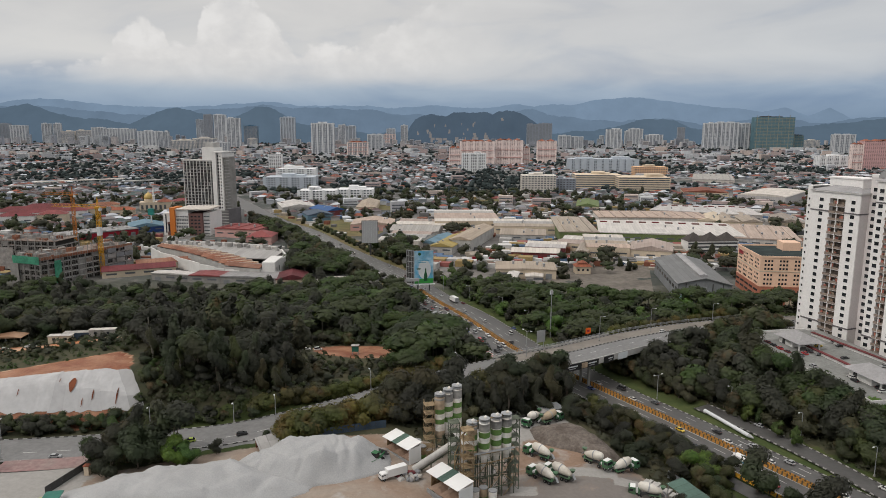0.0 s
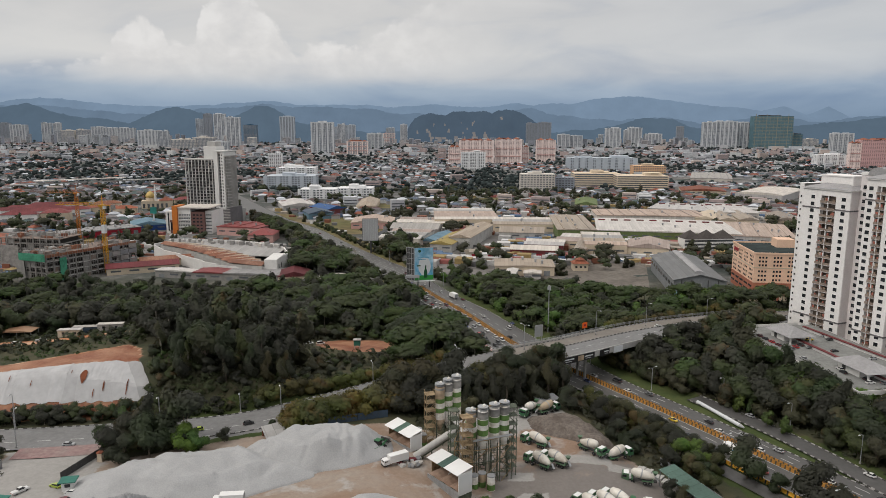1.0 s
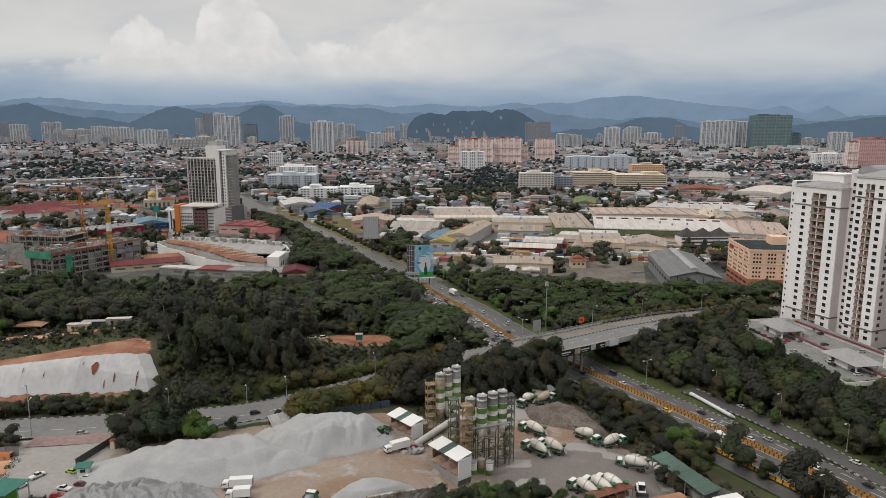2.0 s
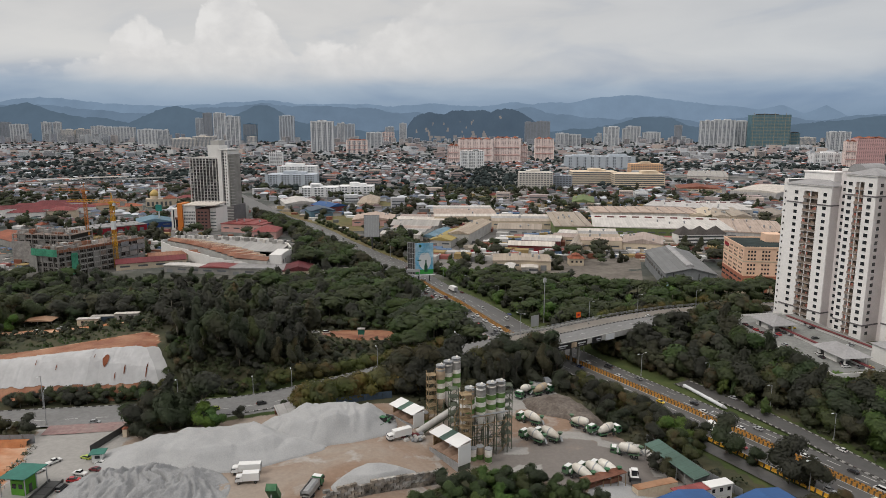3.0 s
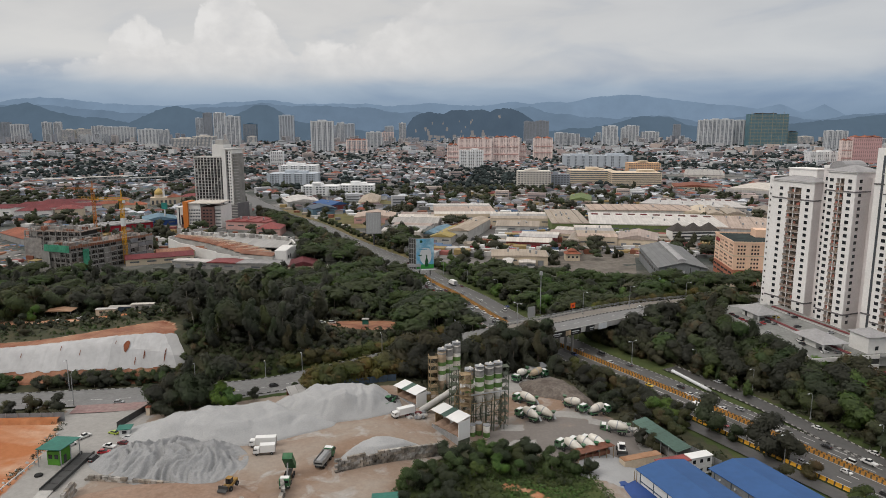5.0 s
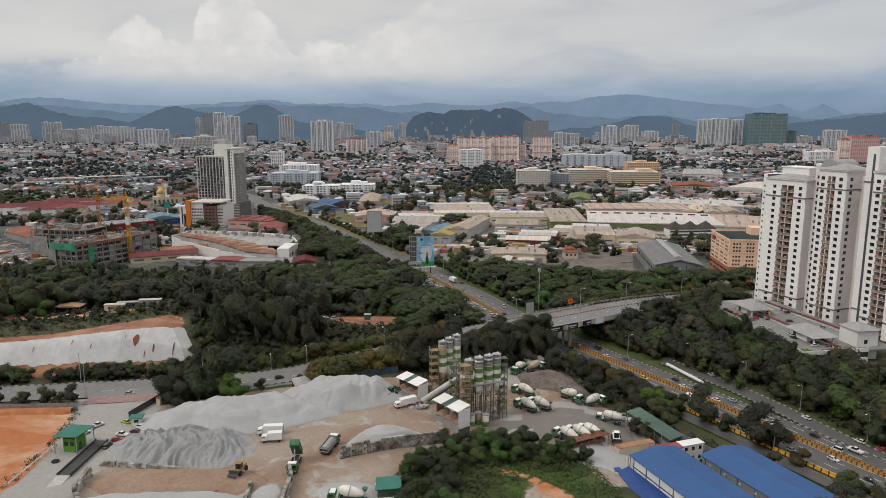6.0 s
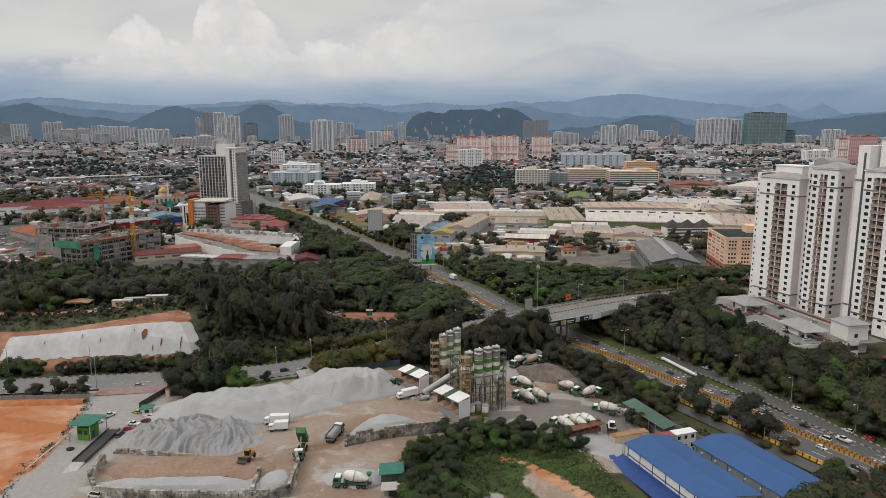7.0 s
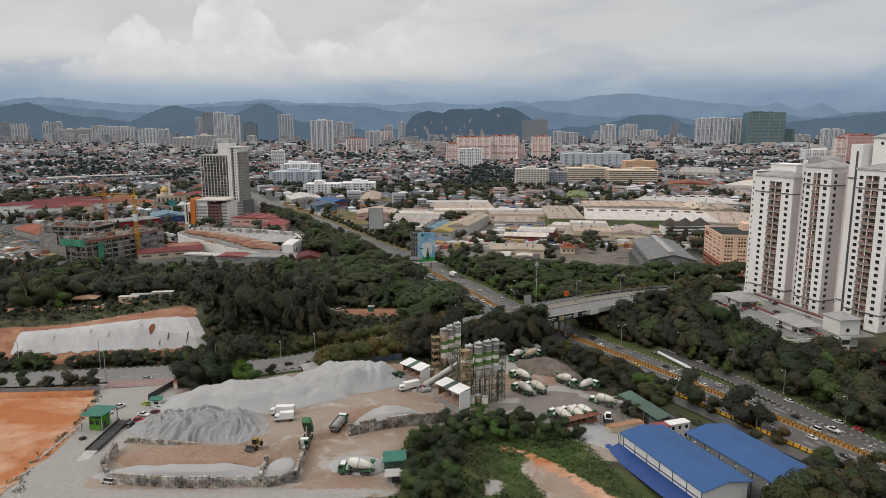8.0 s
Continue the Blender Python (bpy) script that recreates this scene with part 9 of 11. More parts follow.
    part("gable_wall", Kit().box(0, 0.4, -13, 0.2, w1 + w2 - 0.6, -4.5), WALL_GREY, c)
    for k in range(6):
        part("lamp_bracket", Kit().bar((3 + k * 5, -0.2, -5.4), (3 + k * 5, 0.25, -5.4), 0.35), SIGN_WHITE, c)
        part("frame_post", Kit().box(1 + k * 5.5, 0.05, -13, 1.2 + k * 5.5, 0.2, -4.5), BLUE_FRAME, c)
    # site offices of stacked cabins
    o = thing("cabin_office", "two-storey white cabin office with red roof edge", "office", m=rz(62.4, 141.9, -11.6, 19))
    for i, (x0, x1) in enumerate(((-6, 3), (3, 10))):
        for f in range(2):
            z0 = f * 2.7 + (0 if i else -0.4)
            cbn = part("cabin", Kit().box(x0, -1.4, z0, x1 - 0.1, 1.4, z0 + 2.6), CLAD_WHITE, o)
            for k in range(3):
                xx = x0 + (x1 - x0) * (k + 0.5) / 3
                part("window", Kit().box(xx - 0.45, -1.46, z0 + 1.0, xx + 0.45, -1.39, z0 + 2.0), WINDOW, cbn)
    part("roof", Kit().box(-6.4, -1.8, 5.05, 3.0, 1.8, 5.25), RED_ROOF, o, "red sheet roof")
    part("roof", Kit().box(3.0, -1.6, 5.32, 10.2, 1.6, 5.45), CLAD_WHITE, o)
    k = thing("container", "long cream freight container with a rusty roof", "container", m=rz(53.6, 146.4, -10.2, 20))
    part("body", Kit().box(-6, -1.3, -0.6, 6, 1.3, 2.3), CREAM, k)
    part("roof", Kit().box(-6.05, -1.35, 2.3, 6.05, 1.35, 2.42), TAN_SOIL, k)
    for x in np.arange(-5.6, 6, 0.9):
        part("rib", Kit().box(x, -1.36, -0.4, x + 0.18, -1.29, 2.25), CREAM, k)
    r = thing("container", "dark red freight container between the warehouses", "container", m=rz(67.0, 136.5, -12.2, -68))
    part("body", Kit().box(-5, -1.3, 0, 5, 1.3, 2.6), MAROON, r)
    part("door", Kit().box(-5.08, -1.2, 0.1, -5.0, 1.2, 2.5), MAROON, r)
    # long green-roofed lean-to along the yard's fence
    g = thing("open_shed", "long open shed with a grey-green sheet roof", "shed", m=rz(56.2, 166.0, -2.2, math.degrees(math.atan2(-18.7, 6.6))))
    part("roof", Kit().add([(0, 0, -4.4), (21.5, 0, -4.4), (21.5, 4.8, -3.6), (0, 4.8, -3.6), (0, 0, -4.28), (21.5, 0, -4.28), (21.5, 4.8, -3.48), (0, 4.8, -3.48)],
                           [(3, 2, 1, 0), (4, 5, 6, 7), (0, 1, 5, 4), (1, 2, 6, 5), (2, 3, 7, 6), (3, 0, 4, 7)]), GREEN_ROOF, g)
    for x in np.arange(0.4, 21.5, 3.4):
        for y in (0.3, 4.5):
            part("post", Kit().bar((x, y, -12), (x, y, -4.2), 0.16), STEEL, g)
    part("back_wall", Kit().box(0, 4.55, -12, 21.4, 4.65, -4.0), WALL_GREY, g)
    part("shelf", Kit().box(2, 2.6, -10, 19, 4.2, -7.5), CONCRETE, g, "stored pipes and boxes")
    d = thing("open_shed", "low open shed with a rusted red sheet roof", "shed", m=rz(34.6, 142.6, 0, 27))
    part("roof", Kit().box(0, -1.6, -5.2, 12.6, 1.8, -5.05), RUST_ROOF, d)
    for x in np.arange(0.3, 12.6, 2.4):
        for y in (-1.4, 1.6):
            part("post", Kit().bar((x, y, -9), (x, y, -5.2), 0.14), RUST, d)
    part("rack", Kit().box(0.5, -0.4, -7.8, 12, 0.6, -6.6), RUST_ROOF, d)
    f = thing("fence", "grey sheet fence between yard and highway", "fence", "")
    pts = [(60.5, 178), (66, 166), (70, 156), (76, 146)]
    for (x0, y0), (x1, y1) in zip(pts, pts[1:]):
        n = 5
        for i in range(n):
            a = (x0 + (x1 - x0) * i / n, y0 + (y1 - y0) * i / n)
            c2 = (x0 + (x1 - x0) * (i + 0.94) / n, y0 + (y1 - y0) * (i + 0.94) / n)
            z = gz(*a)
            part("panel", Kit().bar((*a, z + 1.0), (*c2, z + 1.0), 0.08, 2.6), WALL_GREY, f)
    # racks of moulds beside the mixers
    for x, y in ((57, 171), (60, 167.5), (55, 174)):
        q = thing("mould_stack", "stack of grey concrete moulds", "stack", "stacks of moulds", rz(x, y, gz(x, y), -40))
        for i in range(4):
            part("mould", Kit().box(-2 + i * 1.1, -1.2, 0, -1.1 + i * 1.1, 1.2, 0.5 + 0.2 * (i % 2)), CONCRETE_PALE, q)
    hut = thing("store_shed", "small grey shed with a dark sheet roof under trees", "shed", m=rz(33, 211, gz(33, 211), 20))
    part("wall", Kit().box(-3, -2, 0, 3, 2, 2.6), CONCRETE, hut)
    part("roof", Kit().box(-3.8, -2.8, 2.6, 3.8, 2.6, 2.75), WALL_GREY, hut)
    tank = thing("water_tank", "round grey water tank beside the shed", "tank", m=rz(30.5, 207.5, gz(30.5, 207.5)))
    part("shell", Kit().lathe([(1.5, -0.3), (1.5, 2.6), (0.3, 3.2)], 16), SILO_GREY, tank)
    part("band", Kit().lathe([(1.52, 1.2), (1.54, 1.25), (1.54, 1.4), (1.52, 1.45)], 16), RUST, tank)


make_stores()


def make_gate():
    z = -2.6
    h = thing("guardhouse", "bright green two-storey guardhouse under a teal canopy roof", "guardhouse", m=rz(-98.7, 132.0, z, -9))
    part("wall", Kit().box(-1.7, -2.0, 0, 1.7, 2.2, 3.6), HUT_GREEN, h)
    for x in (-0.8, 0.9):
        part("window", Kit().box(x - 0.5, -2.08, 1.7, x + 0.5, -1.98, 2.8), WINDOW, h)
    part("door", Kit().box(1.68, -0.5, 0, 1.76, 0.5, 2.1), STEEL_DARK, h)
    part("canopy", Kit().loft([(-3.4, 4.7), (3.6, 5.0), (3.6, 5.15), (-3.4, 4.85)], -3.7, 3.9), TEAL_ROOF, h, "teal sheet canopy")
    for x in (-3.1, 3.3):
        for y in (-3.4, 0.2, 3.5):
            part("post", Kit().bar((x, y, -0.3), (x, y, 4.8), 0.18), STEEL, h)
    part("tyre_stack", Kit().lathe([(0.4, 0.0), (0.9, 0.05), (1.0, 0.25), (0.9, 0.45), (0.4, 0.5)], 14, Matrix.Translation((0.2, -7.5, 0))), TYRE, h, "old tyre on the island")
    for x, y0, y1 in ((-93.4, 117, 136),):
        w = thing("weighbridge", "dark steel weighbridge with concrete ramps", "weighbridge", "", rz(x, y0, gz(x, y0), 0))
        n = 6
        for i in range(n):
            a, c = (y1 - y0) * i / n, (y1 - y0) * (i + 0.96) / n
            part("deck_plate", Kit().box(-1.5, a, 0.25, 1.5, c, 0.5), STEEL_DARK, w)
        for s in (-1, 1):
            part("side_rail", Kit().box(s * 1.6 - 0.12, 0, 0.2, s * 1.6 + 0.12, y1 - y0, 0.95), STEEL_DARK, w)
        part("ramp", Kit().add([(-1.6, -5, 0), (1.6, -5, 0), (1.6, 0, 0.45), (-1.6, 0, 0.45), (-1.6, 0, -0.3), (1.6, 0, -0.3)], [(0, 1, 2, 3), (1, 5, 2), (0, 3, 4)]), CONCRETE_PALE, w)
    rail = thing("guard_rail", "white guard rail beside the weighbridge lane", "rail")
    for i in range(9):
        part("post", Kit().bar((-104.0, 112 + i * 2.6, -3), (-104.0, 112 + i * 2.6, -1.6), 0.14), STEEL, rail)
    part("beam", Kit().bar((-104.0, 112, -1.7), (-104.0, 133, -1.7), 0.1, 0.3), CLAD_WHITE, rail)
    kk = thing("kiosk", "small white kiosk with a blue roof", "kiosk", m=rz(-88.8, 147.2, -2.6, 12))
    part("wall", Kit().box(-1.3, -1.1, 0, 1.3, 1.1, 2.3), CLAD_WHITE, kk)
    part("roof", Kit().box(-1.9, -1.7, 2.3, 1.9, 1.7, 2.48), TEAL_ROOF, kk, "teal blue sheet roof")
    part("window", Kit().box(-0.6, -1.16, 1.0, 0.6, -1.09, 1.8), WINDOW, kk)
    g = thing("gate", "dark sliding steel gate standing open", "gate")
    for i in range(8):
        a = (-93.2 + i * 0.42, 151.5 + i * 1.7)
        c = (-93.2 + (i + 0.95) * 0.42, 151.5 + (i + 0.95) * 1.7)
        part("panel", Kit().bar((*a, -1.7), (*c, -1.7), 0.08, 2.0), STEEL_DARK, g)
    p = thing("gate_pillar", "cream brick gate pillar", "pillar", m=rz(-88.2, 161.0, gz(-88.2, 161)))
    part("shaft", Kit().box(-0.6, -0.6, -0.3, 0.6, 0.6, 2.4), CREAM, p)
    part("cap", Kit().box(-0.75, -0.75, 2.4, 0.75, 0.75, 2.6), TERRACOTTA, p)
    f = thing("fence", "grey sheet site fence above the orange plot", "fence")
    for i in range(24):
        x0, x1 = -190 + i * 3.3, -190 + i * 3.3 + 3.2
        y0, y1 = 151.5 + 5.3 * (x0 + 190) / 79, 151.5 + 5.3 * (x1 + 190) / 79
        z = gz((x0 + x1) / 2, (y0 + y1) / 2)
        part("panel", Kit().bar((x0, y0, z + 1.2), (x1, y1, z + 1.2), 0.08, 2.6), WALL_GREY, f)
        part("post", Kit().bar((x0, y0 - 0.1, z - 0.4), (x0, y0 - 0.1, z + 2.6), 0.18), CONCRETE, f)
    # cut face of the orange plot below the fence, rubble and weeds along its edge
    k = Kit()
    m_ = 60
    for i in range(m_ + 1):
        x = -190 + 78 * i / m_
        y = 151.0 + 5.2 * (x + 190) / 79
        for j, (dy, dz) in enumerate(((-2.2, -0.15), (-1.5, 0.55), (-0.9, 1.15), (0.4, 1.25))):
            w = noise.noise(Vector((x * 0.5, j * 1.3, 2.0)))
            k.v.append((x, y + dy - 0.5 * w, -2.55 + dz + 0.25 * w))
    k.f = [(i * 4 + j, (i + 1) * 4 + j, (i + 1) * 4 + j + 1, i * 4 + j + 1) for i in range(m_) for j in range(3)]
    solo("soil_scarp", k, RED_SOIL, "rain-cut orange soil face below the site fence", "bank", "structure", smooth=True)
    rs = np.random.RandomState(9)
    edge = np.array([(-110.5, 154), (-108.5, 146), (-106, 136), (-105.5, 124), (-105.5, 112), (-103, 101), (-97, 92), (-88, 86)])
    stones, weeds = Kit(), []
    for q in range(150):
        f = rs.uniform(0, len(edge) - 1.001)
        p = edge[int(f)] + (edge[int(f) + 1] - edge[int(f)]) * (f % 1) + rs.normal(size=2) * 0.7
        z = gz(*p)
        if q % 2:
            r = rs.uniform(0.18, 0.5)
            stones.lathe([(r * 0.7, -0.15), (r, r * 0.3), (r * 0.6, r * 0.9), (r * 0.15, r)], 6, Matrix.Translation((*p, z)) @ Matrix.Rotation(rs.uniform(0, 3), 4, "Z") @ Matrix.Diagonal((1.4, 0.8, 0.9, 1)))
        else:
            v, nr, f3 = sprays([((0, 0, 0.25), rs.uniform(0.5, 0.9), 0.6)], (0, 0, -0.5), 34, 0.26, rs, 0)
            weeds.append((v + np.array([*p, z]), nr, f3))
    solo("edge_rubble", stones, CONCRETE_PALE, "broken concrete lumps along the plot's edge", "rubble", "stuff")
    start = np.cumsum([0] + [len(q[0]) for q in weeds])
    solo("edge_weeds", leafy_mesh("edge_weeds", np.concatenate([q[0] for q in weeds]), np.concatenate([q[1] for q in weeds]), np.concatenate([q[2] + n0 for q, n0 in zip(weeds, start)]), LEAF_OLIVE),
         None, "scruffy weeds along the plot's edge", "weeds", "stuff")
    # hut beside the front mixer
    b = thing("store_hut", "small hut with a dark green sheet roof", "hut", m=rz(-13.6, 109.6, gz(-13.6, 109.6), 4))
    part("wall", Kit().box(-2.5, -2.2, -0.4, 2.5, 2.2, 3.0), GREEN_ROOF, b)
    part("roof", Kit().loft([(-3.0, 3.1), (3.0, 3.4), (3.0, 3.52), (-3.0, 3.22)], -2.9, 2.9), TEAL_ROOF, b)
    c = thing("store_hut", "grey lean-to hut patched with old sheets", "hut", m=rz(-12.6, 102.8, gz(-12.6, 102.8), 3))
    part("wall", Kit().box(-2.2, -0.2, -0.4, 2.2, 1.6, 2.4), CONCRETE, c)
    part("roof", Kit().loft([(-2.9, 2.4), (2.7, 2.6), (2.7, 2.72), (-2.9, 2.52)], -1.8, 2.0), CONCRETE_PALE, c)
    # dark plate drawn for the shade in the hut's open front
    part("opening", Kit().box(-1.2, -0.28, -0.2, 0.6, -0.18, 2.0), STEEL_DARK, c)
    d = thing("pallet_stack", "stack of white bags and pallets", "stack", m=rz(-15.2, 113.8, gz(-15.2, 113.8), 10))
    for i in range(4):
        part("bag_pile", Kit().box(-2 + i, -0.6, 0, -1.1 + i, 0.6, 0.6 + 0.3 * (i % 2)), CLAD_WHITE, d)
    # sloping tin lean-to and blue sheets behind the gravel
    e = thing("tin_lean_to", "patched tin lean-to behind the gravel heap", "lean-to", m=rz(-47.5, 176.5, gz(-47.5, 176.5), 35))
    part("roof", Kit().add([(-3, -2, 0.4), (3, -2, 0.4), (3, 2, 2.6), (-3, 2, 2.6), (-3, -2, 0.55), (3, -2, 0.55), (3, 2, 2.75), (-3, 2, 2.75)],
                           [(3, 2, 1, 0), (4, 5, 6, 7), (0, 1, 5, 4), (1, 2, 6, 5), (2, 3, 7, 6), (3, 0, 4, 7)]), SHED_GREY, e)
    part("wall", Kit().box(-2.8, 1.7, -0.4, 2.8, 1.9, 2.5), RUST_ROOF, e)
    s = thing("screen_fence", "blue-grey tin screen behind the gravel heap", "fence")
    for i in range(9):
        x, y = -43 + i * 2.9, 180.5 + i * 1.05
        part("panel", Kit().bar((x, y, gz(x, y) + 1.0), (x + 2.8, y + 1.0, gz(x, y) + 1.0), 0.1, 2.4), BLUE_FRAME, s)


make_gate()


def make_bank():
    """White tarpaulins pegged over the cut bank, torn in places, orange soil below."""
    b = thing("tarpaulin_bank", "white tarpaulins pegged over a cut orange bank", "tarpaulin", m=rz(-120, 195, 0))
    rnd = random.Random(4)
    x = -160.0
    i = 0
    while x < -90:
        w = rnd.uniform(2.8, 4.4)
        x1 = min(x + w + 0.5, -88)
        vs, fs = [], []
        nu, nv = 7, 14
        px, py = [], []
        cut = rnd.uniform(-0.04, 0.05)
        for v in range(nv):
            for u in range(nu):
                fx = x + (x1 - x) * u / (nu - 1)
                foot = 190 + (fx + 98) * 0.06
                fv = 0.32 + cut * 0.3 + 0.82 * v / (nv - 1) + (0.05 * noise.noise(Vector((fx * 0.35, v, 3))) if v in (0, nv - 1) else 0)
                fx -= 9.0 * (fv - 0.3) * float(ease(fx, -116, -90))
                px.append(fx + 0.25 * noise.noise(Vector((fx * 0.2, v * 0.4, 7))))
                py.append(foot + 11 * fv)
        zs = ground_z(px, py)
        for k, (a, c, z) in enumerate(zip(px, py, zs)):
            u = k % nu
            pucker = 0.20 * noise.noise(Vector((a * 1.1, c * 0.15, 5))) + 0.10 * noise.noise(Vector((a * 2.6, c * 0.3, 9)))
            vs.append((a + 120, c - 195, z + 0.34 + pucker * 0.6 + (0.06 if i % 2 else 0.0)))
        for v in range(nv - 1):
            for u in range(nu - 1):
                fs.append((v * nu + u, v * nu + u + 1, (v + 1) * nu + u + 1, (v + 1) * nu + u))
        k = Kit()
        k.v, k.f = vs, fs
        part("sheet", k, TARP_GREY if i == 18 else TARP, b, "" if i != 18 else "greyer sheet")
        x = x1 - 0.45
        i += 1
    # tears that bare the soil
    for cx, fv, w, h in ((-110.6, 0.70, 1.0, 5.0), (-104.0, 0.52, 0.22, 2.6), (-97.0, 0.52, 0.2, 5.0), (-114.5, 0.78, 0.13, 2.0), (-126.0, 0.62, 0.13, 2.2), (-133, 0.75, 0.13, 2.4), (-106.8, 0.42, 0.16, 2.4), (-146, 0.66, 0.13, 2.2)):
        k = Kit()
        foot = 190 + (cx + 98) * 0.06
        n = 12
        ring = []
        for j in range(n):
            a = j * math.tau / n
            r = 1 + 0.25 * noise.noise(Vector((math.cos(a) * 2, math.sin(a) * 2, cx)))
            lx, t = math.cos(a) * w * r, math.sin(a) * h * 0.5 * r
            yy = foot + 11 * fv + t * 0.62
            zz = gz(cx + lx, yy) + 0.85
            ring.append((cx + lx + 120, yy - 195, zz))
        k.add(ring, [tuple(range(n))])
        part("tear", k, BARE_BANK, b, "tear that bares orange soil")


make_bank()


def make_camp():
    """Cabins and a shed on the level ground above the bank."""
    for x, y, w, mat, roof, label in ((-137, 249, 9, BLUE_FRAME, SHED_GREY, "blue and white site cabin"), (-128, 250, 9, SHED_GREY, SHED_WHITE, "grey site cabin"), (-141, 245, 8, CREAM, SHED_WHITE, "cream site cabin")):
        b = thing("site_cabin", label + " with a flat roof", "cabin", "cabins above the bank", rz(x, y, gz(x, y), 8))
        part("body", Kit().box(-w / 2, -1.3, -0.3, w / 2, 1.3, 2.6), mat, b)
        part("roof", Kit().box(-w / 2 - 0.2, -1.5, 2.6, w / 2 + 0.2, 1.5, 2.75), roof, b)
        for k in (-1, 1):
            part("window", Kit().box(k * w / 4 - 0.5, -1.36, 1.0, k * w / 4 + 0.5, -1.29, 1.9), WINDOW, b)
    b = thing("open_shed", "open tan-roofed shed above the bank", "shed", m=rz(-163, 250, gz(-163, 250), 5) @ Matrix.Scale(0.8, 4))
    part("roof", Kit().loft([(-7, 3.2), (7, 3.2), (7, 3.35), (0, 4.2), (-7, 3.35)], -4, 4), TAN_SOIL, b)
    for x in (-6.5, 0, 6.5):
        for y in (-3.6, 3.6):
            part("post", Kit().bar((x, y, -0.4), (x, y, 3.3), 0.2), STEEL, b)
    b = thing("site_cabin", "small teal site cabin on stilts", "cabin", m=rz(-36.5, 268, gz(-36.5, 268)))
    part("body", Kit().box(-1.3, -1.0, 1.5, 1.3, 1.0, 3.8), TEAL_ROOF, b)
    part("roof", Kit().box(-1.6, -1.3, 3.8, 1.6, 1.3, 3.95), SHED_GREY, b)
    for x in (-1.1, 1.1):
        for y in (-0.8, 0.8):
            part("leg", Kit().bar((x, y, -0.3), (x, y, 1.5), 0.15), STEEL, b)
    for x, y, kind, colour in ((-156, 236, "car", "white"), (-148, 238, "pickup", "silver"), (-56, 268, "car", "white"), (-52, 271, "van", "white"), (-60, 265, "car", "silver")):
        car(kind, colour, x, y, 20, None, "parked on the site track", "cars parked on the site")


make_camp()


# ---------------------------------------------------------------- lamps and signs
def street_lamp(x, y, z, height, turn, double=False):
    b = thing("street_lamp", "slim grey street lamp with %s" % ("two arms" if double else "one curved arm"), "street lamp", "street lamps", rz(x, y, z, turn))
    part("pole", Kit().tube((0, 0, -0.5), (0, 0, height), 0.14, 0.09, 8), STEEL, b)
    for s in ((1, -1) if double else (1,)):
        k = Kit()
        k.tube((0, 0, height - 0.1), (s * 0.7, 0, height + 0.35), 0.07, 0.06, 6).tube((s * 0.7, 0, height + 0.35), (s * 1.7, 0, height + 0.45), 0.06, 0.05, 6)
        part("arm", k, STEEL, b)
        part("lantern", Kit().loft([(s * 1.55, height + 0.33), (s * 2.35, height + 0.40), (s * 2.3, height + 0.55), (s * 1.6, height + 0.55)][::s], -0.16, 0.16), SIGN_WHITE, b)
    part("foot", Kit().box(-0.25, -0.25, -0.4, 0.25, 0.25, 0.35), CONCRETE, b)


def make_lamps():
    fz = lambda x: float(np.interp(x, FLYOVER[:, 0], FLYOVER[:, 2]))
    for x, y, h, turn in ((-47.7, 186.0, 10, 110), (-114.9, 169.0, 10, 100), (-123.0, 181.5, 10, -80), (-84, 187.6, 7, -80), (-150, 179, 10, -80), (-23.3, 207.5, 9.5, 110), (3.8, 221.5, 9.5, 110), (29.5, 247.0, 9.5, -45),
                          (62.0, 273.2, 10, -45), (88.0, 291.5, 10, -40), (120, 306, 10, -30), (-62, 193.5, 6, -80)):
        street_lamp(x, y, fz(x), h, turn, double=x > 0 and x < 40)
    n = normals(HIGHWAY)
    for y, off, d in ((233, 11.5, True), (262, 13, True), (195, 25.5, False), (172, 22, False), (152, 18, False), (132, 12, False), (160, -13.2, True), (130, -13.2, True), (188, -13.2, True), (318, 21.5, False), (345, 21.5, False), (372, 18, False), (400, 14, False), (330, -12.5, False), (360, -12.5, False), (440, 13, False), (480, 13, False), (216, 25.5, False)):
        k = int(np.argmin(np.abs(HIGHWAY[:, 1] - y)))
        street_lamp(HIGHWAY[k, 0] + n[k, 0] * off, HIGHWAY[k, 1] + n[k, 1] * off, -13.2, 8.5, math.degrees(math.atan2(n[k, 1], n[k, 0])) + (180 if off > 0 else 0), d)
    m = thing("mast", "tall grey telecom mast with a boxy head", "mast", m=rz(48, 312, -13.4))
    part("pole", Kit().tube((0, 0, -0.4), (0, 0, 21.5), 0.26, 0.18, 10), STEEL, m)
    part("head", Kit().box(-0.5, -0.5, 20.8, 0.5, 0.5, 22.6), SIGN_BACK, m)
    part("antenna", Kit().box(-0.75, -0.15, 20.4, -0.5, 0.15, 22.2).box(0.5, -0.15, 20.4, 0.75, 0.15, 22.2), SIGN_WHITE, m)
    c = thing("pipe", "long white concrete pipe lying on the verge", "pipe")
    part("shaft", Kit().tube((88.3, 226.5, -12.5), (95.0, 207.0, -12.5), 0.62, 0.62, 14), SIGN_WHITE, c)
    part("nose", Kit().tube((95.0, 207.0, -12.5), (95.6, 205.3, -12.5), 0.66, 0.25, 14), SIGN_BACK, c)


make_lamps()


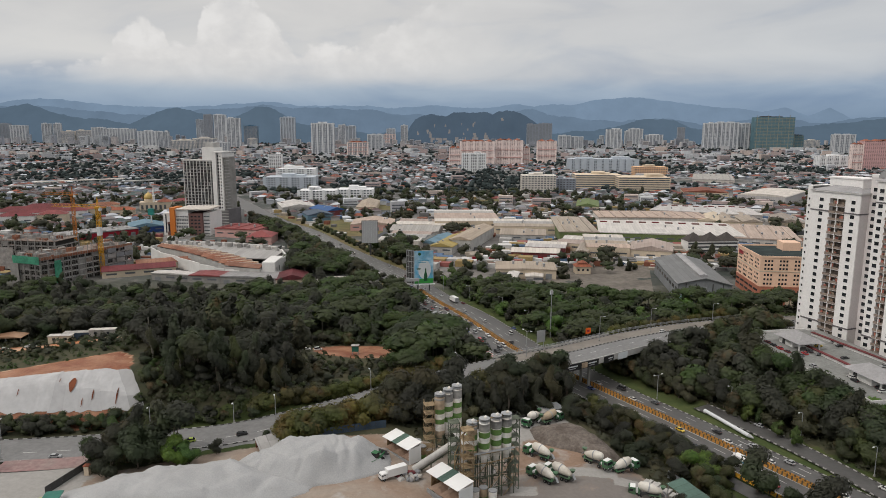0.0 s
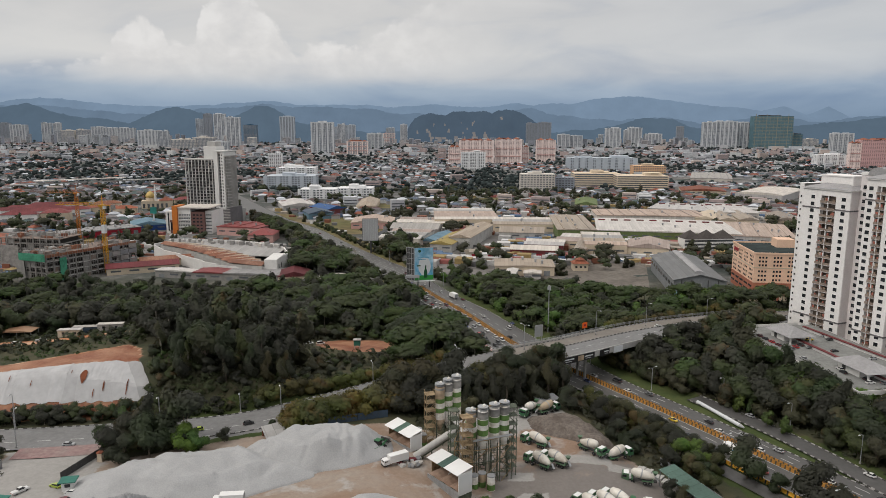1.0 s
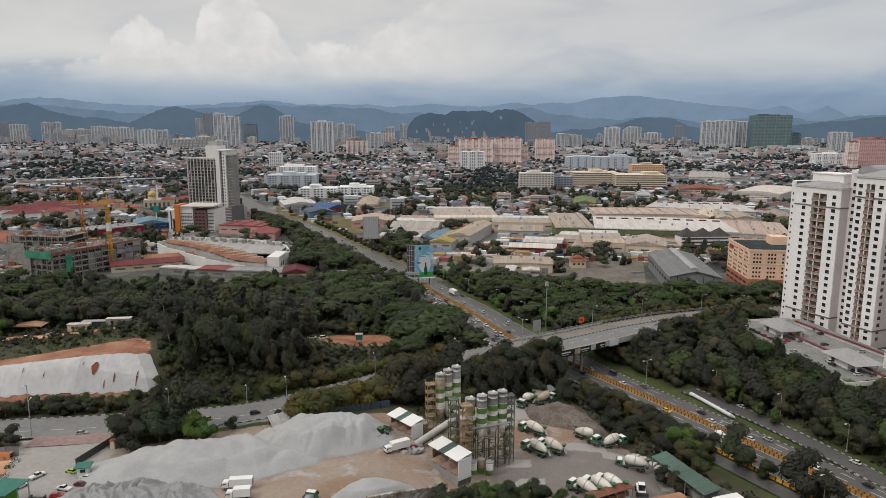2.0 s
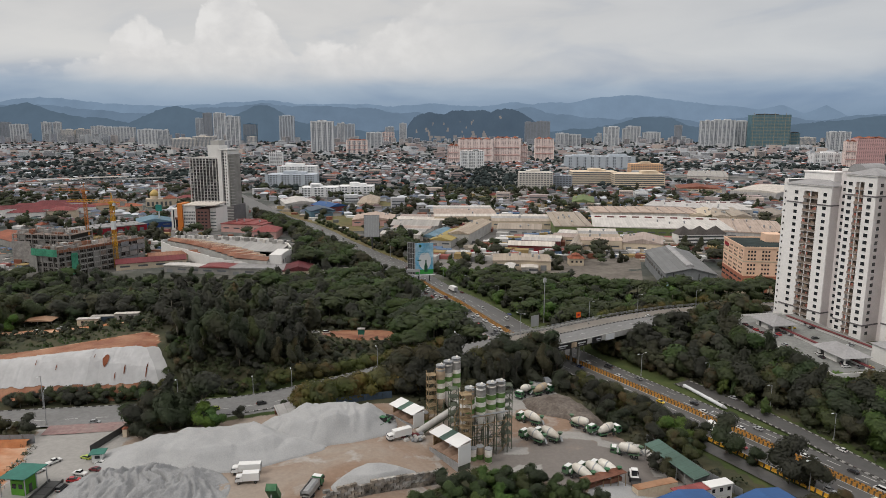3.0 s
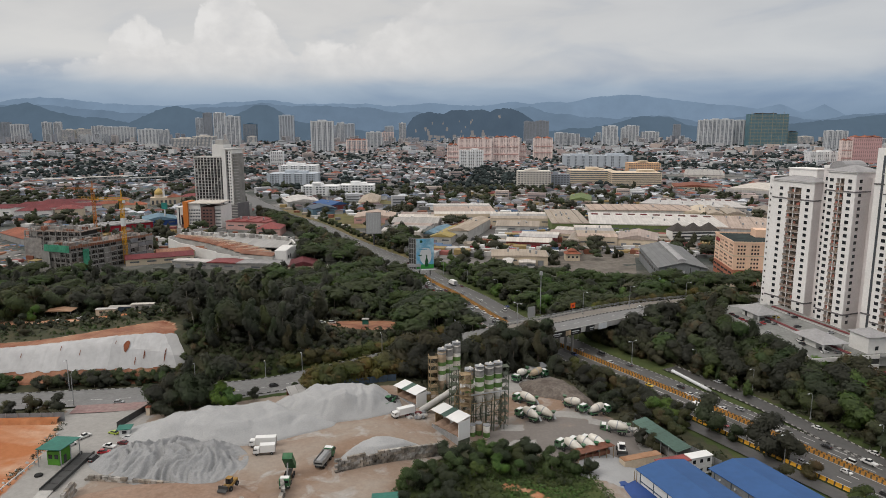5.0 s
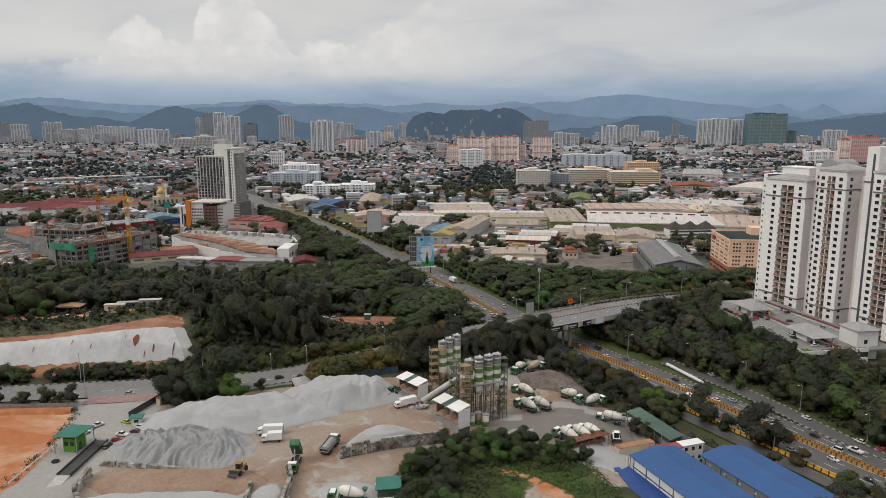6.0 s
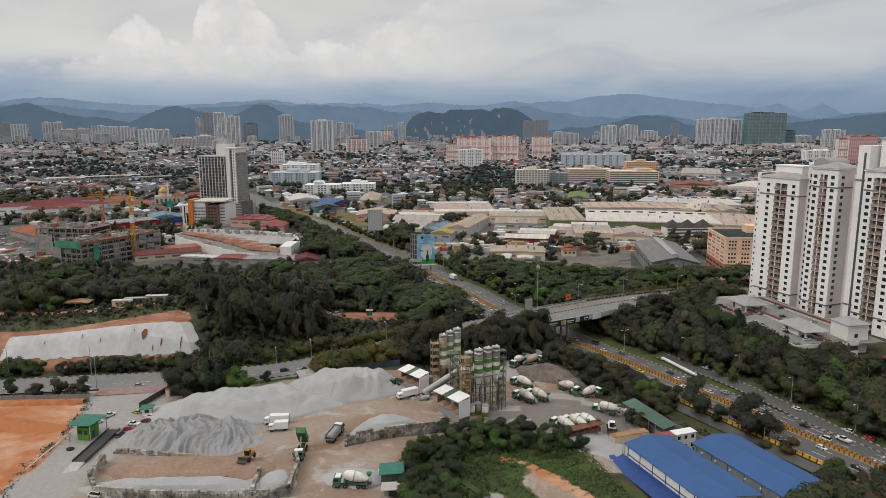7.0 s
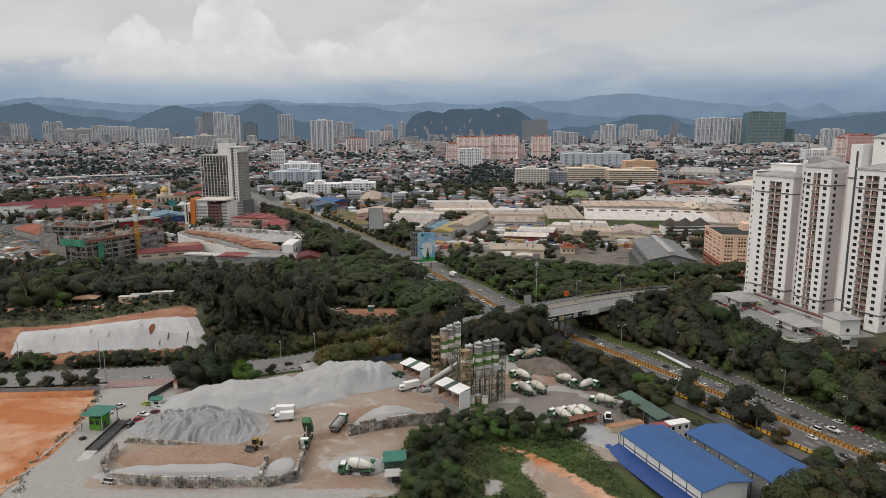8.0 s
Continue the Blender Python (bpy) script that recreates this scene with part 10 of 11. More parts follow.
def make_signs():
    # tall lit poster beside the highway
    b = thing("billboard", "tall billboard with a sky-blue bottle poster", "billboard", "billboards", rz(-14.0, 402, 0, 14))
    w, z0, z1 = 11.6, -8.4, 11.4
    part("board", Kit().box(-w / 2, -0.25, z0, w / 2, 0.25, z1), SIGN_BACK, b)
    p = part("poster", Kit().box(-w / 2 + 0.15, -0.33, z0 + 0.2, w / 2 - 0.15, -0.25, z1 - 0.2), SIGN_SKY, b, "sky-blue printed poster")
    part("meadow", Kit().box(-w / 2 + 0.15, -0.37, z0 + 0.2, w / 2 - 0.15, -0.33, z0 + 3.0), SIGN_GREEN, p, "green meadow band")
    part("cloud", Kit().lathe([(0.2, -0.06), (3.6, -0.04), (3.8, 0.0), (0.2, 0.05)], 18, Matrix.Translation((0.4, -0.36, z0 + 8.5)) @ Matrix.Rotation(math.pi / 2, 4, "X") @ Matrix.Diagonal((1, 1.5, 1, 1))), SIGN_WHITE, p, "pale glow on the poster")
    part("bottle", Kit().lathe([(1.0, 0), (1.05, 0.3), (1.05, 3.6), (0.42, 5.4), (0.38, 7.0), (0.46, 7.1), (0.46, 7.5)], 14, Matrix.Translation((1.0, -0.45, z0 + 1.6)) @ Matrix.Diagonal((1, 0.12, 1, 1))), SIGN_DARK, p, "dark green bottle shape")
    part("badge", Kit().tube((-2.6, -0.42, z1 - 2.0), (-2.6, -0.34, z1 - 2.0), 0.9, n=14), SIGN_DARK, p, "dark green badge shape")
    for k in range(2):
        part("print", Kit().box(-3.8, -0.38, z1 - 6.2 - k * 1.0, 3.2 - k * 2, -0.335, z1 - 5.8 - k * 1.0), SIGN_CYAN, p, "line of small lettering")
    part("print", Kit().box(-4.3, -0.38, z0 + 8.6, -2.0, -0.335, z0 + 9.3), SIGN_DARK, p, "dark lettering bar")
    side = part("side_board", Kit().box(0, -0.2, z0, 5.5, 0.2, z1 + 0.3), STEEL_DARK, b, "dark lattice back of the second face", m=Matrix.Translation((-w / 2, 0, 0)) @ Matrix.Rotation(radians(132), 4, "Z"))
    for k in range(7):
        zz = z0 + (z1 - z0) * k / 6
        part("batten", Kit().box(0, -0.32, zz - 0.12, 5.5, 0.32, zz + 0.12), SIGN_BACK, side)
    for k in range(4):
        part("batten", Kit().box(k * 1.8, -0.34, z0, k * 1.8 + 0.16, 0.34, z1), SIGN_BACK, side)
    for x in (-3.5, 3.5):
        part("column", Kit().tube((x, 0.6, -13.6), (x, 0.6, z1 - 1), 0.35, n=10), STEEL_DARK, b)
    part("catwalk", Kit().box(-w / 2 - 0.5, -1.6, z0 - 0.5, w / 2 + 0.8, -0.1, z0 - 0.2), SIGN_WHITE, b, "white catwalk")
    # plain grey billboard on one column
    c = thing("billboard", "blank pale grey billboard on a single column", "billboard", "billboards", rz(-59.4, 520, 0, 7))
    part("board", Kit().box(-5.9, -0.4, -3.8, 5.9, 0.4, 13.2), SIGN_BACK, c)
    part("border", Kit().box(-6.1, -0.3, -4.0, -5.85, 0.3, 13.4).box(5.85, -0.3, -4.0, 6.1, 0.3, 13.4).box(-6.1, -0.3, 13.15, 6.1, 0.3, 13.4).box(-6.1, -0.3, -4.0, 6.1, 0.3, -3.75), STEEL_DARK, c, "dark board edge")
    for k in range(9):
        part("rib", Kit().box(-5.2 + k * 1.3, -0.46, -3.7, -5.12 + k * 1.3, -0.39, 13.1), SIGN_WHITE, c)
    part("column", Kit().tube((0.4, 0.3, -13.8), (0.4, 0.3, -3.8), 0.75, n=14), STEEL_DARK, c)
    # low slanted hoarding by the queue
    d = thing("hoarding", "pale roadside hoarding with a yellow panel", "hoarding", "billboards", rz(-8.3, 318, -13.2, 60))
    part("board", Kit().box(-6.5, -0.2, 3.0, 6.5, 0.2, 9.2), SIGN_WHITE, d)
    part("panel", Kit().box(-6.0, -0.27, 4.0, -2.5, -0.2, 8.2), SIGN_YELLOW, d, "yellow printed panel")
    part("panel", Kit().box(0.5, -0.27, 3.6, 6.0, -0.2, 8.6), SIGN_BACK, d, "grey printed panel")
    for x in (-5, 0, 5):
        part("post", Kit().bar((x, 0.3, -0.5), (x, 0.3, 9.0), 0.3), STEEL_DARK, d)
    # orange works sign on the flyover
    e = thing("works_sign", "bright orange works sign on a pole", "sign", m=rz(57.6, 274.5, -2.4, 30))
    part("panel", Kit().box(-1.3, -0.06, 2.3, 1.3, 0.06, 4.7), SIGN_ORANGE, e)
    part("symbol", Kit().box(-0.6, -0.1, 3.0, 0.6, -0.06, 3.9), SIGN_RED, e, "dark red symbol bar")
    part("pole", Kit().bar((0, 0.1, -0.6), (0, 0.1, 4.6), 0.14), STEEL, e)
    g = thing("road_sign", "grey back of a large road sign", "sign", m=rz(41.5, 296, -13.2, 28))
    part("panel", Kit().box(-2.2, -0.08, 2.6, 2.2, 0.08, 8.0), SIGN_BACK, g)
    for x in (-1.6, 1.6):
        part("post", Kit().bar((x, 0.15, -0.5), (x, 0.15, 7.8), 0.2), STEEL, g)
    # footbridge-like gantry before the poster
    h = thing("sign_gantry", "white lattice gantry over the highway lane", "gantry", m=rz(-19, 398, -13.4, 10))
    part("beam", Kit().box(-9, -0.5, 7.2, 2.5, 0.5, 8.9), SIGN_BACK, h)
    for x in (-8.6, 2.2):
        part("post", Kit().bar((x, 0, -0.4), (x, 0, 8.8), 0.4), STEEL, h)


make_signs()


# ---------------------------------------------------------------- landmarks beyond the wood
def grid_windows(parent, x0, x1, z0, z1, nx, nz, w, h, y, mat=None, turn=None):
    me = Kit().box(-w / 2, -0.12, -h / 2, w / 2, 0.05, h / 2).mesh("window", mat or WINDOW)
    for i in range(nx):
        for k in range(nz):
            m = Matrix.Translation((x0 + (x1 - x0) * (i + 0.5) / nx, y, z0 + (z1 - z0) * (k + 0.5) / nz))
            part("window", me, None, parent, m=(turn @ m) if turn else m)


def make_peach():
    b = thing("office_building", "peach-painted block with a brick-red base and roof garden", "building", m=rz(174.4, 382.2, -13.4, -6))
    W, Dp, H = 34.0, 41.0, 25.2
    part("base", Kit().box(0, 0, -0.3, W, Dp, 8.4), BRICK_RED, b, "brick-red lower storeys")
    part("wall", Kit().box(0.1, 0.1, 8.4, W - 0.1, Dp - 0.1, H), PEACH, b)
    part("parapet", Kit().box(-0.3, -0.3, H, W + 0.3, 0.2, H + 1.0).box(-0.3, Dp - 0.2, H, W + 0.3, Dp + 0.3, H + 1.0).box(-0.3, 0.2, H, 0.2, Dp - 0.2, H + 1.0).box(W - 0.2, 0.2, H, W + 0.3, Dp - 0.2, H + 1.0), PEACH, b)
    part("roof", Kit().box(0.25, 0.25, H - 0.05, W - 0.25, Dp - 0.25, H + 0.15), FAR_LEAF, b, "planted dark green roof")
    part("stair_head", Kit().box(20, 24, H + 0.15, 30, 34, H + 5.0), PEACH, b)
    for z in (8.3, 17.2):
        part("string_course", Kit().box(-0.15, -0.15, z, W + 0.15, 0.15, z + 0.5).box(-0.15, -0.15, z, 0.15, Dp, z + 0.5), BRICK_RED if z < 10 else CREAM, b)
    side = Matrix.Rotation(radians(-90), 4, "Z")
    for z0, z1, n in ((9.2, 16.6, 3), (17.8, 24.4, 3)):
        for k in range(4):
            grid_windows(b, 2 + k * 8, 7.2 + k * 8, z0, z1, 3, n, 1.0, 1.1, 0.1)
        for k in range(4):
            grid_windows(b, -Dp + 2 + k * 10, -Dp + 9 + k * 10, z0, z1, 3, n, 1.0, 1.1, 0.1, turn=side)
    for z in (2.6, 5.6):
        for k in range(5):
            part("window_band", Kit().box(1.5 + k * 6.5, -0.1, z, 6.6 + k * 6.5, 0.05, z + 1.1), WINDOW, b)
            part("window_band", Kit().box(-0.1, 2 + k * 8, z, 0.05, 8 + k * 8, z + 1.1), WINDOW, b)
    part("print", Kit().box(-0.2, 30, 21.5, 0.0, 38, 23.5), SIGN_RED, b, "red lettering bar")


def make_hangar():
    b = thing("exhibition_hall", "large grey hall with a ridged grey sheet roof", "hall", m=rz(129.4, 381.8, -13.4, -7))
    W, Dp, H = 28.7, 77.0, 10.0
    part("wall", Kit().box(0, 0, -0.3, W, Dp, H), WALL_GREY, b)
    part("front_gable", Kit().loft([(0, H), (W, H), (W * 0.5, H + 3.2)], 0, 0.4), WALL_GREY, b)
    for x0, x1, z0, z1 in ((-0.8, W / 2, H, H + 3.6), (W / 2, W + 0.8, H + 3.6, H)):
        part("roof_slope", Kit().add([(x0, -1, z0), (x1, -1, z1), (x1, Dp + 1, z1), (x0, Dp + 1, z0), (x0, -1, z0 + 0.3), (x1, -1, z1 + 0.3), (x1, Dp + 1, z1 + 0.3), (x0, Dp + 1, z0 + 0.3)],
                                     [(3, 2, 1, 0), (4, 5, 6, 7), (0, 1, 5, 4), (1, 2, 6, 5), (2, 3, 7, 6), (3, 0, 4, 7)]), ROOF_GREY, b)
    part("ridge_monitor", Kit().loft([(W / 2 - 2.2, H + 3.2), (W / 2 + 2.2, H + 3.2), (W / 2 + 2.2, H + 4.6), (W / 2, H + 5.2), (W / 2 - 2.2, H + 4.6)], 4, Dp - 4), HIP_GREY, b, "pale raised ridge")
    for x in (4, 9.5, 18.5, 24):
        part("pilaster", Kit().box(x, -0.2, 3.5, x + 0.5, 0.05, H + 0.5), STEEL_DARK, b)
    part("shutter", Kit().box(12.5, -0.15, 5.0, 15.5, 0.05, 8.5), SIGN_BACK, b, "pale shutter")
    part("awning", Kit().add([(0, -4, 2.6), (W, -4, 2.6), (W, 0, 3.6), (0, 0, 3.6), (0, -4, 2.75), (W, -4, 2.75), (W, 0, 3.75), (0, 0, 3.75)],
                             [(3, 2, 1, 0), (4, 5, 6, 7), (0, 1, 5, 4), (1, 2, 6, 5), (2, 3, 7, 6), (3, 0, 4, 7)]), surface("teal_awning", (0.16, 0.27, 0.28), 0.6), b, "pale teal awning")
    for k in range(9):
        part("side_window", Kit().box(-0.1, 3 + k * 8.5, 5.2, 0.05, 8 + k * 8.5, 7.2), WINDOW, b)
    c = thing("annex_row", "low row of sheds with patched pale and rusty roofs", "shed", m=rz(163, 372, -13.4, -2))
    for k, mat in enumerate((SHED_GREY, SHED_WHITE, RUST_ROOF, SHED_WHITE)):
        part("roof", Kit().box(k * 11, 0, 4.0, k * 11 + 10.8, 9, 4.3), mat, c)
        part("wall", Kit().box(k * 11, 0.5, -0.3, k * 11 + 10.8, 8.5, 4.0), BRICK_RED if k % 2 else CREAM, c)


def make_white_tower():
    b = thing("apartment_tower", "unfinished dark-gridded tower with a tall white shaft", "apartment tower", m=rz(-222, 669, -13.4, -17) @ Matrix.Translation((-5.5, 0, 0)) @ Matrix.Diagonal((0.87, 1, 1.03, 1)))
    part("podium", Kit().box(-44, 4, 0, 14, 30, 14.5), CONCRETE_PALE, b)
    part("core", Kit().box(-42, 4.6, 14.5, -1.6, 22, 61.5), STEEL_DARK, b, "dark recessed storeys")
    part("shaft", Kit().box(-1.6, 0, 0, 3.6, 22, 70.2), WHITE, b, "tall white shaft")
    part("window_bay", Kit().box(3.6, 1.6, 16, 7.0, 20, 69.2), CONCRETE_PALE, b, "grey window bay of the shaft")
    part("east_wall", Kit().box(7.0, 0.4, 16, 11.6, 20, 69.6), WHITE, b)
    part("east_base", Kit().box(3.6, 1.0, 0, 16, 22, 17), TRIM_GREY, b, "dark louvred lower storeys")
    part("roof_house", Kit().box(-19, 6, 61.5, -3.2, 20, 74.5), WHITE, b)
    part("roof_house", Kit().box(-16, 8, 74.4, -5, 18, 79.0), CONCRETE_PALE, b)
    part("crown", Kit().box(-2.2, -0.5, 69.9, 12.2, 22.4, 71.0), WHITE, b)
    part("parapet", Kit().box(-42.8, 2.2, 61.4, -1.7, 22.5, 62.6), CONCRETE_PALE, b)
    rnd = random.Random(12)
    for k in range(16):
        z = 14.5 + k * 3.0
        part("floor_slab", Kit().box(-42.6, 2.0, z, -1.6, 4.7, z + 0.34), CONCRETE_PALE, b)
        for j in range(9):
            x = -41.4 + j * 4.45
            if rnd.random() < 0.4:
                x0 = x + rnd.choice((0.4, 1.4, 2.4))
                part("infill_panel", Kit().box(x0, 3.4, z + 0.42, x0 + rnd.uniform(0.8, 1.9), 4.65, z + rnd.choice((1.4, 2.9, 2.9))), rnd.choice((CONCRETE, CONCRETE_PALE, WALL_GREY)), b)
    for k in range(10):
        x = -42 + k * 4.45
        part("column", Kit().box(x, 2.2, 14.5, x + 0.55, 3.0, 61.5), WHITE, b)
    for k in range(17):
        z = 17.6 + k * 3.0
        part("window", Kit().box(4.2, 1.42, z, 6.4, 1.62, z + 2.0), WINDOW, b)
        part("window", Kit().box(8.4, 0.28, z + 0.3, 9.6, 0.45, z + 1.6), WINDOW, b)
        part("ledge", Kit().box(11.6, 0.0, z - 0.5, 14.4, 8.0, z), CONCRETE_PALE, b, "balcony slab on the side")
    part("side_wall", Kit().box(11.6, 2.0, 16, 13.6, 19, 66.0), CONCRETE, b, "shaded balcony wall")
    for k in range(6):
        part("louvre", Kit().box(3.7, 0.75, 1.5 + k * 2.7, 16.1, 1.02, 2.3 + k * 2.7), CONCRETE_PALE, b)
    for k in range(4):
        # dark bands laid on the podium as the shade of open decks
        part("deck_opening", Kit().box(-43.5, 3.9, 1.5 + k * 3.2, -2, 4.05, 3.2 + k * 3.2), STEEL_DARK, b)


def make_hotel():
    b = thing("hotel_block", "white striped block with an orange fin and brown wing", "building", m=rz(-254, 611, -13.4, -3) @ Matrix.Diagonal((0.65, 1, 1.03, 1)))
    part("west_wall", Kit().box(0, 0, 0, 11, 16, 20), WHITE, b)
    part("glass_strip", Kit().box(3.0, -0.2, 3, 4.6, 0.05, 19), WINDOW, b)
    part("glass_bay", Kit().box(6.5, -0.3, 2, 10.5, 0.05, 11), WINDOW, b)
    part("brown_frame", Kit().box(5.8, -0.5, 1, 11.2, -0.28, 4).box(5.8, -0.5, 10.5, 11.2, -0.28, 12.5), BROWN_CLAD, b)
    part("fin", Kit().box(11.2, -3.0, 0, 18.2, 14, 25), ORANGE, b, "bright orange fin")
    part("main_wall", Kit().box(18.2, -1.0, 0, 36, 15, 23), WHITE, b)
    part("east_wall", Kit().box(36, -0.6, 0, 55, 24, 20), BROWN_CLAD, b, "brown clad wing")
    part("far_wall", Kit().box(55, 2, 0, 64, 30, 20.5), WHITE, b)
    part("roof", Kit().box(17.5, -2, 23, 64.5, 28, 24), SHED_WHITE, b)
    for k in range(6):
        z = 1.6 + k * 3.0
        for j in range(7):
            part("window", Kit().box(19.2 + j * 2.35, -1.12, z, 20.8 + j * 2.35, -0.95, z + 1.3), WINDOW_FAR, b)
        part("balcony", Kit().box(18.6, -1.7, z - 0.7, 35.6, -0.98, z - 0.35), WHITE, b)
        part("window_band", Kit().box(55.5, 1.88, z, 63.5, 2.05, z + 0.9), WINDOW_FAR, b)
        for j in range(3):
            part("window", Kit().box(39 + j * 5, -0.72, z, 42 + j * 5, -0.55, z + 1.2), WINDOW, b)
    p = thing("sign_pole", "white pole with a teal sign box", "sign", m=rz(-276, 637, -13.4))
    part("pole", Kit().tube((0, 0, -0.3), (0, 0, 18), 0.7, n=10), SIGN_WHITE, p)
    part("box", Kit().box(-2.6, -1.2, 15.5, 2.6, 1.2, 21.5), surface("sign_teal", (0.03, 0.22, 0.19), 0.5), p)


def make_construction():
    b = thing("building_site", "raw concrete frame building wrapped in grey and green netting", "building site", m=rz(-243.0, 404.5, -13.4, 0))
    raw = surface("raw_concrete", (0.255, 0.245, 0.235), 0.95, grain=0.5, stain=0.3, vary=0.6, dirt=(0.30, 0.28, 0.26))
    deck = surface("formwork_deck", (0.19, 0.14, 0.115), 0.95, grain=0.4, stain=0.3, vary=0.6, dirt=(0.30, 0.25, 0.22))
    # near-black colour stands in for shade inside the open storeys
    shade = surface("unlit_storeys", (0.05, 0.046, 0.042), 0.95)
    # front wing, long east wing, rear block: place, turn, length, depth, storeys
    for seed, (ox, oy, ang, length, depth, n) in enumerate(((0, 0, 161, 23, 20, 5), (0, 0, 63, 64, 22, 5), (-16, 44, 172, 44, 24, 6))):
        east = ang < 90
        m = Matrix.Translation((ox, oy, 0)) @ Matrix.Rotation(radians(ang), 4, "Z") @ Matrix.Diagonal((1, 1 if east else -1, 1, 1))
        top = n * 3.55
        rnd = random.Random(seed + 3)
        for k in range(n + 1):
            part("slab", Kit().box(-0.4, 0, k * 3.55 - 0.25, length + 0.4, depth, k * 3.55 + 0.25), deck if k == n else CONCRETE_PALE if east else raw, b, m=m)
        bays = int(length / 4.6)
        for i in range(bays + 1):
            x = min(length - 0.4, i * length / bays)
            for y in (0.25, depth - 0.4):
                part("column", Kit().box(x - 0.35, y - 0.3, -0.3, x + 0.35, y + 0.3, top + rnd.choice((0.2, 0.2, 1.6, 2.6))), raw, b, m=m)
        part("inner_core", Kit().box(1.5, 2.6, 0, length - 1.5, depth - 2.6, top - 0.3), shade, b, "dark box for the shade inside the storeys", m=m)
        for k in range(n):
            for i in range(bays):
                if rnd.random() < 0.28:
                    x0 = i * length / bays + 0.4
                    part("block_wall", Kit().box(x0, 0.5, k * 3.55 + 0.2, x0 + length / bays - 0.8, 0.8, k * 3.55 + rnd.choice((1.2, 3.2, 3.2))), rnd.choice((raw, CONCRETE, deck)), b, m=m)
        if east:
            part("edge_board", Kit().box(-0.3, -0.35, top - 0.8, length, -0.05, top + 0.9), RUST_ROOF, b, "reddish formwork boards", m=m)
        for i in range(30):
            x, y = rnd.uniform(1, length - 4), rnd.uniform(1, depth - 3)
            part("concrete_form", Kit().box(x, y, top + 0.2, x + rnd.uniform(1.0, 5), y + rnd.uniform(0.6, 3), top + 0.4 + rnd.uniform(0.3, 2.4)), rnd.choice((CONCRETE_PALE, RUST_ROOF, raw, CONCRETE, deck, WALL_GREY)), b, m=m)
        bars = Kit()
        for i in range(150):
            x, y = rnd.uniform(0, length), rnd.uniform(0, depth)
            bars.bar((x, y, top), (x + rnd.uniform(-0.2, 0.2), y, top + rnd.uniform(1.2, 3.4)), 0.14)
        for i in range(int(length / 1.7)):
            bars.bar((i * 1.7, -0.9, 0), (i * 1.7, -0.9, top + rnd.uniform(0.5, 2)), 0.10)
        for k in range(n * 2):
            bars.bar((0, -0.9, k * 1.77 + 1), (length, -0.9, k * 1.77 + 1), 0.10)
        part("scaffold", bars, raw, b, "dusty grey scaffold poles and starter bars", m=m)["kind"] = "stuff"
        if seed == 0:
            part("net", Kit().box(-0.5, -1.2, top - 3.0, length * 0.9, -1.05, top + 1.6), surface("bright_site_net", (0.07, 0.30, 0.19), 0.9, grain=0.8, vary=0.5), b, "green debris netting", m=m)
            part("net", Kit().box(length * 0.72, -1.2, 0, length + 0.3, -1.05, top - 3.2), CONCRETE, b, "grey debris netting", m=m)
        elif seed == 1:
            for k in range(n):
                for j in range(4):
                    if (k * 5 + j * 3) % 7 < 5:
                        part("net", Kit().box(38.2 + j * 6.4, -1.2 - 0.1 * (j % 2), k * 3.55 + 0.5, 44.2 + j * 6.4, -1.05, k * 3.55 + 3.3), (WALL_GREY, CONCRETE, WALL_GREY)[(k + j) % 3], b, "grey debris netting", m=m)
            part("net", Kit().box(8, -1.2, 2, 12.5, -1.05, top - 2), bpy.data.materials["bright_site_net"], b, "green debris netting", m=m)
        else:
            part("net", Kit().box(30, -1.2, 2, length, -1.05, top - 4.5), raw, b, "brown debris netting", m=m)


def make_crane(x, y, top, jib, counter, mat, turn, white=True):
    b = thing("tower_crane", "tall %s lattice tower crane" % ("yellow" if mat is CRANE_YELLOW else "rusty orange"), "crane", "tower cranes", rz(x, y, -13.4, turn))
    h = top + 13.4
    k = Kit()
    w = 1.0
    for sx in (-1, 1):
        for sy in (-1, 1):
            k.bar((sx * w, sy * w, 0), (sx * w, sy * w, h - 4), 0.28)
    z = 0.0
    while z < h - 5:
        for a, c in (((-w, -w), (w, -w)), ((w, -w), (w, w)), ((w, w), (-w, w)), ((-w, w), (-w, -w))):
            k.bar((*a, z), (*c, z + 2.0), 0.16)
            k.bar((*a, z), (*c, z), 0.14)
        z += 2.0
    part("mast", k, mat, b)
    if white:
        part("mast_sleeve", Kit().box(-1.2, -1.2, h * 0.55, 1.2, 1.2, h * 0.66), SIGN_WHITE, b, "white mast section")
    zj = h - 4
    part("slew_ring", Kit().box(-1.6, -1.6, zj - 0.8, 1.6, 1.6, zj + 0.4), mat, b)
    part("operator_cab", Kit().box(1.2, -1.6, zj - 2.2, 2.6, 0.2, zj - 0.2), SIGN_WHITE, b)
    j = Kit()
    for y2, z2 in ((-0.6, zj), (0.6, zj), (0, zj + 1.5)):
        j.bar((-1, y2, z2), (-jib, y2, z2 + 0.3), 0.24)
    xx = -1.0
    while xx > -jib + 2:
        j.bar((xx, -0.6, zj), (xx - 1.2, 0, zj + 1.5), 0.14).bar((xx - 1.2, 0, zj + 1.5), (xx - 2.4, 0.6, zj), 0.14)
        xx -= 2.4
    part("jib", j, mat, b)
    part("counter_jib", Kit().bar((1, -0.5, zj), (counter, -0.5, zj), 0.3).bar((1, 0.5, zj), (counter, 0.5, zj), 0.3).box(1, -0.5, zj, counter, 0.5, zj + 0.15), mat, b)
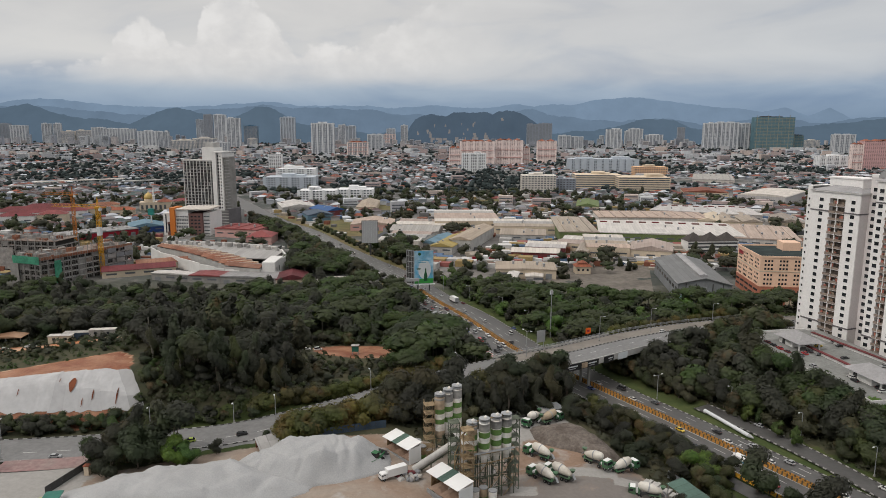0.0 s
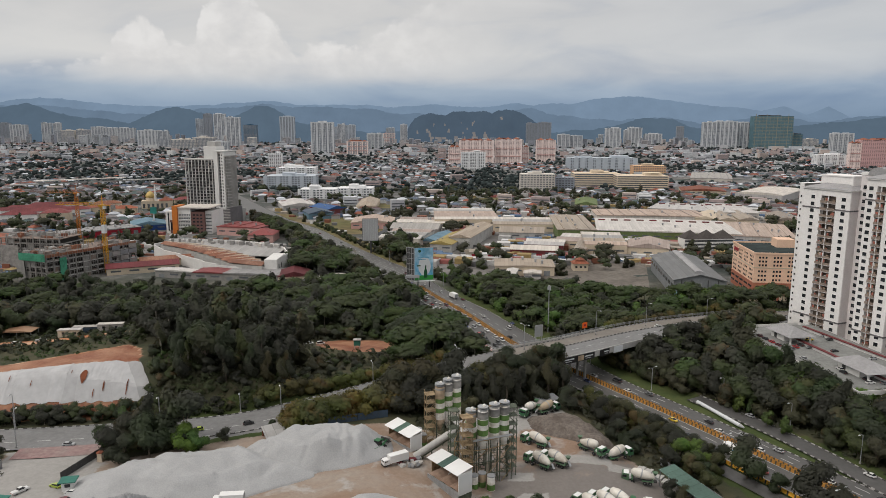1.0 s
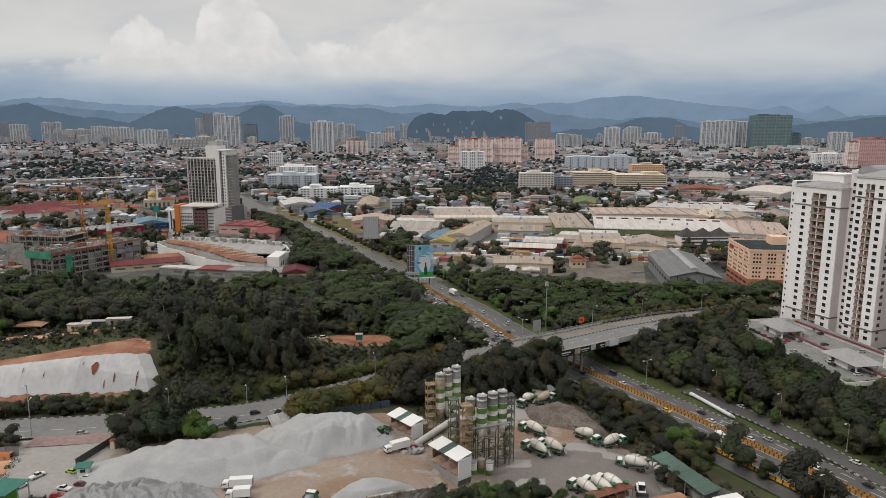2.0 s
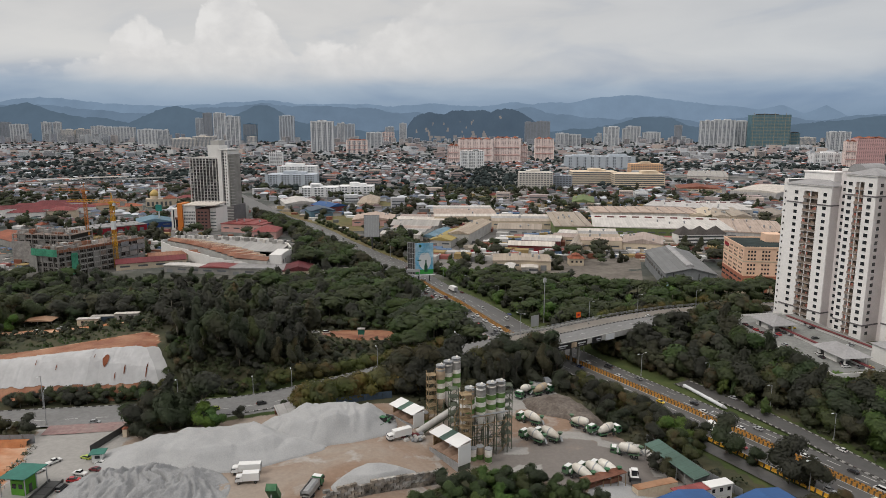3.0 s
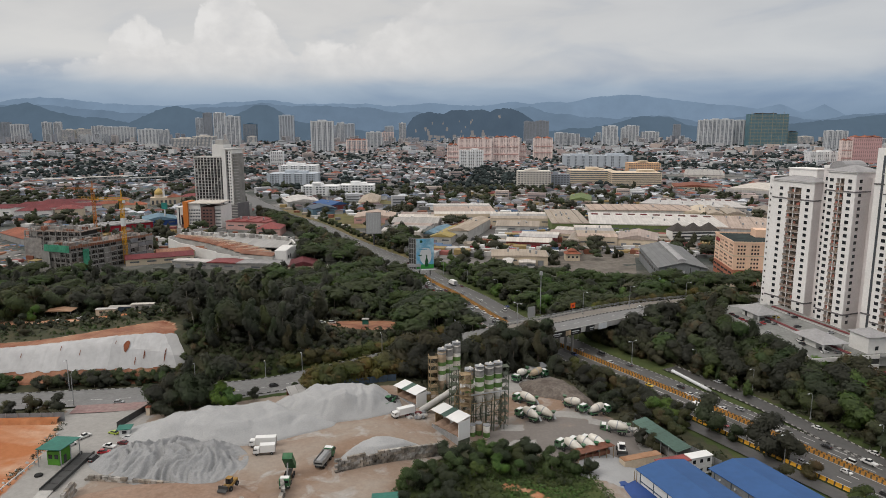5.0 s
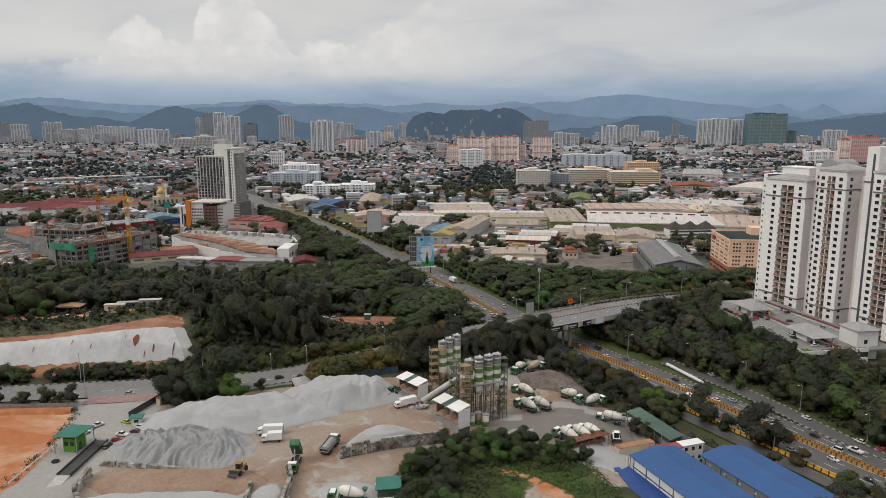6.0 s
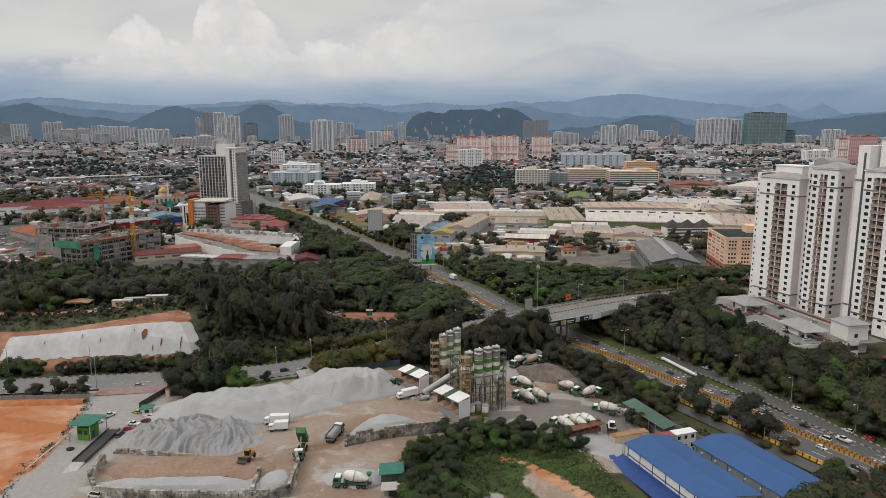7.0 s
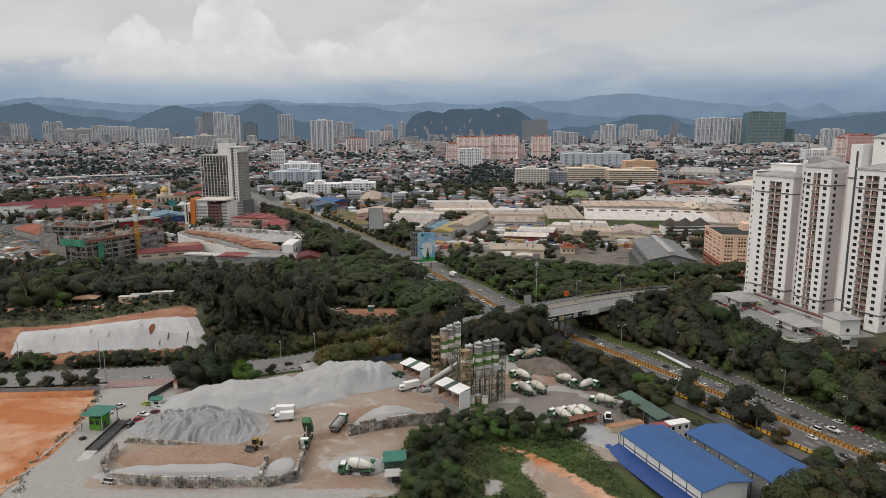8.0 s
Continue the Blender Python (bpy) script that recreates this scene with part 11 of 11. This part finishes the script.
    part("counterweight", Kit().box(counter - 2.4, -0.8, zj - 2.2, counter, 0.8, zj + 0.4), CONCRETE, b)
    part("apex", Kit().bar((-0.6, 0, zj), (0, 0, h + 2.5), 0.3).bar((0.6, 0, zj), (0, 0, h + 2.5), 0.3), mat, b)
    part("tie", Kit().bar((0, 0, h + 2.4), (-jib * 0.65, 0, zj + 1.6), 0.1).bar((0, 0, h + 2.4), (counter - 1, 0, zj + 0.3), 0.1), STEEL_DARK, b)


def make_market():
    """A fan-shaped market hall: white curved wall, stepped rust-red roof strips between pale gutters."""
    b = thing("market_hall", "fan-shaped white market hall with rusty red roof strips", "hall", m=rz(-160, 464, -13.4))
    n = 12
    for k in range(n):
        f = k / (n - 1)
        x0, y0 = -51 + 68 * f, 30 - 60 * f + 5 * math.sin(math.pi * f)
        w = 31 - 5 * f
        m = Matrix.Translation((x0, y0, 0)) @ Matrix.Rotation(radians(-21 + 4 * f), 4, "Z")
        z = 11.2 - 1.6 * f
        part("roof_strip", Kit().add([(0, 0, z - 0.6), (w, 0, z - 1.4), (w, 4.6, z + 0.2), (0, 4.6, z + 0.8), (0, 0, z - 0.3), (w, 0, z - 1.1), (w, 4.6, z + 0.5), (0, 4.6, z + 1.1)],
                                     [(3, 2, 1, 0), (4, 5, 6, 7), (0, 1, 5, 4), (1, 2, 6, 5), (2, 3, 7, 6), (3, 0, 4, 7)]), RUST_ROOF, b, "rust-red roof strip", m=m)
        part("gutter", Kit().box(-0.6, 4.6, -0.3, w + 0.8, 5.3, z + 1.0), SHED_PINK if k % 2 else CREAM, b, "pale gutter wall", m=m)
        part("body", Kit().box(0, 0.1, -0.3, w, 4.6, z - 1.5), CONCRETE_PALE, b, m=m)
    ring = [(-58, 36), (-44, 18), (-25, 2), (-3, -18), (10, -27), (24, -32), (42, -36), (50, -30), (52, -8), (44, 14), (30, 32), (0, 44), (-30, 50), (-52, 50)]
    for k, ((x0, y0), (x1, y1)) in enumerate(zip(ring, ring[1:] + ring[:1])):
        h = (9.0, 8.6, 8.0, 7.4, 6.8, 6.2, 7.0, 11.5, 11.5, 11.5, 11.5, 11.5, 11.5, 10)[k]
        part("outer_wall", Kit().bar((x0, y0, h / 2 - 0.2), (x1, y1, h / 2 - 0.2), 0.7, h + 0.4), WHITE, b)
    part("roof_deck", Kit().add([(-52, 48, 9.6), (-30, 22, 9.6), (10, -8, 9.4), (44, -12, 9.4), (44, 14, 9.8), (30, 31, 9.8), (0, 43, 9.8), (-30, 49, 9.8)] + [(-52, 48, 10.1), (-30, 22, 10.1), (10, -8, 9.9), (44, -12, 9.9), (44, 14, 10.3), (30, 31, 10.3), (0, 43, 10.3), (-30, 49, 10.3)], [tuple(range(7, -1, -1)), tuple(range(8, 16))] + [(i, (i + 1) % 8, 8 + (i + 1) % 8, 8 + i) for i in range(8)]), SHED_GREY, b, "grey flat roof")
    rnd = random.Random(8)
    for k in range(26):
        f = k / 25
        x, y = -50 + 96 * f, 45 - 26 * f ** 2 - 5 * (k % 2)
        part("roof_block", Kit().box(x, y - 2, 10.0, x + rnd.uniform(1.5, 3.6), y + rnd.uniform(0, 2), 11.6 + rnd.uniform(0, 1.6)), rnd.choice((SHED_WHITE, CONCRETE, CONCRETE_PALE, CONCRETE)), b, "pale plant block on the roof")
    part("end_wall", Kit().box(43, -35.5, -0.3, 51, -12, 12.0), WHITE, b, "white end block")
    for k in range(3):
        part("window", Kit().box(50.9, -31 + k * 6, 5, 51.1, -29.5 + k * 6, 8), WINDOW, b)


def make_mosque():
    b = thing("mosque", "white mosque with a golden dome and slim minaret", "mosque", m=rz(-352, 807, -13.4, 20) @ Matrix.Scale(0.82, 4))
    part("hall", Kit().box(-12, -9, 0, 30, 12, 12), CREAM, b)
    part("drum", Kit().lathe([(6.5, 12), (6.5, 16), (6.0, 16.3)], 20), CREAM, b)
    part("dome", Kit().lathe([(6.2, 16), (6.6, 18.5), (5.6, 21.5), (3.2, 24), (0.3, 25.6), (0.1, 28)], 20), GOLD, b, smooth=True)
    part("minaret", Kit().lathe([(1.5, 0), (1.4, 20), (1.9, 20.4), (1.9, 21.4), (1.1, 21.6), (1.0, 28), (0.1, 35)], 12, Matrix.Translation((7, -6, 0))), WHITE, b)
    part("roof", hip_roof(Kit(), 12, -9, 30, 12, 12, 4.5), TERRACOTTA, b)
    for k in range(6):
        part("arch", Kit().box(-10 + k * 6, -9.1, 2, -7 + k * 6, -8.95, 8), WINDOW_FAR, b)


def make_viaduct():
    b = thing("viaduct", "long pale railway viaduct and station roof", "viaduct", m=rz(-570, 1074, -13.4, 40))
    part("deck", Kit().box(-100, -5, 9.5, 120, 5, 11.0), CONCRETE_PALE, b)
    part("canopy", Kit().box(-66, -7, 14.5, 60, 7, 15.3), SHED_WHITE, b, "pale station canopy")
    for k in range(23):
        x = -98 + k * 9.8
        part("pier", Kit().box(x - 0.8, -1.2, -0.4, x + 0.8, 1.2, 9.5), CONCRETE, b)
    for k in range(13):
        part("canopy_post", Kit().box(-64 + k * 10, -0.4, 11, -63.2 + k * 10, 0.4, 14.5), STEEL, b)


def make_school():
    b = thing("school_block", "white open-galleried block with dark peaked roofs", "building", m=rz(188.3, 538, -13.4, 6))
    part("wall", Kit().box(0, 0.6, -0.3, 41, 13, 8.8), WHITE, b)
    for k in range(3):
        z = 0.6 + k * 2.9
        # gallery shade drawn as a grey band on the wall
        part("gallery_shade", Kit().box(0.5, 0.4, z, 40.5, 0.62, z + 1.3), WINDOW_FAR, b)
        part("parapet", Kit().box(-0.2, -0.6, z + 1.5, 41.2, 0.3, z + 2.5), WHITE, b)
    for k in range(3):
        r = Kit()
        hip_roof(r, k * 13.7, -0.5, k * 13.7 + 13.6, 13.5, 8.8, 6.5, 0.3)
        part("roof", r, surface("dark_shingles", (0.07, 0.062, 0.058), 0.9, vary=0.3) if k == 0 else bpy.data.materials["dark_shingles"], b)
    c = thing("estate_wall", "white estate wall with red panels", "wall", m=rz(-18, 500, -13.4, 0.5))
    for k in range(46):
        part("panel", Kit().box(k * 4.0, 0, -0.3, k * 4.0 + 3.9, 0.3, 3.0 if k % 2 else 2.6), SIGN_RED if k % 3 == 0 else WHITE, c)
    d = thing("house", "small white house with a hipped red roof", "house", m=rz(90.2, 458, -13.4))
    part("wall", Kit().box(-5, -4, -0.2, 5, 4, 5.2), CREAM, d)
    part("roof", hip_roof(Kit(), -5, -4, 5, 4, 5.2, 2.6), TERRACOTTA, d)
    part("upper_roof", hip_roof(Kit(), -2.5, -2, 2.5, 2, 7.2, 1.6), TERRACOTTA, d)
    for x in (-3, 0, 3):
        part("window", Kit().box(x - 0.7, -4.08, 2.2, x + 0.7, -3.95, 3.6), WINDOW, d)


def flat_plot(name, pts, mat, label, lift=0.12):
    k = Kit()
    k.add([(x, y, -13.4 + lift) for x, y in pts], [tuple(range(len(pts)))])
    solo(name, k, mat, label, "plot", "structure")


make_peach()
make_hangar()
make_white_tower()
make_hotel()
make_construction()
make_crane(-223.5, 439.1, 36.0, 31, 8.5, CRANE_YELLOW, -4)
make_crane(-297, 544, 34, 22, 7, CRANE_ORANGE, 8, False)
make_market()
make_mosque()
make_viaduct()
make_school()
for x, y, r in ((190, 400, 40), (147, 425, 45), (-225, 680, 38), (-222, 620, 40), (-240, 440, 52), (-158, 470, 62), (-352, 807, 34), (-88, 652, 34), (-100, 690, 30), (208, 545, 28), (90, 458, 9), (-335, 460, 42), (-350, 520, 46), (-395, 575, 46)):
    FOOTPRINTS.append((x, y, r))
flat_plot("pavement_lot", [(36, 412), (120, 394), (143, 486), (74, 476), (40, 440)], surface("cracked_lot", (0.125, 0.11, 0.095), 0.95, grain=0.3, stain=0.06, vary=0.5, dirt=(0.20, 0.18, 0.155)), "cracked grey parking lot")
flat_plot("pavement_estate", [(-30, 440), (36, 440), (74, 478), (143, 488), (250, 470), (420, 480), (420, 770), (-30, 770)], surface("estate_asphalt", (0.15, 0.145, 0.14), 0.95, grain=0.1, stain=0.03, vary=0.5, dirt=(0.22, 0.205, 0.19)), "patched grey estate roads and yards", 0.06)
flat_plot("field", [(-117, 612), (-52, 614), (-64, 770), (-130, 722)], surface("dry_field", (0.12, 0.115, 0.045), 0.95, grain=0.1, stain=0.02, vary=0.5, dirt=(0.19, 0.14, 0.075)), "dry yellow-green playing field")
flat_plot("field", [(-105, 820), (-40, 820), (-46, 928), (-108, 928)], bpy.data.materials["dry_field"], "dry brown open field")
flat_plot("field", [(0, 862), (92, 884), (100, 972), (24, 970)], bpy.data.materials["dry_field"], "dry yellow open field")
for side, o0, o1 in (("west", -30.0, -11.8), ("east", 11.6, 28.0)):
    ribbon("verge_" + side, HIGHWAY, o0, o1, -0.22, bpy.data.materials["dry_field"], "dry grass verge beside the highway", "verge", s0=S_OF(424), s1=S_OF(760))
flat_plot("pavement_site", [(-330, 402), (-90, 402), (-90, 500), (-100, 640), (-330, 640)], surface("site_dust", (0.17, 0.15, 0.13), 0.95, grain=0.1, stain=0.03, vary=0.5, dirt=(0.10, 0.10, 0.085)), "dusty ground round the building site", 0.05)


flat_plot("pavement_debris", [(-345, 425), (-283, 425), (-290, 470), (-345, 585), (-450, 600), (-400, 500)], surface("pale_rubble", (0.30, 0.275, 0.25), 0.95, grain=0.12, stain=0.05, vary=0.6, dirt=(0.20, 0.13, 0.10)), "pale rubble ground beside the building site", 0.07)
flat_plot("road_school", [(-560, 640), (-330, 600), (-326, 616), (-560, 660)], CONCRETE_PALE, "pale concrete road before the school")


def fan(y, pad=60.0):
    return 0.66 * y + pad


def clear_of_roads(x, y, gap=30.0):
    off, dist, _, _ = nearest(HIGHWAY, x, y)
    return np.abs(dist) > gap


def clear_of_things(x, y):
    ok = np.ones(x.shape, bool)
    for fx, fy, fr in FOOTPRINTS:
        ok &= (x - fx) ** 2 + (y - fy) ** 2 > fr * fr
    return ok


def green_belt(x, y):
    """Where the town's trees gather (above zero) and where houses do."""
    return np.array([noise.noise(Vector((a / 210, b / 300, 4.0))) + 0.5 * noise.noise(Vector((a / 70, b / 110, 8.0))) for a, b in zip(x, y)])


def join_boxes(name, rows, material, label, category, roof=False):
    """Many small bodies as one mesh. rows: x, y, z0, half width, half depth, height, turn (radians), rise."""
    rows = np.asarray(rows)
    n = len(rows)
    x, y, z0, a, b, h, t, rise = rows.T
    c, s = np.cos(t), np.sin(t)

    def pt(u, v, z):
        return np.stack([x + u * c - v * s, y + u * s + v * c, z], 1)

    if not roof:
        p = [pt(-a, -b, z0), pt(a, -b, z0), pt(a, b, z0), pt(-a, b, z0), pt(-a, -b, z0 + h), pt(a, -b, z0 + h), pt(a, b, z0 + h), pt(-a, b, z0 + h)]
        f = [(0, 1, 5, 4), (1, 2, 6, 5), (2, 3, 7, 6), (3, 0, 4, 7), (4, 5, 6, 7)]
    else:
        e = np.minimum(a, b) * 0.75
        z1 = z0 + h
        p = [pt(-a - .6, -b - .6, z1), pt(a + .6, -b - .6, z1), pt(a + .6, b + .6, z1), pt(-a - .6, b + .6, z1), pt(-a + e, 0 * b, z1 + rise), pt(a - e, 0 * b, z1 + rise)]
        f = [(0, 1, 5, 4), (2, 3, 4, 5), (1, 2, 5, 5), (3, 0, 4, 4)]
    k = len(p)
    v = np.stack(p, 1).reshape(-1, 3)
    faces = []
    for q in f:
        q = tuple(dict.fromkeys(q))
        faces += (np.arange(n)[:, None] * k + np.array(q)).tolist()
    me = bpy.data.meshes.new(name)
    me.from_pydata(v.tolist(), [], faces)
    me.materials.append(material)
    return solo(name, me, material, label, category, "stuff")


def make_town():
    rs = np.random.RandomState(5)
    near_rows, shop_rows, far_rows = [], [], []
    # terraces and houses, laid out in rows
    for y0, y1, step_x, step_y, sx, sy in ((470, 1000, 13, 17, 4.4, 4.6), (1000, 2000, 15, 19, 4.9, 4.4), (2000, 3000, 24, 26, 7.0, 5.0), (3000, 4250, 40, 42, 11, 6.5)):
        gx, gy = np.meshgrid(np.arange(-fan(y1), fan(y1), step_x), np.arange(y0, y1, step_y))
        x, y = gx.ravel() + rs.uniform(-3, 3, gx.size), gy.ravel() + rs.uniform(-3, 3, gx.size)
        dist = np.floor(x / 260) * 13.0 + np.floor(y / 330) * 7.0
        turn = np.sin(dist * 12.9898) * 0.55
        keep = (np.abs(x) < fan(y)) & clear_of_roads(x, y) & clear_of_things(x, y)
        estate = (x > -25) & (x < 430) & (y < 770) & (y > 430)
        site = (x < -60) & (x > -330) & (y < 640)
        keep &= ~estate & ~site
        x, y, turn = x[keep], y[keep], turn[keep]
        g = green_belt(x, y)
        keep = g < rs.uniform(-0.22, 0.36, g.size)
        x, y, turn = x[keep], y[keep], turn[keep]
        n = len(x)
        for i in range(n):
            tall = rs.rand() < (0.022 if y0 < 2000 else 0.05)
            a, b = sx * rs.uniform(0.75, 1.35), sy * rs.uniform(0.75, 1.3)
            if tall:
                shop_rows.append((x[i], y[i], -13.5, a * 1.9, b, rs.uniform(7, 13) * (1 if y0 < 2000 else 1.5), turn[i], 0.3))
            else:
                near_rows.append((x[i], y[i], -13.5, a, b, rs.uniform(2.6, 5.6), turn[i], rs.uniform(1.2, 2.4)))
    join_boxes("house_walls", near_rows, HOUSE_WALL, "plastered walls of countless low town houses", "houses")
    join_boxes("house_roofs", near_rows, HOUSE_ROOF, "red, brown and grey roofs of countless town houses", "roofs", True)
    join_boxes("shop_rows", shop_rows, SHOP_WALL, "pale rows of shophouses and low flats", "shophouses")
    strips = []
    for r in shop_rows:
        if r[1] < 2300:
            n = int(r[5] / 3.4)
            for k in range(n):
                strips.append((r[0], r[1], r[2] + 1.2 + k * 3.4, r[3] * 0.94, r[4] + 0.12, 1.3, r[6], 0))
    join_boxes("shop_windows", strips, WINDOW_FAR, "dark window bands of the shophouses", "windows")
    # slabs of flats far off
    x = rs.uniform(-2700, 2700, 520)
    y = rs.uniform(2600, 4250, 520)
    ok = (np.abs(x) < fan(y)) & clear_of_things(x, y)
    rows = [(a, b, -13.5, rs.uniform(6, 17), rs.uniform(6, 10), rs.uniform(12, 34) * (0.5 + 0.75 * (b > 3500) + 0.5 * (b > 3500) * (a < -900)), rs.uniform(-0.4, 0.4), 0) for a, b in zip(x[ok], y[ok])]
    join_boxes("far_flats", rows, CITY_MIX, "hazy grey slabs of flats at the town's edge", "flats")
    bands = [(r[0], r[1], r[2] + 2 + k * 5.5, r[3] * 0.92, r[4] + 0.2, 2.2, r[6], 0) for r in rows for k in range(int(r[5] / 5.5))]
    join_boxes("far_flat_windows", bands, WINDOW_FAR, "grey window bands of far flats", "windows")


make_town()


def far_trees():
    """Dark tree clumps all through the town, as one joined mesh."""
    rs = np.random.RandomState(21)
    vs, fs, n = [], [], 0
    base = bmesh.new()
    bmesh.ops.create_icosphere(base, subdivisions=1, radius=1.0)
    bv = np.array([v.co[:] for v in base.verts])
    bf = np.array([[v.index for v in f.verts] for f in base.faces])
    base.free()
    for y0, y1, count, lo, hi in ((1000, 1800, 3000, 3.2, 6.8), (1800, 3000, 2500, 4.2, 7.8), (3000, 4300, 1600, 6, 10)):
        y = rs.uniform(y0, y1, count * 3)
        x = rs.uniform(-1, 1, count * 3) * fan(y)
        ok = clear_of_roads(x, y, 18) & clear_of_things(x, y)
        x, y = x[ok], y[ok]
        g = green_belt(x, y)
        ok = g > rs.uniform(-0.60, 0.35, g.size)
        x, y = x[ok][:count], y[ok][:count]
        for a, c in zip(x, y):
            r = rs.uniform(lo, hi)
            for k in range(rs.randint(1, 3)):
                d = rs.normal(size=3) * r * 0.55
                rr = r * rs.uniform(0.45, 0.8)
                v = bv * rr * rs.uniform(0.7, 1.25, (len(bv), 1)) * np.array([1.15, 1.15, 0.8]) + np.array([a + d[0], c + d[1], -13.5 + rr * 0.75 + abs(d[2]) * 0.6])
                vs.append(v)
                fs.append(bf + n)
                n += len(v)
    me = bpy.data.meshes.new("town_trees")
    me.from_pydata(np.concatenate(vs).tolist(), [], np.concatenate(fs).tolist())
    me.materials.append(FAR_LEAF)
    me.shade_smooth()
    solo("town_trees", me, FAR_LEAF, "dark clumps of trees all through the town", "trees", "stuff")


far_trees()


def town_near_trees():
    """Leafy trees between the halls and houses of the nearer town, too many to count."""
    rs = np.random.RandomState(33)
    low = [tree_parts(k, 200 + i, 1.6, 0.30, 2.8)[1] for i, k in enumerate(("round", "round", "spreading", "tall", "small"))]
    vs, ns, fs, n = [], [], [], 0
    y = rs.uniform(425, 1050, 5200)
    x = rs.uniform(-1, 1, 5200) * fan(y)
    ok = clear_of_roads(x, y, 17) & clear_of_things(x, y)
    x, y = x[ok], y[ok]
    g = green_belt(x, y)
    ok = g > rs.uniform(-0.75, 0.45, g.size)
    for a, c in list(zip(x[ok], y[ok]))[:1150]:
        v, nrm, f = low[rs.randint(len(low))]
        size, t = rs.uniform(0.55, 1.05), rs.uniform(0, 360)
        vs.append(turned(v, t) * size + np.array([a, c, -14.2]))
        ns.append(turned(nrm, t))
        fs.append(f + n)
        n += len(v)
    me = leafy_mesh("town_crowns", np.concatenate(vs), np.concatenate(ns), np.concatenate(fs), LEAF_DARK)
    solo("town_crowns", me, LEAF_DARK, "dark leafy trees between the halls and houses", "trees", "stuff")


town_near_trees()


def estate_clutter():
    """Small roofs, stacked goods and parked vans that fill the estate's yards."""
    rs = np.random.RandomState(61)
    roofs = palette("yard_roofs", [(0.55, 0.54, 0.53), (0.20, 0.08, 0.05), (0.33, 0.29, 0.24), (0.10, 0.16, 0.26), (0.42, 0.41, 0.40), (0.14, 0.14, 0.14), (0.62, 0.62, 0.62), (0.28, 0.10, 0.09), (0.30, 0.22, 0.10)])
    rows = []
    for x0, x1, y0, y1, n, lo, hi in ((-30, 420, 470, 780, 1500, 1.6, 6.5), (-420, -90, 470, 820, 420, 1.5, 5.0), (-420, -268, 408, 540, 330, 1.2, 4.2), (-30, 520, 780, 1010, 460, 1.8, 6.0)):
        x, y = rs.uniform(x0, x1, n), rs.uniform(y0, y1, n)
        ok = np.ones(n, bool)
        for fx, fy, fr in FOOTPRINTS:
            ok &= (x - fx) ** 2 + (y - fy) ** 2 > (fr * 0.72) ** 2
        ok &= clear_of_roads(x, y, 20)
        for a, c in zip(x[ok], y[ok]):
            w = rs.uniform(lo, hi)
            rows.append((a, c, -13.5, w, w * rs.uniform(0.4, 1.1), rs.uniform(1.6, 4.2), radians(-10) + rs.normal() * 0.08, 0.3))
    join_boxes("yard_clutter", rows, roofs, "countless small sheds, vans and stacked goods in estate yards", "clutter")
    scraps = palette("site_scraps", [(0.62, 0.61, 0.60), (0.40, 0.38, 0.36), (0.33, 0.16, 0.10), (0.50, 0.48, 0.46), (0.14, 0.13, 0.13), (0.27, 0.24, 0.21), (0.12, 0.18, 0.30)])
    x, y, _ = scatter([(-345, 425), (-283, 425), (-290, 470), (-345, 585), (-450, 600), (-400, 500)], 4.4, 71)
    rows = []
    for a, c in zip(x, y):
        w = rs.uniform(0.6, 2.6) * (1.9 if rs.rand() < 0.08 else 1.0)
        rows.append((a, c, -13.5, w, w * rs.uniform(0.3, 0.9), rs.uniform(0.5, 1.5) * (1.9 if w > 3 else 1), rs.uniform(-1.5, 1.5), 0.3))
    join_boxes("site_debris", rows, scraps, "pale building rubble, boards and stacked panels", "debris")


estate_clutter()
